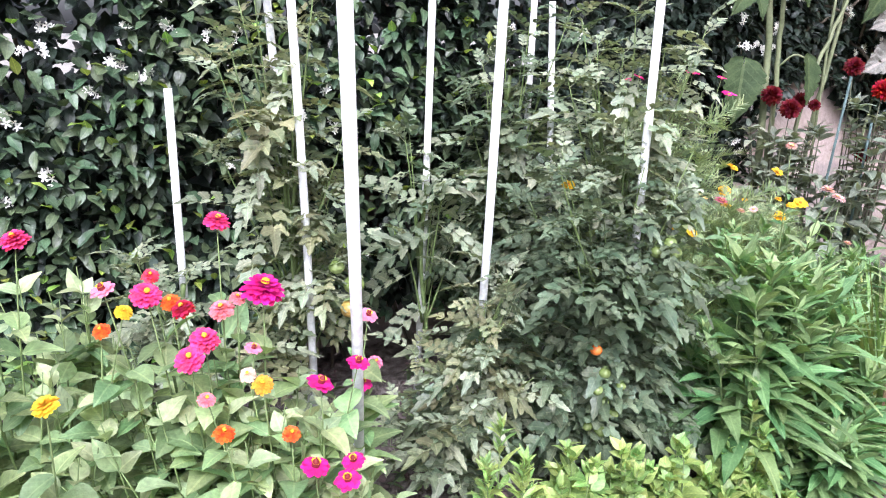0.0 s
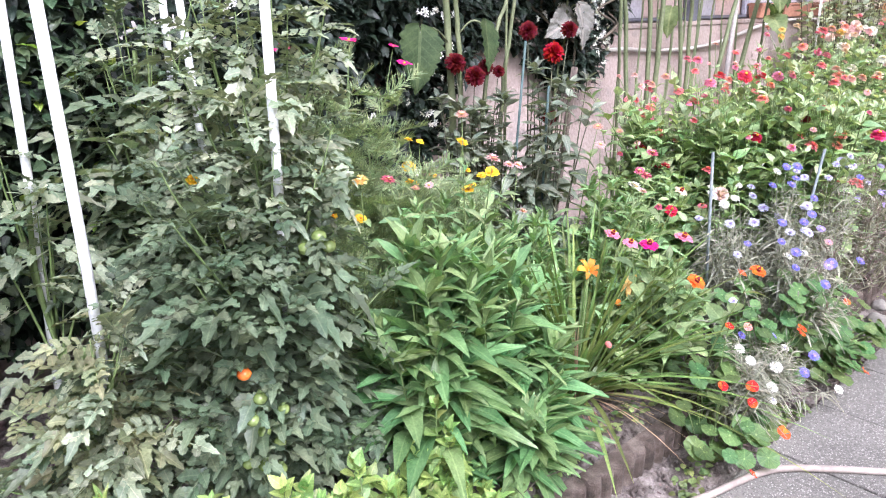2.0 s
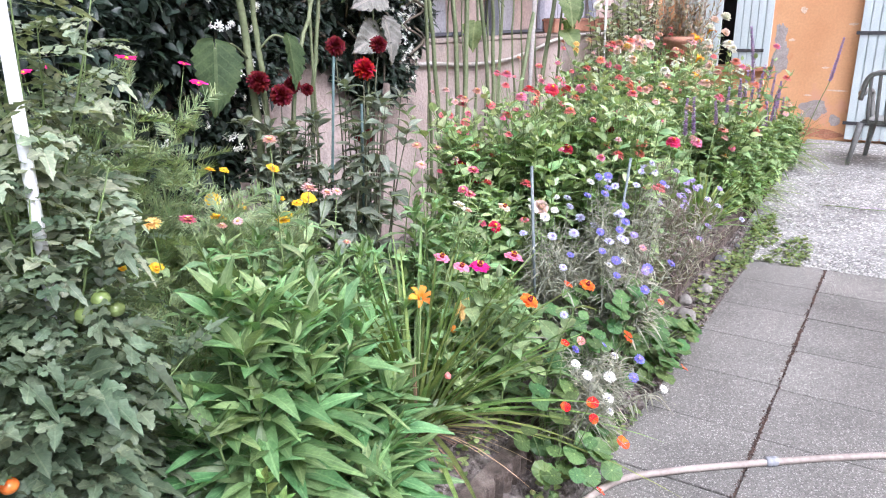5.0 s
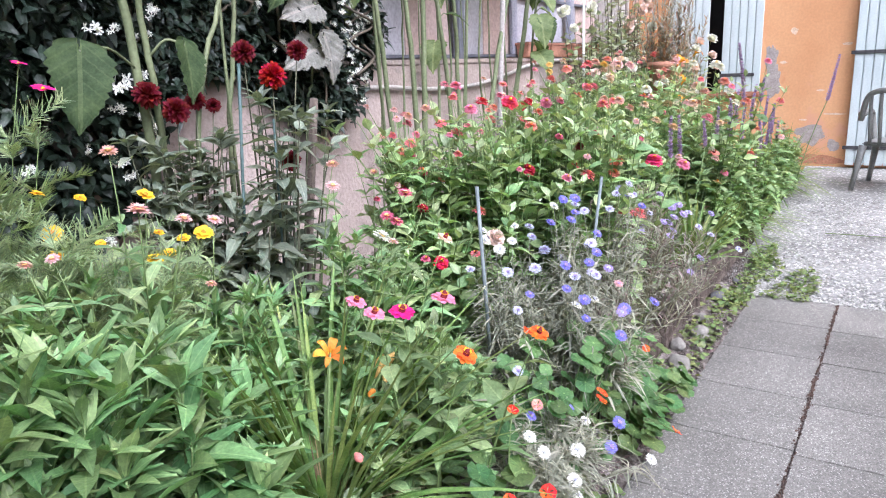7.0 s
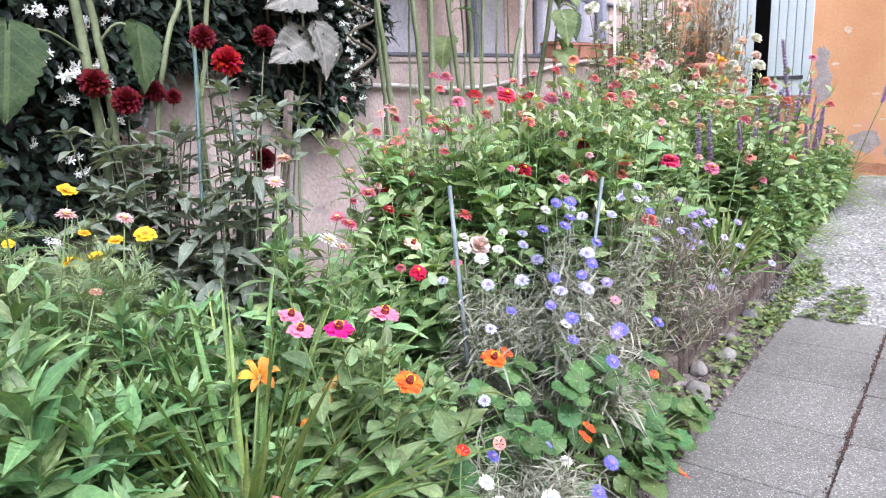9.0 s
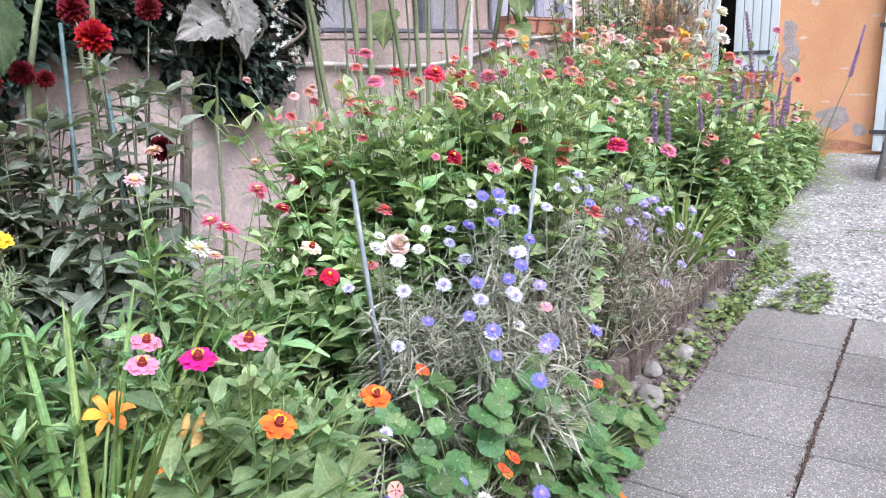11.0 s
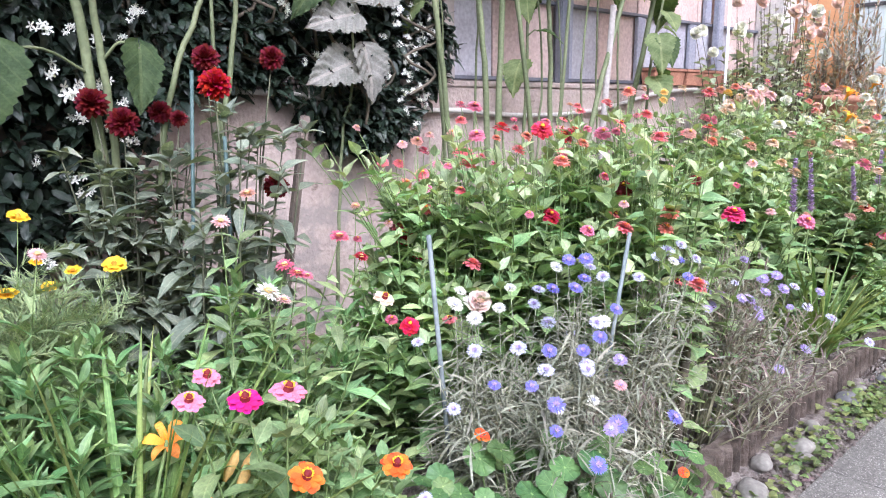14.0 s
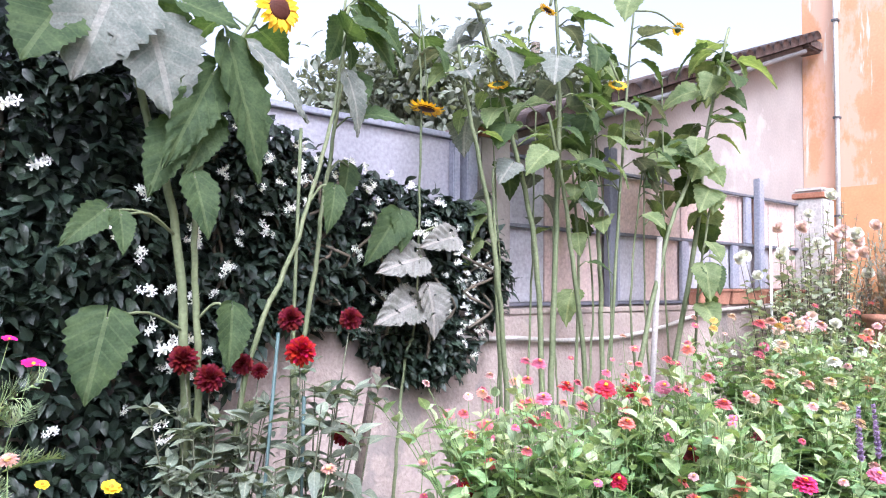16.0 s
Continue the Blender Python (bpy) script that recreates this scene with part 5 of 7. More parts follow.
herb("zinnia_plant", "tall zinnia with broad dark leaves and few flowers", "zinnia", (0.10, 1.98, SOIL), 0.12, tips_in(0.06, 1.92, 0.24, 0.22, 1.16, 24, 4), [], mats=["zinnia_leaf_dark", "zinnia_leaf"], seed=204, group="zinnias", **big)
herb("zinnia_plant", "zinnia with pink and orange single flowers beside the daylily", "zinnia", (3.12, 1.58, SOIL), 0.12, tips_in(3.12, 1.55, 0.32, 0.18, 0.68, 46, 5, 0.15, 0.3), Z([
    (3.00, 1.67, 0.742, "pink_single", 0.057), (2.90, 1.525, 0.762, "pink_single", 0.054), (3.01, 1.518, 0.733, "magenta_single", 0.065), (3.04, 1.40, 0.78, "pink_single", 0.064), (3.03, 1.33, 0.635, "orange_single", 0.062), (3.10, 1.15, 0.705, "orange_single", 0.05)]),
    mats=["zinnia_leaf_dark", "zinnia_leaf"], seed=205, group="zinnias", leaf="ovate", length=(0.06, 0.10), ratio=0.25, nodes=7, droop=0.4)
# the broad red and coral clump
zl = dict(group="zinnias", leaf="ovate", length=(0.065, 0.115), ratio=0.26, nodes=9, droop=0.35, young="zinnia_young")
za = Z([(3.96, 2.18, 0.86, "crimson", 0.075), (3.96, 2.20, 0.88, "rose", 0.057), (3.98, 2.10, 0.80, "crimson", 0.057), (3.71, 1.845, 0.66, "hotred", 0.056), (3.93, 1.80, 0.82, "coral", 0.056), (4.12, 2.25, 1.06, "coral", 0.051), (4.04, 2.14, 0.95, "coral", 0.049), (4.00, 2.28, 1.01, "peach_single", 0.059), (4.04, 2.25, 1.03, "salmon", 0.050), (4.17, 2.30, 1.14, "rose", 0.047), (4.30, 2.20, 1.13, "coral", 0.053), (4.11, 2.00, 1.11, "coral", 0.057), (4.32, 2.30, 1.20, "fade", 0.044), (4.05, 2.30, 1.10, "coral", 0.041)])
za += extra_blooms(za, 18, 97, ["pink", "coral", "rose", "pinkw", "salmon", "fade", "coral_single", "pink"])
herb("zinnia_plant", "zinnia clump with coral and crimson flowers by the wall", "zinnia", (4.0, 2.05, SOIL), 0.16, tips_in(4.0, 2.05, 0.30, 0.26, 0.98, 50, 6, 0.2, 0.3) + under(za, 75, 206, 0.09, (0.02, 0.12)), za, mats=["zinnia_leaf"], seed=206, **zl)
zb = Z([(4.04, 1.89, 1.21, "pink", 0.054), (4.20, 1.93, 1.23, "red", 0.057), (4.34, 1.87, 1.22, "red", 0.073), (4.50, 1.90, 1.19, "red", 0.067), (4.51, 1.86, 1.21, "red", 0.052), (4.19, 2.05, 1.30, "pink", 0.054), (4.30, 1.75, 1.12, "salmon", 0.057), (4.21, 1.72, 0.95, "crimson", 0.060), (4.44, 1.60, 1.03, "darkred", 0.063), (4.27, 1.48, 0.93, "coral", 0.059), (4.67, 1.85, 1.20, "pink", 0.060), (4.31, 1.95, 1.15, "coral", 0.050), (4.48, 1.80, 1.17, "salmon", 0.047), (4.43, 1.85, 1.14, "coral", 0.042)])
zb += extra_blooms(zb, 18, 98, ["pink", "coral", "rose", "pinkw", "salmon", "fade", "coral_single", "pink"])
herb("zinnia_plant", "large zinnia clump with red, coral and pink flowers", "zinnia", (4.35, 1.85, SOIL), 0.16, tips_in(4.35, 1.85, 0.30, 0.28, 1.08, 60, 7, 0.2, 0.25) + under(zb, 110, 207, 0.10, (0.02, 0.12)), zb, mats=["zinnia_leaf"], seed=207, **zl)
zc = Z([(4.43, 1.42, 0.97, "salmon", 0.061), (4.41, 1.42, 0.92, "salmon", 0.052), (4.70, 1.34, 0.94, "hotpink", 0.076), (4.48, 1.50, 1.20, "coral", 0.054), (4.56, 1.60, 1.27, "coral", 0.046), (4.68, 1.75, 1.35, "salmon", 0.049), (4.44, 1.32, 0.75, "coral", 0.066), (5.59, 1.50, 1.01, "peach", 0.061), (4.92, 1.60, 1.02, "darkred", 0.057), (4.62, 1.80, 1.31, "coral", 0.044)])
zc += extra_blooms([q for q in zc if q[0] < 5.0], 14, 99, ["pink", "coral", "rose", "pinkw", "salmon", "fade", "coral_single", "pink"])
herb("zinnia_plant", "zinnias with salmon and hot pink flowers behind the cornflowers", "zinnia", (4.65, 1.60, SOIL), 0.16, tips_in(4.75, 1.70, 0.34, 0.26, 0.98, 60, 8, 0.25, 0.3) + under([q for q in zc if q[0] < 4.8 and q[1] > 1.45], 80, 208, 0.10, (0.02, 0.12)), zc, mats=["zinnia_leaf", "zinnia_leaf_dark"], seed=208, **zl)
zd = Z([(5.61, 1.44, 0.80, "pink", 0.075), (6.09, 2.07, 1.28, "white", 0.072), (6.67, 2.20, 1.36, "pinkw", 0.075), (6.93, 2.20, 1.35, "pinkw", 0.075), (6.31, 1.88, 1.19, "white", 0.075), (5.99, 1.95, 1.15, "white", 0.070), (5.62, 1.90, 1.13, "salmon", 0.064), (6.55, 1.80, 1.08, "peach", 0.075), (6.18, 1.85, 1.10, "peach", 0.065), (6.69, 1.75, 1.02, "peach", 0.075), (5.94, 1.70, 1.02, "peach", 0.061), (5.93, 2.10, 1.23, "pink", 0.063), (6.34, 2.30, 1.37, "coral", 0.075), (6.48, 2.30, 1.38, "fade", 0.071), (6.04, 1.90, 1.09, "fade", 0.063), (7.00, 2.00, 1.20, "white", 0.075)])
zd += extra_blooms(zd, 26, 9, ["pinkw", "peach", "white", "fade", "salmon", "pink", "yel"], 0.25, size=(0.045, 0.07))
herb("zinnia_plant", "far zinnia clump with white and peach flowers", "zinnia", (6.1, 1.95, SOIL + 0.03), 0.16, tips_in(5.95, 1.98, 0.75, 0.40, 1.08, 110, 9, 0.25, 0.25) + under([q for q in zd if q[1] > 1.6], 120, 209, 0.12, (0.02, 0.12)), zd, mats=["zinnia_leaf_dark", "zinnia_leaf"], seed=209, **zl)
ze = Z([(7.99, 1.81, 1.32, "white", 0.11), (6.33, 1.32, 1.10, "white", 0.062), (7.24, 1.62, 1.31, "white", 0.085), (7.43, 1.58, 1.12, "white", 0.085), (6.63, 1.55, 0.98, "pink", 0.085), (6.45, 1.46, 0.77, "salmon_single", 0.075), (6.83, 1.34, 0.36, "salmon_single", 0.081), (7.92, 1.50, 1.01, "peach", 0.085), (6.82, 1.70, 1.07, "peach", 0.081), (7.43, 1.62, 1.20, "salmon", 0.085), (7.12, 1.75, 1.17, "peach", 0.077), (8.92, 1.42, 0.97, "coral", 0.079), (9.13, 1.38, 0.59, "peach", 0.085), (6.97, 1.80, 1.14, "white", 0.084)])
ze += extra_blooms(ze, 22, 10, ["pinkw", "peach", "white", "fade", "salmon", "pink", "yel"], 0.25, size=(0.045, 0.075))
herb("zinnia_plant", "far zinnia clump with pink, white and peach flowers", "zinnia", (7.3, 1.65, SOIL + 0.08), 0.16, tips_in(7.3, 1.68, 0.95, 0.32, 0.98, 110, 10, 0.25, 0.25) + under(ze, 50, 210), ze, mats=["zinnia_leaf_dark", "zinnia_leaf"], seed=210, **zl)
herb("zinnia_plant", "leafy zinnia with faded heads in front of the roses", "zinnia", (7.6, 2.25, SOIL + 0.08), 0.2, tips_in(7.4, 2.2, 0.85, 0.30, 1.05, 50, 11, 0.3, 0.25), Z([(7.19, 2.40, 1.36, "pinkw", 0.09), (7.7, 2.2, 1.28, "fade", 0.07), (7.9, 2.1, 1.25, "peach", 0.07), (8.1, 2.2, 1.3, "white", 0.07), (7.4, 2.1, 1.25, "coral", 0.06), (8.3, 2.0, 1.2, "coral", 0.06), (6.9, 2.4, 1.32, "fade", 0.06)]), mats=["zinnia_leaf_dark", "zinnia_leaf"], seed=211, **zl)

# ---------------------------------------------------------------- tall leafy plants with long leaves, strawflowers, cosmos, dahlias
lance = dict(leaf="lance", length=(0.12, 0.22), ratio=0.14, nodes=10, droop=0.48, elev=(10, 60), per=2, thick=0.006, tuft=6, young="lance_young")
herb("leafy_plant", "lush fresh green plant with long lance-shaped leaves", "plant", (2.10, 1.66, SOIL), 0.14, tips_in(2.10, 1.64, 0.28, 0.16, 0.98, 24, 12, 0.25, 0.4), [], mats=["lance_leaf"], seed=220, group="lance-leaved plants", **lance)
herb("leafy_plant", "lush fresh green plant with long lance-shaped leaves", "plant", (2.38, 1.70, SOIL), 0.12, tips_in(2.40, 1.66, 0.22, 0.17, 0.94, 20, 13, 0.3, 0.45), [], mats=["lance_leaf"], seed=221, group="lance-leaved plants", **lance)
herb("leafy_plant", "low side shoots of the lance-leaved plant over the soil", "plant", (2.36, 1.56, SOIL), 0.10, tips_in(2.36, 1.50, 0.22, 0.13, 0.48, 16, 14, 0.5, 0.4), [], mats=["lance_leaf"], seed=219, group="lance-leaved plants", **lance)
S = lambda rows: [(x, y, z, ("straw", c), s) for x, y, z, c, s in rows]
sl = dict(young="lance_young", leaf="lance", length=(0.07, 0.12), ratio=0.14, nodes=12, droop=0.35, elev=(5, 50), per=2, tuft=5)
herb("strawflower_plant", "strawflower with narrow leaves and papery pink heads", "strawflower", (2.48, 2.0, SOIL), 0.2, tips_in(2.42, 2.0, 0.36, 0.18, 0.96, 36, 14, 0.3, 0.3), S([
    (2.40, 1.72, 1.11, "pinkw", 0.058), (2.58, 1.82, 1.05, "pinkw", 0.045), (2.53, 2.0, 1.21, "fade", 0.048), (2.27, 1.95, 1.0, "fade", 0.035), (2.33, 1.95, 1.0, "pinkw", 0.035), (1.98, 1.85, 1.09, "yel", 0.053), (2.12, 1.9, 1.06, "rose", 0.055), (2.77, 1.95, 1.0, "pinkw", 0.045), (2.58, 1.75, 0.9, "fade", 0.03)]),
    mats=["straw_leaf", "lance_leaf"], seed=222, group="strawflowers", **sl)
herb("strawflower_plant", "strawflower with narrow leaves, rose and white heads", "strawflower", (3.15, 1.90, SOIL), 0.2, tips_in(3.12, 1.88, 0.38, 0.20, 0.90, 46, 15, 0.3, 0.3), S([
    (3.27, 1.96, 1.085, "fade", 0.05), (3.14, 1.85, 1.04, "pinkw", 0.05), (3.44, 1.8, 0.97, "rose", 0.061), (3.23, 1.72, 0.94, "rose", 0.05), (3.25, 1.7, 0.92, "rose", 0.052), (3.17, 1.7, 0.89, "white", 0.066), (3.47, 1.75, 0.92, "crimson", 0.046), (3.20, 1.68, 0.87, "pinkw", 0.04), (3.30, 1.74, 0.90, "pink", 0.04)]) + Z([(3.49, 1.68, 0.82, "peach_single", 0.053)]),
    mats=["straw_leaf", "zinnia_leaf"], seed=223, group="strawflowers", **sl)
herb("strawflower_plant", "strawflower with narrow leaves and few heads", "strawflower", (2.78, 1.88, SOIL), 0.16, tips_in(2.78, 1.86, 0.26, 0.16, 0.86, 32, 16, 0.3, 0.4), [], mats=["lance_leaf", "straw_leaf"], seed=224, group="strawflowers", **sl)
herb("strawflower_plant", "low pale-leaved strawflower beside the batten", "strawflower", (3.58, 2.15, SOIL), 0.16, tips_in(3.62, 2.15, 0.22, 0.2, 0.82, 18, 17, 0.4, 0.4), S([(3.78, 2.2, 0.98, "fade", 0.04)]), mats=["straw_leaf"], seed=225, group="strawflowers", **sl)
Y = lambda rows, c="yellow", k="double": [(x, y, z, (k, c), s) for x, y, z, s in rows]
fe = dict(leaf="feather", length=(0.13, 0.22), ratio=0.9, nodes=12, droop=0.2, elev=(5, 55), per=2, thick=0.003, stem="stem")
herb("cosmos_plant", "feathery light green cosmos with magenta flowers", "cosmos", (2.30, 2.42, SOIL), 0.16, tips_in(2.28, 2.36, 0.32, 0.18, 1.50, 26, 18, 0.35, 0.25), Y([(2.21, 2.2, 1.47, 0.062), (2.65, 2.46, 1.36, 0.065), (1.97, 2.2, 1.46, 0.045), (1.92, 2.2, 1.45, 0.045), (2.59, 2.45, 1.43, 0.042)], "cosmos", "cosmos"), mats=["cosmos_leaf"], seed=226, group="cosmos", **fe)
herb("cosmos_plant", "feathery light green cosmos", "cosmos", (2.58, 2.45, SOIL), 0.12, tips_in(2.48, 2.42, 0.16, 0.14, 1.10, 12, 19, 0.4, 0.3), [], mats=["cosmos_leaf"], seed=227, group="cosmos", **fe)
herb("yellow_cosmos", "thin-stemmed plant with golden yellow flowers", "cosmos", (2.6, 2.28, SOIL), 0.3, [], Y([(2.51, 2.28, 0.99, 0.06), (2.50, 2.25, 0.93, 0.06), (3.05, 2.36, 0.87, 0.068), (2.75, 2.2, 0.87, 0.053), (2.65, 2.3, 0.93, 0.032), (2.67, 2.4, 1.05, 0.037), (2.45, 2.2, 1.11, 0.036), (2.926, 2.3, 0.883, 0.045), (2.867, 2.3, 0.85, 0.045), (2.813, 2.3, 1.041, 0.055), (2.84, 2.3, 0.92, 0.036)]), mats=["cosmos_leaf"], seed=228, group="cosmos", **fe)
herb("yellow_cosmos", "thin-stemmed plant with golden yellow flowers", "cosmos", (1.9, 2.02, SOIL), 0.2, [], Y([(1.74, 1.95, 1.14, 0.032), (1.81, 1.95, 1.06, 0.032), (1.91, 1.9, 0.99, 0.034), (2.01, 1.9, 0.96, 0.04), (1.99, 2.1, 1.09, 0.03), (1.52, 1.92, 1.16, 0.045)]), mats=["cosmos_leaf"], seed=229, group="cosmos", **fe)
D = lambda rows: [(x, y, z, ("dahlia", c), s) for x, y, z, c, s in rows]
dk, dr = "dahlia_dark", "dahlia_red"
dl = dict(leaf="ovate", length=(0.08, 0.15), ratio=0.23, nodes=6, droop=0.5, elev=(-20, 35), per=2, thick=0.006, stem="stem_dusky", lean=(-0.3, -0.9), tuft=3)
da = D([(3.13, 2.68, 1.32, dk, 0.102), (3.20, 2.62, 1.26, dk, 0.102), (3.35, 2.70, 1.29, dk, 0.08), (3.39, 2.65, 1.27, dk, 0.06)])
db = D([(3.43, 2.5, 1.46, dk, 0.09), (3.61, 2.4, 1.46, dk, 0.082), (3.35, 2.28, 1.37, dr, 0.098), (3.70, 2.58, 1.02, dk, 0.093)])
herb("dahlia_plant", "dusky-leaved dahlia with dark red ball flowers", "dahlia", (3.22, 2.66, SOIL), 0.12, tips_in(3.16, 2.62, 0.20, 0.14, 1.20, 36, 20, 0.6, 0.3) + under(da, 24, 71, 0.10, (0.08, 0.45)), da, mats=["dahlia_leaf"], seed=230, group="dahlias", **dl)
herb("dahlia_plant", "dusky-leaved dahlia with one scarlet and several dark red flowers", "dahlia", (3.42, 2.42, SOIL), 0.12, tips_in(3.27, 2.44, 0.13, 0.12, 1.06, 28, 21, 0.6, 0.3) + under(db[:3], 16, 72, 0.08, (0.15, 0.5)), db, mats=["dahlia_leaf"], seed=231, group="dahlias", **dl)
herb("dahlia_plant", "low dusky dahlia leaves with dying stems", "dahlia", (3.0, 2.58, SOIL), 0.12, tips_in(2.95, 2.55, 0.22, 0.16, 1.02, 36, 22, 0.6, 0.35), [], mats=["dahlia_leaf"], seed=232, group="dahlias", **dl)

# ---------------------------------------------------------------- daylily and grasses
def straps(name, label, category, base, n, length, spread, seed, mat="strap_leaf", half=0.011, dry=0, blooms=()):
    p = thing(name, label, category, base)
    rs = np.random.RandomState(seed)

    def fan(count, m, part_name, ln, sp, thin=1.0):
        a = rs.uniform(0, 6.283, count)
        e = np.radians(90 - rs.uniform(4, sp, count))
        D_ = np.stack([np.cos(a) * np.cos(e), np.sin(a) * np.cos(e), np.sin(e)], 1)
        P_ = np.stack([np.cos(a), np.sin(a), 0 * a], 1) * rs.uniform(0, 0.06, (count, 1))
        blades(part_name, "strap", P_, D_, rs.uniform(0.55, 1.0, count) * ln, half * thin * rs.uniform(0.6, 1.1, count), m, p, kind="stuff", droop=np.cos(e) * 0.6 + 0.04, fold=0.5, seed=seed)

    fan(n, M[mat], "blade_fan", length, spread)
    if dry:
        fan(dry, M["dry_leaf"], "dry_fan", length * 0.55, 100, 0.28)
    b = Vector(base)
    r = random.Random(seed)
    for x, y, z, kind, colour, s, axis in blooms:
        tip = Vector((x, y, z)) - b
        Mesh().tube(curve_to((0, 0, 0), tip, r, 0.1), 0.004, 6).link("flower_stalk", M["stem"], p)
        if kind == "bud":
            m = Mesh().tube([tip, tip + Vector(axis) * s * 0.3, tip + Vector(axis) * s * 0.7, tip + Vector(axis) * s], [0.004, 0.011, 0.012, 0.003], 8)
            m.link("bud", petal_mat(colour), p, "unopened yellow-orange bud")
        else:
            bloom(p, kind, colour, (x, y, z), s, axis)
    return p


straps("daylily_plant", "daylily clump of arching strap leaves with an orange flower", "daylily", (2.80, 1.66, SOIL), 190, 0.76, 60, 31, dry=110, blooms=(
    (2.92, 1.71, 0.61, "lily", "lily", 0.085, (-0.3, -0.5, 0.8)), (3.00, 1.62, 0.52, "bud", "yel", 0.08, (0.4, -0.1, 0.8)), (3.02, 1.60, 0.50, "bud", "yel", 0.07, (0.5, 0.2, 0.5)), (2.97, 1.60, 0.50, "bud", "lily", 0.06, (-0.7, -0.3, 0.0)),
    (3.04, 1.62, 0.53, "bud", "yel", 0.07, (0.6, -0.2, 0.6)), (2.78, 1.52, 0.42, "bud", "salmon", 0.05, (-0.1, -0.5, -0.3))))
straps("grass_clump", "upright clump of sword-shaped green leaves", "grass", (5.88, 1.44, SOIL + 0.0), 90, 0.56, 52, 32, half=0.012)
straps("grass_clump", "drooping thin grass overhanging the edging", "grass", (8.35, 1.40, SOIL + 0.12), 160, 0.5, 85, 33, half=0.006)
straps("grass_clump", "drooping thin grass overhanging the edging", "grass", (7.5, 1.42, SOIL + 0.08), 110, 0.45, 80, 34, half=0.006)
straps("lily_plant", "far daylilies with small orange flowers", "daylily", (8.0, 2.35, SOIL + 0.1), 70, 0.8, 45, 35, half=0.013, blooms=((8.0, 2.1, 1.38, "lily", "orange_yellow", 0.12, (0, -0.5, 0.8)), (8.53, 2.1, 1.45, "lily", "orange_yellow", 0.11, (0.2, -0.6, 0.8)), (7.74, 2.0, 1.22, "lily", "orange_yellow", 0.10, (0, -0.5, 0.8)), (7.9, 2.05, 1.05, "lily", "orange_yellow", 0.09, (0, -0.5, 0.8))))

# ---------------------------------------------------------------- cornflowers
C = lambda rows: [(x, y, z, ("corn", c), max(s * 1.0, 0.036)) for x, y, z, c, s in rows]
cl = dict(leaf="lance", length=(0.045, 0.10), ratio=0.04, nodes=14, droop=0.9, elev=(0, 65), per=2, thick=0.0026, stem="stem_grey", bow=0.15, low=0.34, lean=(-0.3, -0.5))
CL = "silvery grey cornflower thicket with "
cb = C([(3.97, 1.46, 0.88, "blue", 0.041), (4.01, 1.43, 0.88, "blue", 0.046), (3.99, 1.42, 0.83, "blue", 0.041), (3.95, 1.42, 0.81, "blue", 0.045), (4.06, 1.36, 0.74, "blue", 0.042), (3.90, 1.30, 0.71, "blue", 0.043), (3.83, 1.30, 0.69, "blue", 0.039), (3.94, 1.34, 0.73, "pale", 0.044), (3.63, 1.30, 0.65, "blue", 0.036), (3.66, 1.25, 0.61, "blue", 0.046), (3.65, 1.24, 0.55, "blue", 0.036), (3.77, 1.15, 0.56, "blue", 0.051), (3.94, 1.10, 0.54, "blue", 0.044), (3.65, 1.12, 0.51, "blue", 0.045), (4.08, 1.42, 0.82, "pale", 0.043), (4.32, 1.36, 0.87, "pale", 0.050), (4.35, 1.34, 0.84, "blue", 0.046)])
cb += extra_blooms(cb, 16, 12, ["pale", "pale", "blue", "white"], 0.09, (-0.06, 0.02), (0.036, 0.046))
herb("cornflower_plant", CL + "blue flowers", "cornflower", (3.95, 1.40, SOIL), 0.16, tips_in(3.92, 1.42, 0.24, 0.13, 0.74, 60, 41, 0.25, 0.3) + under(cb, 40, 41, 0.06, (0.02, 0.2)), cb, mats=["corn_leaf"], seed=240, group="cornflowers", **cl)
herb("cornflower_plant", CL + "white and pale lilac flowers", "cornflower", (3.80, 1.55, SOIL), 0.16, tips_in(3.76, 1.50, 0.22, 0.20, 0.74, 70, 42, 0.35, 0.4), [(3.84, 1.68, 0.738, ("rose", "blush"), 0.075)] + C([
    (3.55, 1.62, 0.70, "pale", 0.036), (3.69, 1.55, 0.66, "pale", 0.046), (3.81, 1.5, 0.65, "pale", 0.051), (3.86, 1.62, 0.73, "white", 0.042), (3.94, 1.65, 0.77, "white", 0.04), (4.07, 1.65, 0.74, "pale", 0.045), (3.72, 1.66, 0.76, "white", 0.056), (3.82, 1.7, 0.74, "white", 0.05),
    (4.0, 1.55, 0.67, "pale", 0.051), (4.05, 1.5, 0.63, "pale", 0.044), (3.78, 1.7, 0.78, "white", 0.04), (3.99, 1.6, 0.72, "pale", 0.043), (3.47, 1.4, 0.61, "pale", 0.03), (3.88, 1.3, 0.54, "white", 0.037), (4.25, 1.7, 0.82, "white", 0.04), (3.66, 1.45, 0.60, "blue", 0.03), (3.76, 1.62, 0.72, "white", 0.05)]),
    mats=["corn_leaf"], seed=241, group="cornflowers", **cl)
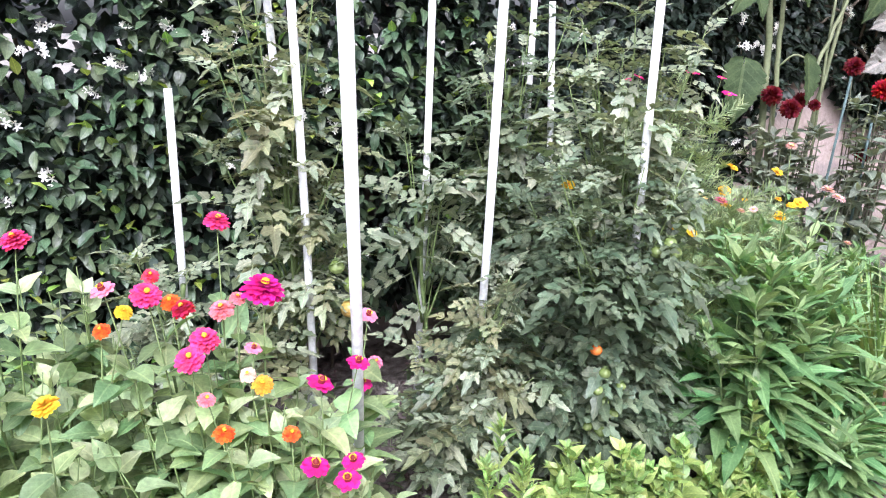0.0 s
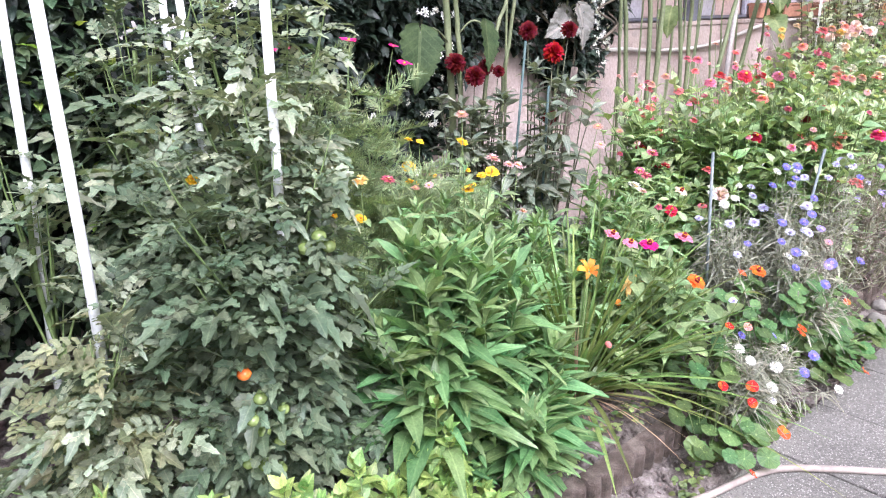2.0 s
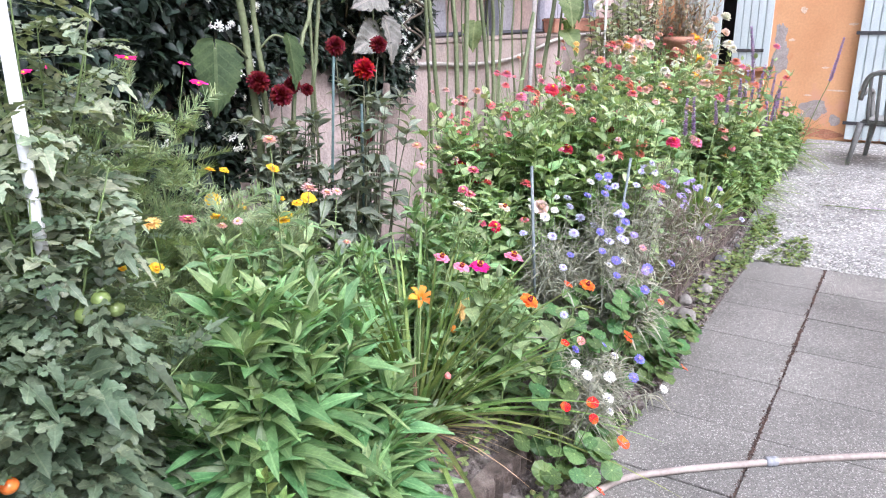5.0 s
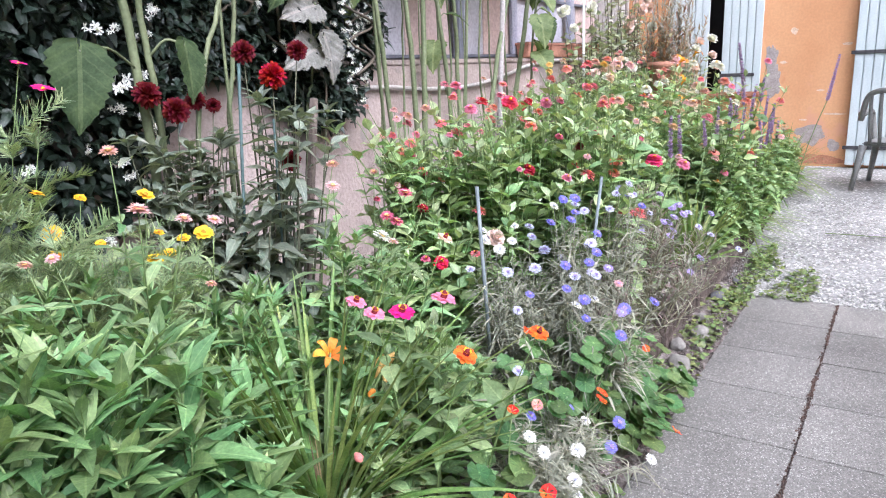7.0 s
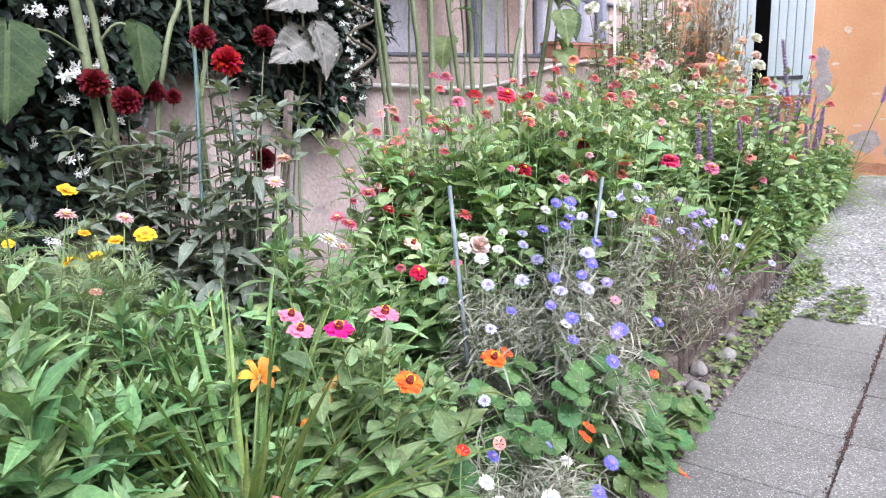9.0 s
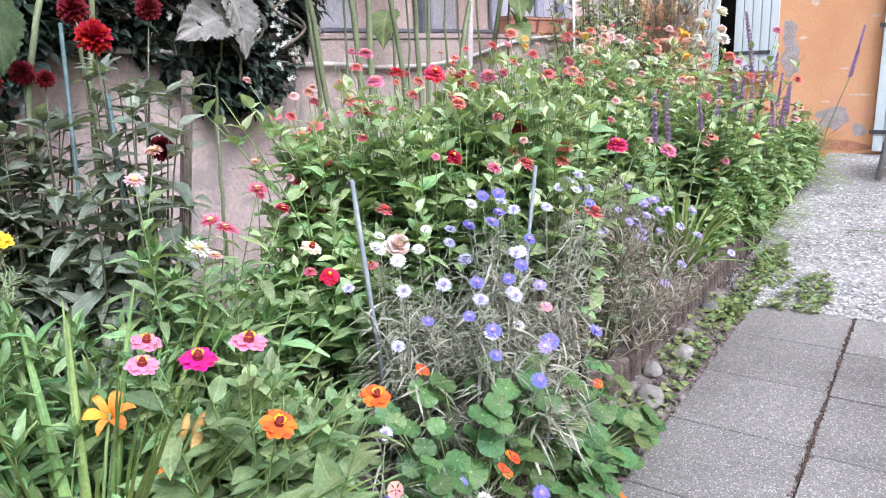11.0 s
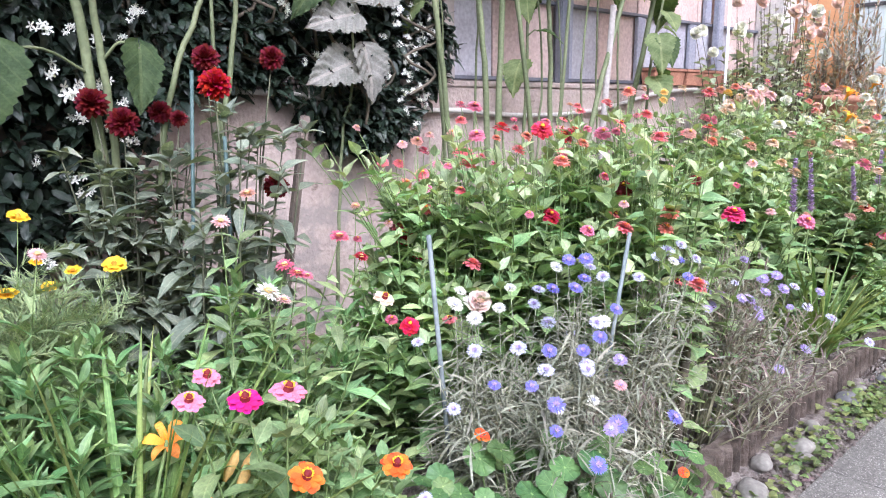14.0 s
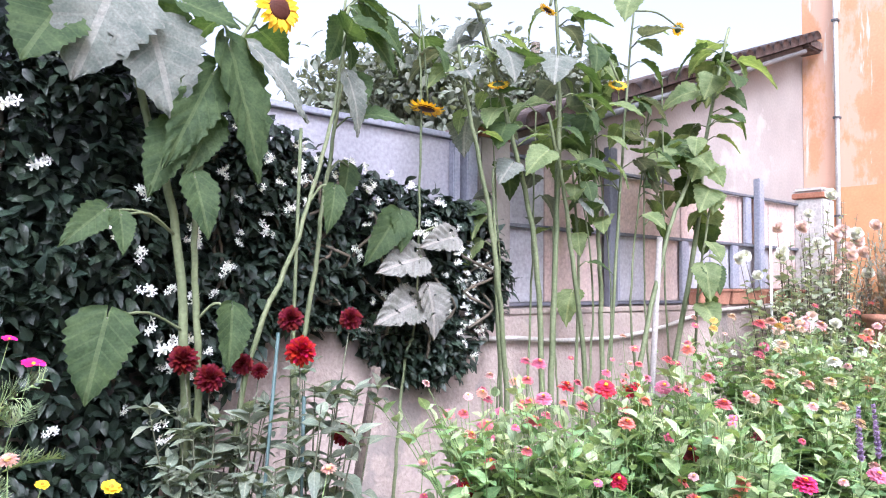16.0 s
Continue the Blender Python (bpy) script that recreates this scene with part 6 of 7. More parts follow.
cv = C([(4.87, 1.30, 0.70, "violet", 0.050), (5.01, 1.28, 0.64, "violet", 0.050), (4.71, 1.27, 0.66, "violet", 0.048), (5.05, 1.20, 0.42, "violet", 0.048), (5.35, 1.22, 0.47, "pale", 0.050), (4.99, 1.30, 0.69, "violet", 0.047), (5.11, 1.28, 0.63, "pale", 0.043), (3.85, 1.20, 0.62, "pinkc", 0.025), (4.78, 1.18, 0.42, "violet", 0.039), (4.67, 1.28, 0.67, "violet", 0.038), (4.88, 1.29, 0.65, "violet", 0.045), (4.81, 1.34, 0.77, "violet", 0.039), (4.27, 1.36, 0.86, "pale", 0.041)])
cv += extra_blooms(cv, 14, 14, ["violet", "pale", "violet"], 0.10, (-0.10, 0.03), (0.036, 0.046))
herb("cornflower_plant", CL + "faded violet flowers, dry at the foot", "cornflower", (4.65, 1.52, SOIL), 0.14, tips_in(4.55, 1.48, 0.40, 0.14, 0.88, 100, 43, 0.35, 0.18) + under(cv, 40, 43, 0.07, (0.02, 0.2)), cv, mats=["corn_leaf", "corn_dry"], seed=242, group="cornflowers", **{**cl, "low": 0.4, "stem": "stem_straw", "elev": (25, 80), "droop": 0.5, "nodes": 11, "thick": 0.003})
herb("cornflower_plant", CL + "hardly any flowers", "cornflower", (5.12, 1.54, SOIL), 0.12, tips_in(5.08, 1.52, 0.32, 0.11, 0.80, 60, 44, 0.3, 0.15), [], mats=["corn_leaf", "corn_dry"], seed=243, group="cornflowers", **{**cl, "low": 0.4, "stem": "stem_straw", "elev": (25, 80), "droop": 0.5, "nodes": 11, "thick": 0.003})
herb("cornflower_plant", "sprawling grey cornflower with white and blue flowers by the paving", "cornflower", (3.20, 1.30, 0.10), 0.12, tips_in(3.25, 1.18, 0.26, 0.14, 0.42, 50, 45, 0.4, 0.3), C([
    (3.10, 1.18, 0.40, "white", 0.041), (3.29, 1.12, 0.28, "white", 0.052), (3.06, 1.12, 0.39, "white", 0.04), (3.17, 1.08, 0.26, "white", 0.046), (3.52, 1.10, 0.18, "blue", 0.048), (3.65, 1.12, 0.20, "blue", 0.05), (3.41, 1.20, 0.34, "blue", 0.042), (3.19, 1.22, 0.41, "blue", 0.036),
    (3.69, 1.02, 0.07, "white", 0.045), (3.19, 1.08, 0.20, "white", 0.041), (3.45, 1.16, 0.29, "white", 0.034), (3.31, 1.32, 0.48, "pale", 0.036)]),
    mats=["corn_leaf"], seed=244, group="cornflowers", **cl)

# ---------------------------------------------------------------- nasturtiums: round shield leaves on long stalks
def nasturtium(base, cx, cy, rx, ry, z, n, seed, blooms):
    p = thing("nasturtium_plant", "trailing nasturtium with round leaves and orange flowers", "nasturtium", base, "nasturtiums")
    r, b = random.Random(seed), Vector(base)
    st, P_, U_, L_ = Mesh(), [], [], []
    for k in range(n):
        x, y = cx + r.uniform(-rx, rx), cy + r.uniform(-ry, ry)
        zz = max(0.03, z * r.uniform(0.35, 1.0) * (1.0 if y > 1.15 else 0.55))
        tip = Vector((x, y, zz)) - b
        st.tube(curve_to(Vector((tip.x * 0.45, tip.y * 0.5, 0)), tip, r, 0.2, 4), 0.0018, 4)
        P_.append(tip), U_.append((r.uniform(-0.4, 0.4), -0.5 + r.uniform(-0.35, 0.35), 1)), L_.append(r.uniform(0.022, 0.046))
    U_ = unit(np.array(U_))
    D_ = unit(np.cross(U_, np.random.RandomState(seed).normal(0, 1, (n, 3))))
    blades("foliage", "round", P_, D_, L_, L_, M["nast_leaf"], p, kind="stuff", up=U_, droop=0.0, fold=0.0, seed=seed)
    for x, y, zz, c, s in blooms:
        tip = Vector((x, y, zz)) - b
        st.tube(curve_to(Vector((tip.x * 0.5, tip.y * 0.5, 0)), tip, r, 0.2, 4), 0.002, 4)
        bloom(p, "nasturtium", c, (x, y, zz), s * 0.8, (r.uniform(-0.7, 0.5), -0.6, 0.9), r.uniform(0, 6))
    tagged(st.link("stem_mass", M["stem"], p), kind="stuff")


nasturtium((3.02, 1.22, 0.06), 3.02, 1.16, 0.22, 0.16, 0.36, 46, 51, ((3.12, 1.0, 0.13, "orange", 0.065), (2.93, 1.05, 0.37, "flame", 0.05), (2.83, 1.10, 0.39, "flame", 0.04), (2.86, 0.98, 0.10, "flame", 0.04), (3.04, 1.2, 0.5, "flame", 0.04), (2.95, 1.05, 0.3, "flame", 0.041)))
nasturtium((3.60, 1.32, 0.12), 3.62, 1.30, 0.30, 0.16, 0.48, 95, 52, ((3.59, 1.43, 0.49, "orange", 0.055), (3.19, 1.2, 0.45, "salmon", 0.04), (3.47, 1.12, 0.36, "orange", 0.055), (3.56, 1.15, 0.34, "orange", 0.05)))
nasturtium((4.05, 1.22, 0.08), 4.02, 1.16, 0.32, 0.13, 0.30, 85, 53, ((3.88, 0.99, 0.09, "orange", 0.055), (4.2, 1.2, 0.25, "orange", 0.04)))

# ---------------------------------------------------------------- basil and a pale seedling
bl = dict(leaf="ovate", length=(0.05, 0.085), ratio=0.34, nodes=5, droop=0.35, elev=(10, 55), per=2, tuft=3)
for k, (x, y, z, n) in enumerate(((1.30, 1.47, 0.56, 18), (1.48, 1.46, 0.53, 20), (1.66, 1.46, 0.49, 20), (1.84, 1.45, 0.42, 16), (1.93, 1.48, 0.54, 7), (2.02, 1.44, 0.28, 10))):
    herb("basil_plant", "fresh light green basil with glossy cupped leaves", "basil", (x, y + 0.03, SOIL), 0.05, tips_in(x, y, 0.11, 0.09, z, n, 60 + k, 0.3, 0.3), [], mats=["basil_leaf"], seed=260 + k, group="basil", **bl)
for k, (x, y, z) in enumerate(((1.06, 1.48, 0.70), (1.14, 1.46, 0.58), (1.20, 1.50, 0.48))):
    herb("fennel_like_plant", "upright pale green plant with narrow pointed leaves", "plant", (x, y + 0.03, SOIL), 0.02, tips_in(x, y, 0.04, 0.03, z, 3, 70 + k, 0.15, 0.2), [], "lance", ["basil_leaf"], 270 + k, 12, 0.3, (0.05, 0.09), 0.13, (15, 60), 0.3, tuft=8)

# ---------------------------------------------------------------- purple spikes
def spikes(base, rows, seed, leafy=14):
    p = herb("giant_hyssop", "leafy plant with tall purple flower spikes", "hyssop", base, 0.15, tips_in(base[0], base[1], 0.22, 0.12, base[2] + 0.45, leafy, seed, 0.4, 0.3), [], "lance", ["zinnia_leaf_dark"], seed, 9, 0.15, (0.06, 0.1), 0.2, (0, 45), 0.35, group="purple spikes")
    r, b = random.Random(seed), Vector(base)
    for lo, hi, rad in rows:
        lo, hi = Vector(lo) - b, Vector(hi) - b
        Mesh().tube(curve_to((lo.x * 0.6, lo.y * 0.6, 0), lo, r, 0.1, 4), 0.004, 5).link("stalk", M["stem"], p)
        m = Mesh()
        bend = Vector((r.uniform(-0.05, 0.05), r.uniform(-0.03, 0.03), 0)) * (hi - lo).length * 2
        n = max(12, int((hi - lo).length / 0.008))
        for k in range(n * 4):
            u = k / (n * 4)
            a = k * 2.4
            if (u * (hi - lo).length / 0.026) % 1 > 0.78:
                continue
            w = rad * 1.1 * (1 - 0.6 * u) * r.uniform(0.6, 1.05)
            at = lo.lerp(hi, u) + bend * (u * u)
            d = Vector((math.cos(a), math.sin(a), 0.5))
            s = d.cross(Vector((0, 0, 1))).normalized() * 0.009
            q = at + d * w
            m.add([at - s, at + s, q + s * 0.8 + Vector((0, 0, 0.005)), q - s * 0.8], [(0, 1, 2, 3)])
        m.link("flower_spike", petal_mat("spike"), p, "purple flower spike")


spikes((5.9, 1.62, SOIL + 0.02), (((5.74, 1.55, 0.82), (5.71, 1.55, 1.06), 0.02), ((5.95, 1.55, 0.80), (5.92, 1.55, 1.05), 0.02), ((6.37, 1.50, 0.82), (6.33, 1.50, 0.99), 0.02), ((6.79, 1.52, 0.84), (6.80, 1.52, 1.05), 0.02)), 81)
spikes((7.4, 1.58, SOIL + 0.08), (((7.60, 1.50, 1.01), (7.42, 1.50, 1.48), 0.026), ((7.32, 1.50, 0.87), (7.31, 1.50, 1.14), 0.028), ((7.16, 1.50, 0.80), (7.04, 1.50, 1.04), 0.026), ((7.66, 1.40, 0.51), (7.66, 1.40, 0.80), 0.026), ((7.5, 1.48, 0.75), (7.48, 1.48, 1.0), 0.022), ((7.70, 1.46, 0.92), (7.74, 1.45, 1.16), 0.020), ((7.84, 1.48, 0.86), (7.80, 1.47, 1.08), 0.018), ((7.26, 1.52, 0.92), (7.22, 1.52, 1.08), 0.018)), 82)
spikes((8.35, 1.48, SOIL + 0.12), (((8.05, 1.45, 1.01), (8.16, 1.45, 1.20), 0.028), ((8.04, 1.42, 0.55), (7.95, 1.42, 0.89), 0.028), ((8.46, 1.42, 0.51), (8.36, 1.42, 0.86), 0.028), ((8.14, 0.965, 1.01), (8.47, 0.92, 1.366), 0.02), ((8.72, 1.4, 0.5), (8.7, 1.4, 0.8), 0.026), ((8.75, 1.30, 0.34), (8.9, 1.22, 0.42), 0.022), ((8.22, 1.44, 0.80), (8.30, 1.43, 1.05), 0.020), ((8.30, 1.40, 0.74), (8.34, 1.39, 0.98), 0.022), ((8.52, 1.42, 0.70), (8.60, 1.41, 0.96), 0.020), ((8.12, 1.40, 0.62), (8.10, 1.38, 0.84), 0.020), ((8.62, 1.36, 0.56), (8.70, 1.33, 0.76), 0.020)), 83)

# ---------------------------------------------------------------- sunflowers
def sunflower(points, radius, leaves, heads, seed, label="tall sunflower with a thick pale green stalk", stem="stem_pale", broad=()):
    pts = [Vector(q) for q in points]
    b = Vector((pts[0].x + (pts[0].x - pts[1].x) * 0.35, pts[0].y + 0.02, SOIL + 0.8 * rise(pts[0].x) - 0.02))
    p = thing("sunflower_plant", label, "sunflower", b, "sunflowers")
    r = random.Random(seed)
    line = swing([(0, 0, 0)] + [q - b for q in pts], 8)
    n = len(line)
    Mesh().tube([q + Vector((r.uniform(-0.004, 0.004), r.uniform(-0.004, 0.004), 0)) for q in line], [radius * (1.1 - 0.6 * k / n) for k in range(n)], 9).link("stalk", M[stem], p)
    stalks = Mesh()
    for z, a, ln, mat in leaves:
        k = min(range(n), key=lambda i: abs(line[i].z + b.z - z))
        at = line[k]
        d = Vector((math.cos(a), math.sin(a), r.uniform(0.15, 0.5)))
        end = at + d * ln * 0.55
        stalks.tube([at, at + d * ln * 0.3 + Vector((0, 0, 0.02)), end], [0.005, 0.004, 0.003], 5)
        blades("leaf", "heart", [end], [(d.x, d.y, -0.45 + r.uniform(-0.6, 0.7))], [ln], [ln * r.uniform(0.40, 0.50)], M[mat], p, up=[(d.x * 0.8 + r.uniform(-0.3, 0.3), d.y * 0.8 - 0.4, 0.8)], droop=0.4, fold=0.2, roll=0.3, seed=seed + k)
    for bx, by, bz, tx, ty, tz, half, mat in broad:
        foot, tip = Vector((bx, by, bz)) - b, Vector((tx, ty, tz)) - b
        at = min(line, key=lambda q: (q - foot).length + abs(q.z - foot.z + 0.06))
        stalks.tube(swing([at, (at + foot) / 2 + Vector((0, 0, 0.04)), foot], 4), 0.005, 5)
        blades("leaf", "chewed" if mat == "sun_leaf_chewed" else "heart", [foot], [tip - foot], [(tip - foot).length * 1.05], [half], M[mat], p, up=[(r.uniform(-0.3, 0.3), -0.9, 0.5)], droop=0.22, fold=0.3, seed=seed)
    tagged(stalks.link("leaf_stalk", M[stem], p), kind="stuff")
    for x, y, z, s, axis in heads:
        bloom(p, "sunflower", "sun", (x, y, z), s, axis)
        end = Vector((x, y, z)) - b - Vector(axis).normalized() * 0.03
        Mesh().tube(swing([line[-1], (line[-1] + end) / 2 + Vector((0, 0, 0.05)), end], 4), radius * 0.5, 6).link("neck", M[stem], p)
    return p


def some(z0, z1, n, ln, seed, mats=("sun_leaf",)):
    r = random.Random(seed)
    return [(z0 + (z1 - z0) * ((k + r.random()) / n) ** 0.7, r.uniform(0, 6.283), ln * r.uniform(0.6, 1.15), r.choice(mats)) for k in range(n)]


# gf: leaf green brightened to paint in backlight on the right-hand stalks
g, pg, gf, pc = "sun_leaf", "sun_leaf_pale", "sun_leaf_backlit", "sun_leaf_chewed"
sunflower([(3.17, 2.75, 1.04), (3.12, 2.75, 1.74), (2.97, 2.75, 2.28), (2.94, 2.75, 2.5)], 0.019, [(2.5, 2.8, 0.22, g), (2.6, 0.4, 0.22, g), (2.55, 1.6, 0.24, g)], (), 91, broad=(
    (2.86, 2.62, 2.51, 2.75, 2.55, 2.21, 0.165, pg), (2.97, 2.62, 2.41, 3.04, 2.55, 2.13, 0.145, pg), (2.70, 2.62, 2.38, 2.61, 2.55, 2.23, 0.11, g), (2.87, 2.62, 1.47, 2.80, 2.55, 1.24, 0.10, g), (2.85, 2.62, 1.80, 2.73, 2.55, 1.70, 0.05, g),
    (2.90, 2.62, 1.79, 2.90, 2.55, 1.68, 0.041, g), (3.08, 2.66, 2.10, 2.98, 2.60, 1.88, 0.08, g)))
sunflower([(3.20, 2.72, 1.19), (3.17, 2.72, 1.78), (3.23, 2.72, 2.25), (3.36, 2.70, 2.55)], 0.0135, [(2.5, 0.8, 0.22, g), (2.5, 2.2, 0.2, g)], ((3.44, 2.66, 2.60, 0.19, (0.15, -1, 0.0)),), 92, broad=(
    (3.24, 2.62, 2.39, 3.35, 2.55, 1.96, 0.105, g), (3.33, 2.62, 2.41, 3.52, 2.55, 2.19, 0.06, pg), (3.18, 2.62, 2.29, 3.02, 2.55, 1.96, 0.085, g), (3.27, 2.62, 1.49, 3.24, 2.55, 1.30, 0.07, g), (3.13, 2.62, 1.93, 3.16, 2.55, 1.74, 0.066, g),
    (3.08, 2.62, 2.51, 3.24, 2.55, 2.46, 0.08, g), (3.20, 2.66, 2.15, 3.10, 2.60, 1.95, 0.07, g)))
sunflower([(3.35, 2.7, 1.2), (3.56, 2.7, 1.76), (3.70, 2.7, 2.26), (3.76, 2.7, 2.7)], 0.011, [(2.55, 4.4, 0.16, g), (2.6, 5.6, 0.16, g), (2.68, 0.3, 0.2, g), (2.62, 1.2, 0.18, g)], (), 93, broad=(
    (3.69, 2.66, 1.95, 3.65, 2.60, 1.80, 0.05, g), (3.78, 2.66, 2.62, 3.96, 2.6, 2.5, 0.075, g), (3.74, 2.66, 2.4, 3.8, 2.6, 2.2, 0.06, pg)))
sunflower([(3.63, 2.85, 1.14), (3.69, 2.85, 1.45), (3.76, 2.85, 1.98), (3.82, 2.85, 2.38), (3.84, 2.85, 2.8)], 0.012, some(2.2, 2.8, 5, 0.18, 1, (g, g, pg)), (), 94, broad=((3.93, 2.95, 2.10, 3.89, 2.90, 1.95, 0.06, g), (3.9, 2.85, 2.75, 4.12, 2.8, 2.55, 0.06, g)))
sunflower([(4.28, 3.05, 0.65), (4.33, 3.05, 1.21), (4.39, 3.05, 1.43), (4.41, 3.05, 2.29), (4.39, 3.05, 2.98)], 0.009, [(2.7, 5.3, 0.15, g), (2.85, 0.6, 0.18, g)], ((4.43, 3.03, 2.46, 0.19, (-0.2, 0.1, -1)),), 95, "old sunflower stalk with hole-eaten grey leaves and a hanging head", "stem_pale", broad=(
    (4.35, 2.96, 1.71, 4.10, 2.90, 1.66, 0.10, pc), (4.40, 2.96, 1.56, 4.43, 2.90, 1.34, 0.115, pc), (4.33, 2.96, 1.50, 4.09, 2.90, 1.43, 0.105, pc), (4.20, 2.96, 1.90, 4.03, 2.90, 1.69, 0.08, g), (4.23, 2.96, 1.91, 4.21, 2.90, 1.75, 0.067, g), (4.56, 2.96, 1.82, 4.34, 2.90, 1.78, 0.08, pc),
    (4.02, 2.96, 2.85, 4.23, 2.90, 2.66, 0.064, g)))
sunflower([(4.92, 2.95, 1.04), (4.80, 2.95, 1.89), (4.64, 2.95, 2.46), (4.56, 2.95, 2.79)], 0.016, some(2.2, 2.8, 7, 0.19, 2, (gf, pg)), (), 96)
sunflower([(5.24, 3.0, 1.13), (5.16, 3.0, 1.91), (4.89, 3.0, 2.66), (4.72, 3.0, 3.06)], 0.018, some(2.2, 3.0, 12, 0.20, 3, (gf, g, pg)), ((4.80, 2.9, 2.62, 0.12, (0.4, 0.3, -0.8)),), 97)
sunflower([(5.27, 2.95, 1.1), (5.31, 2.95, 1.92), (5.33, 2.95, 2.57), (5.30, 2.95, 3.22)], 0.019, some(2.2, 3.2, 13, 0.22, 4, (gf, g, pg)), ((5.15, 2.88, 3.10, 0.12, (-0.3, 0.4, -0.8)),), 98)
sunflower([(5.51, 2.9, 0.99), (5.37, 2.9, 1.82), (5.28, 2.9, 2.23), (5.18, 2.9, 2.54)], 0.016, some(2.15, 2.5, 7, 0.20, 5, (gf, gf, g)), (), 99)
sunflower([(5.85, 3.05, 1.05), (5.82, 3.05, 1.78), (5.76, 3.05, 2.48), (5.73, 3.05, 3.15)], 0.017, some(2.15, 3.1, 13, 0.22, 6, (gf, gf, g)), ((5.87, 2.95, 2.83, 0.13, (0.3, 0.5, -0.7)),), 100)
sunflower([(5.98, 2.9, 0.95), (6.33, 2.9, 1.9), (6.56, 2.9, 2.26), (6.71, 2.9, 2.55)], 0.018, some(2.15, 2.6, 10, 0.21, 7, (gf, gf, g)), (), 101)
sunflower([(6.40, 2.95, 0.8), (6.75, 2.95, 1.89), (6.90, 2.95, 2.62), (7.23, 2.95, 3.52)], 0.021, some(2.15, 3.4, 27, 0.26, 8, (gf, gf, g)), (), 102)
sunflower([(5.93, 3.05, 1.08), (6.05, 3.05, 2.34), (6.18, 3.05, 3.41)], 0.013, some(2.0, 3.4, 15, 0.24, 9, (gf, g, pg)), ((6.55, 2.95, 3.35, 0.10, (0.3, 0.9, 0.4)),), 103)
sunflower([(4.98, 3.05, 0.9), (4.90, 3.02, 1.7), (4.88, 3.02, 2.2)], 0.013, some(1.6, 2.2, 4, 0.18, 10, (gf, gf, g)), (), 104)
sunflower([(5.62, 3.08, 0.9), (5.66, 3.08, 1.7), (5.60, 3.08, 2.3)], 0.012, some(1.4, 2.3, 7, 0.19, 11, (gf, gf, g)), (), 105)
sunflower([(6.55, 2.85, 0.9), (6.62, 2.85, 1.6), (6.8, 2.85, 2.2)], 0.012, some(1.3, 2.3, 12, 0.20, 12, (gf, gf, g)), (), 106)

rk = random.Random(12)
for k in range(8):
    x, top = 4.95 + 0.24 * k + rk.uniform(-0.06, 0.06), rk.uniform(2.3, 3.3)
    sunflower([(x, 3.05, 0.9), (x + rk.uniform(-0.06, 0.06), 3.05, 1.6), (x + rk.uniform(-0.15, 0.15), 3.04, top)], rk.uniform(0.006, 0.010), some(1.9, top, 8, 0.15, 30 + k, (gf, g, pg)), (), 120 + k, "slender sunflower stalk with small leaves")

# ---------------------------------------------------------------- roses and a grey shrub by the house
R = lambda rows: [(x, y, z, ("rose", "blush" if c == "pinkw" else c), s * 0.95) for x, y, z, c, s in rows]
rl = dict(lean=(-1.1, -1.2), leaf="ovate", length=(0.06, 0.10), ratio=0.36, nodes=16, droop=0.3, elev=(-20, 40), per=2, thick=0.006, stem="stem_dark", low=0.3)
herb("rose_bush", "loose rose bush with pale pink and white roses", "rose", (8.25, 2.88, SOIL + 0.1), 0.25, tips_in(8.2, 2.85, 0.85, 0.22, 2.0, 70, 23, 0.55, 0.2), R([
    (8.87, 2.85, 1.78, "pinkw", 0.12), (7.94, 2.9, 1.87, "white", 0.11), (7.26, 2.9, 1.79, "white", 0.10), (8.84, 2.8, 2.07, "pinkw", 0.14), (9.3, 2.8, 1.91, "pinkw", 0.13), (8.65, 2.8, 1.7, "pinkw", 0.13), (8.96, 2.8, 1.93, "pinkw", 0.13), (8.62, 2.8, 2.37, "white", 0.12),
    (7.75, 2.85, 2.04, "pinkw", 0.11), (7.34, 2.9, 1.81, "white", 0.10), (7.92, 2.9, 1.84, "white", 0.12), (7.87, 2.7, 1.30, "pinkw", 0.13), (7.53, 2.9, 1.67, "white", 0.09), (8.3, 2.85, 2.19, "white", 0.09)]), mats=["rose_leaf"], seed=301, **rl)
herb("rose_bush", "tall airy rose bush with blush roses against the house", "rose", (8.8, 2.9, SOIL + 0.12), 0.2, tips_in(8.8, 2.85, 0.8, 0.2, 2.45, 56, 26, 0.45, 0.2), R([
    (8.05, 2.8, 2.06, "pinkw", 0.12), (8.55, 2.75, 2.02, "pinkw", 0.13), (9.0, 2.75, 2.06, "white", 0.13), (9.15, 2.8, 2.0, "pinkw", 0.14), (8.75, 2.7, 1.86, "pinkw", 0.12), (9.45, 2.75, 2.16, "pinkw", 0.12), (8.35, 2.8, 1.95, "white", 0.11), (9.25, 2.75, 1.72, "white", 0.12)]), mats=["rose_leaf", "olive_leaf"], seed=304, **{**rl, "length": (0.04, 0.07), "nodes": 16})
herb("rose_bush", "low rose bush with faded flowers", "rose", (7.3, 2.62, SOIL + 0.08), 0.25, tips_in(7.3, 2.6, 0.7, 0.2, 1.36, 44, 24, 0.4, 0.25), R([(7.0, 2.5, 1.3, "pinkw", 0.08), (7.5, 2.5, 1.38, "pinkw", 0.09), (7.9, 2.5, 1.32, "white", 0.09), (6.8, 2.5, 1.2, "pink", 0.07)]), mats=["rose_leaf", "zinnia_leaf_dark"], seed=302, **rl)
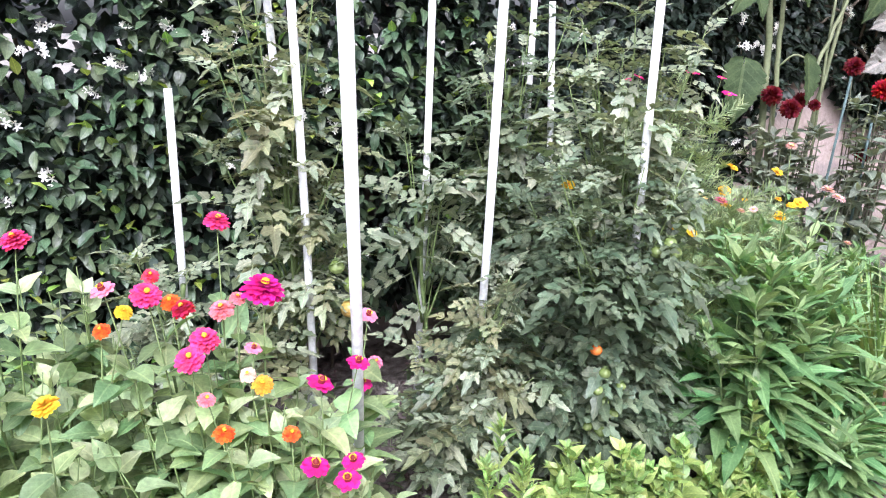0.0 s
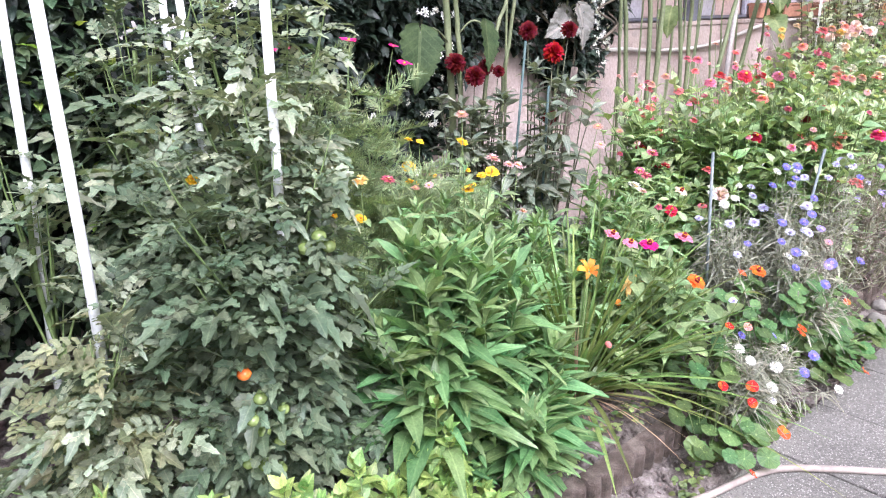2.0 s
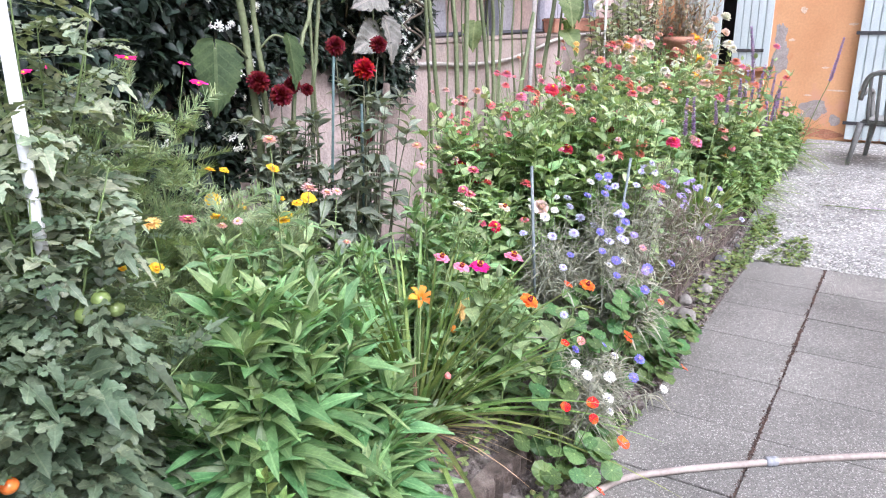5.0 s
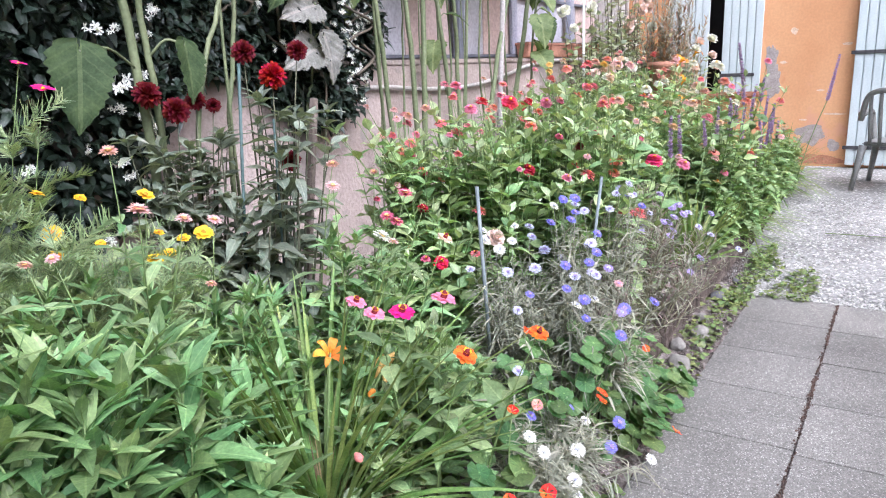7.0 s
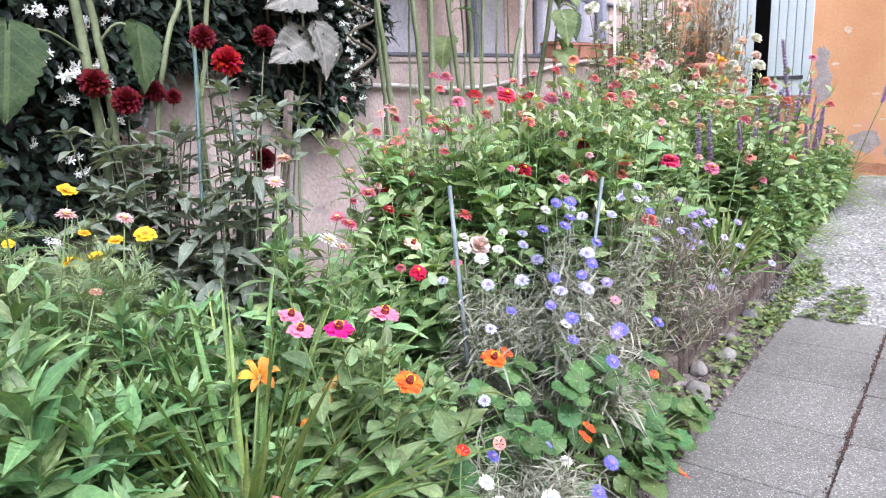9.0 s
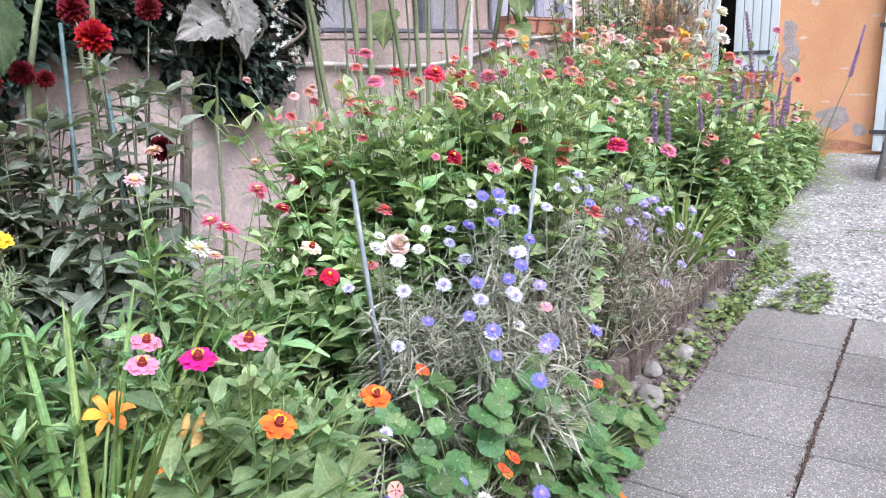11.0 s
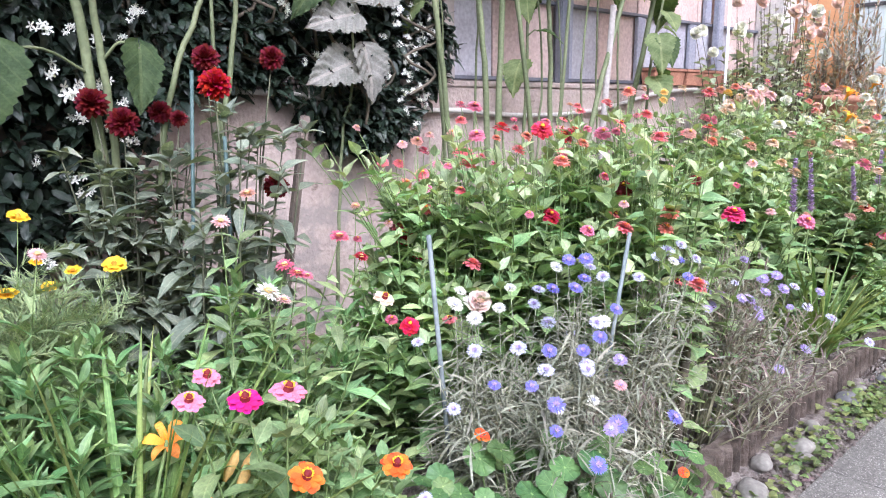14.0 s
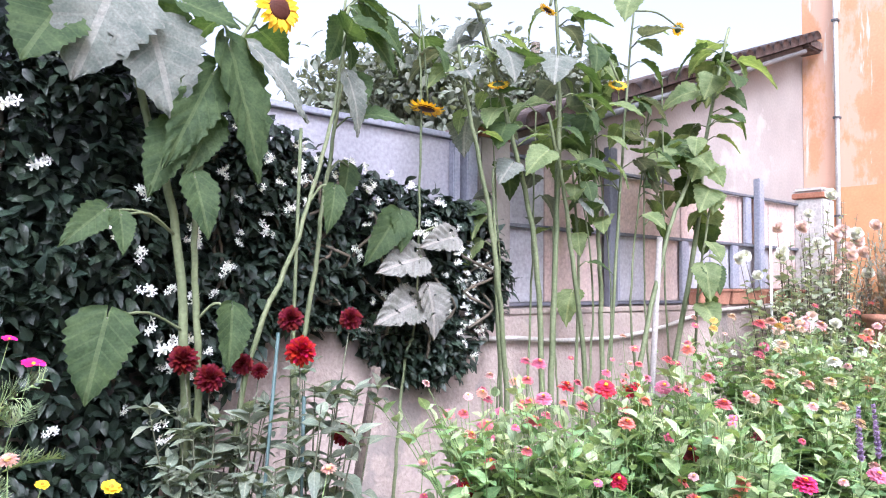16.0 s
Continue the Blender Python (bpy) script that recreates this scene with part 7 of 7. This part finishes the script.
herb("lavender_shrub", "feathery grey-green shrub in front of the house", "shrub", (9.35, 2.6, SOIL + 0.15), 0.2, tips_in(9.35, 2.55, 0.40, 0.35, 2.45, 70, 25, 0.4, 0.3), [], "thin", ["olive_leaf", "dry_leaf"], 303, 40, 0.25, (0.07, 0.12), 0.10, (10, 70), 0.2, per=2, thick=0.004, stem="stem_grey")
pot = thing("clay_pot", "terracotta flower pot on the stone pier", "pot", (8.95, 2.5, 0.90))
prof = [(0.0, 0.13), (0.02, 0.14), (0.5, 0.19), (0.52, 0.22), (0.58, 0.22), (0.585, 0.19), (0.54, 0.185)]
Mesh().tube([(0, 0, z * 0.8) for z, _ in prof], [q * 0.85 for _, q in prof], 24).link("pot", M["terracotta"], pot)
stand = thing("stone_pier", "low rough pinkish stone pier at the end of the bed", "stone block", (8.95, 2.5, 0.15))
part("block", box_bm((-0.22, -0.2, 0), (0.25, 0.2, 0.748), 0.02), M["render_pink"], stand)

# ---------------------------------------------------------------- growth that hangs over the edging, and the far end of the bed
ov = dict(group="zinnias", leaf="ovate", length=(0.06, 0.11), ratio=0.26, nodes=9, droop=0.4, elev=(-15, 40))
for k, (x, y, z, n) in enumerate(((6.50, 1.44, 0.60, 30), (6.85, 1.38, 0.70, 46), (7.45, 1.36, 0.80, 50), (8.05, 1.36, 0.82, 50), (8.60, 1.34, 0.84, 50))):
    fl = Z([(x + 0.12 * math.sin(5 * k + q), y - 0.05 + 0.05 * math.cos(3 * k + q), z * (0.95 + 0.12 * math.sin(7 * q + k)), c, 0.055) for q, c in enumerate((("peach_single", "pink"), ("coral", "peach_single"), ("salmon", "coral"), ("peach", "pinkw"), ("coral", "fade"))[k])])
    herb("zinnia_plant", "zinnia leaning over the edging with a few pale flowers", "zinnia", (x, y, SOIL + 0.8 * rise(x)), 0.14, tips_in(x, y - 0.03, 0.36, 0.16, z, n, 600 + k, 0.45, 0.45), fl, mats=["zinnia_leaf_dark", "zinnia_leaf"], seed=620 + k, **ov)
straps("grass_clump", "drooping thin grass overhanging the edging", "grass", (6.6, 1.36, SOIL + 0.04), 120, 0.42, 86, 36, half=0.005)
straps("grass_clump", "drooping thin grass overhanging the edging", "grass", (7.0, 1.34, SOIL + 0.06), 120, 0.45, 88, 37, half=0.005)
straps("grass_clump", "drooping thin grass overhanging the edging", "grass", (8.75, 1.34, SOIL + 0.16), 140, 0.55, 84, 38, half=0.005)
vs = dict(leaf="ovate", length=(0.05, 0.09), ratio=0.33, nodes=12, droop=0.3, elev=(-15, 45), per=2, thick=0.004, stem="stem", low=0.25)
herb("variegated_shrub", "pale cream and green variegated bush near the house", "shrub", (8.1, 2.2, SOIL + 0.1), 0.25, tips_in(8.0, 2.2, 0.55, 0.25, 1.32, 90, 31, 0.4, 0.2), Z([(7.6, 2.05, 1.36, "pinkw", 0.08), (8.0, 2.0, 1.34, "white", 0.08), (8.3, 2.05, 1.30, "peach", 0.07), (7.8, 2.1, 1.40, "fade", 0.06), (7.5, 2.2, 1.42, "coral", 0.05)]), mats=["variegated_leaf", "zinnia_leaf"], seed=640, **vs)
herb("variegated_shrub", "pale cream and green variegated bush before the stone pier", "shrub", (8.7, 2.3, SOIL + 0.12), 0.2, tips_in(8.7, 2.25, 0.42, 0.25, 1.45, 80, 32, 0.45, 0.2), R([(8.45, 2.1, 1.46, "white", 0.10), (8.9, 2.05, 1.40, "pinkw", 0.10), (8.6, 2.1, 1.52, "pinkw", 0.11), (9.05, 2.1, 1.55, "white", 0.13)]), mats=["rose_leaf", "variegated_leaf"], seed=641, **vs)
dh = S([(6.9 + 0.21 * q, 2.55 + 0.12 * math.sin(4 * q), 1.36 + 0.10 * math.sin(2.7 * q), ("fade", "pinkw", "coral", "rose")[q % 4], 0.05 + 0.012 * (q % 3)) for q in range(11)])
herb("strawflower_plant", "tall strawflowers with drying pink heads by the wall", "strawflower", (7.8, 2.6, SOIL + 0.1), 0.3, tips_in(7.8, 2.58, 1.1, 0.2, 1.12, 36, 33, 0.4, 0.2), dh, mats=["straw_leaf", "zinnia_leaf"], seed=642, group="strawflowers", **sl)
tz = S([(4.9 + 0.17 * q, 2.50 + 0.22 * math.sin(5 * q), 1.24 + 0.11 * math.sin(3.3 * q), ("rose", "pinkw", "coral", "pink", "fade")[q % 5], 0.035 + 0.012 * (q % 3)) for q in range(12)])
herb("strawflower_plant", "tall strawflowers with small pink heads in front of the wall", "strawflower", (5.6, 2.5, SOIL), 0.3, tips_in(5.7, 2.45, 0.8, 0.25, 0.98, 50, 34, 0.4, 0.2), tz, mats=["straw_leaf", "zinnia_leaf"], seed=643, group="strawflowers", **sl)

# ---------------------------------------------------------------- trees beyond the wall
def tree(x, y, height, crown, seed):
    t = thing("tree", "broad-leaved tree beyond the neighbouring roof", "tree", (x, y, 0), "trees beyond the wall")
    r, rs = random.Random(seed), np.random.RandomState(seed)
    w = Mesh().tube(swing([(0, 0, -0.05), (0.1, 0, height * 0.3), (0, 0.1, height * 0.6), (0.1, 0, height * 0.9)], 5), [0.22 - 0.0085 * k for k in range(16)], 9)
    cl_ = []
    for k in range(26):
        a, e = r.uniform(0, 6.283), r.uniform(-0.1, 1.1)
        q = Vector((math.cos(a) * crown * math.cos(e) * r.uniform(0.5, 1), math.sin(a) * crown * math.cos(e) * r.uniform(0.5, 1), height * 0.62 + crown * 0.9 * math.sin(e)))
        w.tube(swing([(0, 0, height * r.uniform(0.3, 0.7)), q * 0.5 + Vector((0, 0, height * 0.3)), q], 3), [0.06, 0.055, 0.05, 0.04, 0.03, 0.02, 0.012], 5)
        cl_.append(q)
    w.link("trunk", M["bark"], t)
    P_ = np.concatenate([np.array(q) + rs.normal(0, crown * 0.16, (330, 3)) for q in cl_])
    blades("crown", "ovate", P_, rs.normal(0, 1, P_.shape) + (0, 0, -0.3), rs.uniform(0.10, 0.2, len(P_)), rs.uniform(0.03, 0.06, len(P_)), M["tree_leaf"], t, seed=seed, roll=0.6)


tree(9.2, 9.5, 5.5, 1.9, 401)
tree(12.6, 10.0, 7.2, 1.8, 402)
tree(3.0, 8.0, 4.6, 1.6, 403)

# ---------------------------------------------------------------- low weeds and litter
def carpet(name, label, category, n, area, size, mat, shape, seed, height=0.03, ratio=0.35, elev=0.6, bare=-0.08):
    rs = np.random.RandomState(seed)
    x0, x1, y0, y1 = area
    x, y = rs.uniform(x0, x1, n), rs.uniform(y0, y1, n)
    keep = np.array([noise.noise(Vector((a * 2.2, b * 5, seed))) for a, b in zip(x, y)]) > bare
    x, y = x[keep], y[keep]
    on_bed = y > 1.30
    z = np.array([rise(a) for a in x]) + np.where(on_bed, SOIL, 0.0) + rs.uniform(0.0, height, len(x))
    a = rs.uniform(0, 6.283, len(x))
    D_ = np.stack([np.cos(a), np.sin(a), rs.uniform(-0.1, elev, len(x))], 1)
    L_ = rs.uniform(0.5, 1.1, len(x)) * size
    ob = blades(name, shape, np.stack([x, y, z], 1), D_, L_, L_ * ratio, mat, None, seed=seed, roll=0.3)
    return tagged(ob, label, category, kind="stuff")


carpet("weeds", "low clover-like weeds between the stones and the edging", "weeds", 3600, (2.05, 6.9, 1.07, 1.275), 0.032, M["weed_leaf"], "ovate", 501, 0.045, 0.45, bare=0.10)
carpet("weeds", "strawberry-like weeds among the river stones", "weeds", 520, (3.9, 5.9, 1.085, 1.275), 0.036, M["weed_leaf"], "ovate", 508, 0.06, 0.48, bare=-0.1)
carpet("weeds", "small weeds along the top of the edging", "weeds", 520, (2.0, 5.0, 1.36, 1.46), 0.03, M["weed_leaf"], "ovate", 506, 0.05, 0.42)
carpet("weeds", "weeds spreading over the gravel beside the slabs", "weeds", 900, (5.85, 6.6, 0.70, 1.2), 0.034, M["weed_leaf"], "ovate", 502, 0.03, 0.42)
carpet("dry_litter", "brown fallen leaves and stalks on the soil", "leaf litter", 2600, (-0.4, 3.6, 1.42, 3.1), 0.042, M["dead_leaf"], "ovate", 503, 0.03, 0.3, 0.2)
carpet("undergrowth", "small green plants under the flowers", "undergrowth", 3600, (2.7, 8.8, 1.36, 2.9), 0.07, M["zinnia_leaf_dark"], "ovate", 504, 0.22, 0.3)
carpet("undergrowth", "small green plants under the tomatoes", "undergrowth", 900, (-0.4, 2.4, 1.45, 2.9), 0.06, M["zinnia_leaf_dark"], "ovate", 505, 0.10, 0.3)

# crumbs of earth and twigs on the bare soil
r5 = random.Random(77)
clods = Mesh()
crumb = bmesh.new()
bmesh.ops.create_icosphere(crumb, subdivisions=1, radius=1.0)
cv, cf = [v.co.copy() for v in crumb.verts], [tuple(v.index for v in f.verts) for f in crumb.faces]
crumb.free()
for k in range(5200):
    x, y = r5.uniform(0.3, 4.6), 1.345 + 0.9 * r5.random() ** 1.6
    s = r5.uniform(0.002, 0.009)
    m = pose(x, y, SOIL + bumpy(x, y, 0.035, 0.25) - 0.055 * max(0.0, 1 - (y - 1.335) / 0.14) + s * 0.3, r5.uniform(0, 360), r5.uniform(0, 360), 0) @ Matrix.Diagonal((s, s * r5.uniform(0.6, 1), s * 0.7, 1))
    clods.add([m @ v for v in cv], cf)
tagged(clods.link("soil_crumbs", M["soil"], smooth=False), "loose crumbs of dry earth on the bed", "soil", kind="stuff")
strip = Mesh()
for k in range(4200):
    x, y = r5.uniform(2.0, 6.6), 1.075 + 0.20 * r5.random()
    s = r5.uniform(0.003, 0.011)
    m = pose(x, y, rise(x) - 0.008 + 0.15 * (y - 1.08) + s * 0.3 + 0.012 * noise.noise(Vector((x * 6, y * 6, 1))), r5.uniform(0, 360), r5.uniform(0, 360), 0) @ Matrix.Diagonal((s, s * r5.uniform(0.6, 1), s * 0.7, 1))
    strip.add([m @ v for v in cv], cf)
tagged(strip.link("soil_crumbs", M["soil"], smooth=False), "loose earth and grit between the edging and the slabs", "soil", kind="stuff")
sheet("soil_strip", np.linspace(1.6, 6.0, 160), np.linspace(1.08, 1.30, 16), lambda x, y: rise(x) - 0.006 + 0.15 * (y - 1.08) + bumpy(x, y, 0.012, 0.08), M["soil"], "strip of bare earth between the edging and the slabs", "soil")
carpet("dry_litter", "dry grey leaf litter along the edging", "leaf litter", 600, (1.9, 6.5, 1.07, 1.24), 0.03, M["dead_leaf"], "lance", 507, 0.02, 0.2, 0.2)
twigs = Mesh()
for k in range(110):
    x, y, a, ln = r5.uniform(0.4, 3.3), r5.uniform(1.36, 1.78), r5.uniform(0, 6.28), r5.uniform(0.04, 0.16)
    z = SOIL + 0.05 + r5.uniform(0, 0.02)
    c = Vector((math.cos(a), math.sin(a), r5.uniform(-0.1, 0.25)))
    o = Vector((x, y, z))
    twigs.tube([o, o + c * ln * 0.5 + Vector((0, 0, 0.008)), o + c * ln], 0.0014, 4)
tagged(twigs.link("dry_twigs", M["stem_dark"]), "dry brown twigs and grass stalks on the soil", "twigs", kind="stuff")

# ---------------------------------------------------------------- pavement pieces
pave = thing("pavement", "exposed-aggregate concrete paving slabs with dirty joints", "pavement", (0, 0, 0), kind="structure")
bed = Mesh()
bed.add([(-2.0, -6.2, -0.012), (5.92, -6.2, -0.012), (5.92, 1.075, -0.012), (-2.0, 1.075, -0.012)], [(0, 1, 2, 3)])
bed.link("joint_bed", M["soil"], pave, "earth-filled joints")
S = 0.455
slab_me = None
for j in range(10):
    for i in range(17):
        x1, y1 = 5.93 - S * i - (0.03 if j == 1 else 0), 1.08 - 0.45 * j
        bm = box_bm((-S / 2 + 0.0022, -0.2215, -0.03), (S / 2 - 0.0022, 0.2215, 0.0), 0.002) if slab_me is None else None
        if bm:
            ob = part("slab", bm, M["slab"], pave)
            slab_me = ob.data
        else:
            ob = new("slab", slab_me)
            ob.parent = pave
        ob.matrix_basis = pose(x1 - S / 2, y1 - 0.225, rng.uniform(-0.002, 0.002), rng.uniform(-0.3, 0.3), rng.uniform(-0.3, 0.3), rng.uniform(-0.3, 0.3))

# dirt and crumbs caught in the long joints
dirt = Mesh()
for k in range(2600):
    x, row = r5.uniform(1.5, 5.9), r5.choice((1, 1, 1, 2))
    if noise.noise(Vector((x * 1.8, row, 2.2))) < r5.uniform(-0.5, 0.35):
        continue
    y = 1.08 - 0.45 * row + r5.gauss(0.002, 0.005)
    q = r5.uniform(0.002, 0.0055)
    m = pose(x, y, q * 0.2, r5.uniform(0, 360), r5.uniform(0, 360), 0) @ Matrix.Diagonal((q * 1.5, q, q * 0.6, 1))
    dirt.add([m @ v for v in cv], cf)
tagged(dirt.link("joint_dirt", M["joint_dirt"], smooth=False), "reddish brown dirt and moss in the paving joints", "dirt", kind="stuff")

# loose gravel stones on the gravel yard
chips = Mesh()
ico = bmesh.new()
bmesh.ops.create_icosphere(ico, subdivisions=1, radius=1.0)
ico_v = [v.co.copy() for v in ico.verts]
ico_f = [tuple(v.index for v in f.verts) for f in ico.faces]
ico.free()
for k in range(12000):
    x, y = 5.9 + 2.6 * rng.random() ** 1.5, rng.uniform(-0.8, 1.22)
    s = rng.uniform(0.004, 0.012)
    m = pose(x, y, rise(x) + 0.002, rng.uniform(-25, 25), rng.uniform(-25, 25), rng.uniform(0, 360)) @ Matrix.Diagonal((s, s * rng.uniform(0.6, 1), s * rng.uniform(0.3, 0.5), 1))
    chips.add([m @ v for v in ico_v], ico_f)
tagged(chips.link("gravel_stones", M["stone_chip"], smooth=False), "loose pale gravel stones on the yard", "gravel", kind="stuff")

# river stones between the edging and the slabs
smooth_ball = bmesh.new()
bmesh.ops.create_icosphere(smooth_ball, subdivisions=3, radius=1.0)
sv, sf = [v.co.copy() for v in smooth_ball.verts], [tuple(v.index for v in f.verts) for f in smooth_ball.faces]
smooth_ball.free()
for k, (x, y, s, dark) in enumerate(((5.675, 1.225, 0.056, True), (5.28, 1.225, 0.042, False), (5.09, 1.19, 0.050, False), (4.84, 1.235, 0.048, False), (4.63, 1.175, 0.062, False), (4.37, 1.195, 0.058, False), (4.45, 1.17, 0.050, True), (5.02, 1.15, 0.030, False), (5.85, 1.23, 0.03, False), (4.2, 1.18, 0.042, False), (6.05, 1.2, 0.03, True))):
    s *= 0.92
    m = Matrix.Diagonal((s * 1.25, s * 0.85, s * 0.62, 1))
    st = Mesh()
    st.add([(m @ v) * (1 + 0.26 * noise.noise(v * 1.1 + Vector((3.7 * k, 0, 0)))) for v in sv], sf)
    ob = st.link("river_stone", M["pebble_dark"] if dark else M["pebble"])
    ob.matrix_basis = pose(x, y, 0.15 * (y - 1.08) + s * 0.24, 0, 0, rng.uniform(-40, 40))
    tagged(ob, "smooth dark grey river stone beside the edging" if dark else "smooth pale river stone beside the edging", "stone", "river stones")

fallen = thing("fallen_flower_spike", "withered purple flower spike lying on the gravel", "flower", (7.3, 0.55, rise(7.3) + 0.012))
fm = Mesh()
for k in range(160):
    u, a = k / 160, k * 2.4
    w = 0.018 * (1 - 0.5 * u)
    at = Vector((0.04 * math.sin(3 * u), -0.30 * u, 0.006))
    d = Vector((math.cos(a), 0.3, abs(math.sin(a))))
    fm.add([at, at + d * w, at + d * w + Vector((0.006, 0, 0)), at + Vector((0.006, 0, 0))], [(0, 1, 2, 3)])
fm.link("flower_spike", petal_mat("spike"), fallen)
Mesh().tube([(0, 0.28, 0.004), (0.02, 0.1, 0.004), (0, 0, 0.006), (0.04, -0.28, 0.006)], 0.003, 5).link("stalk", M["stem"], fallen)
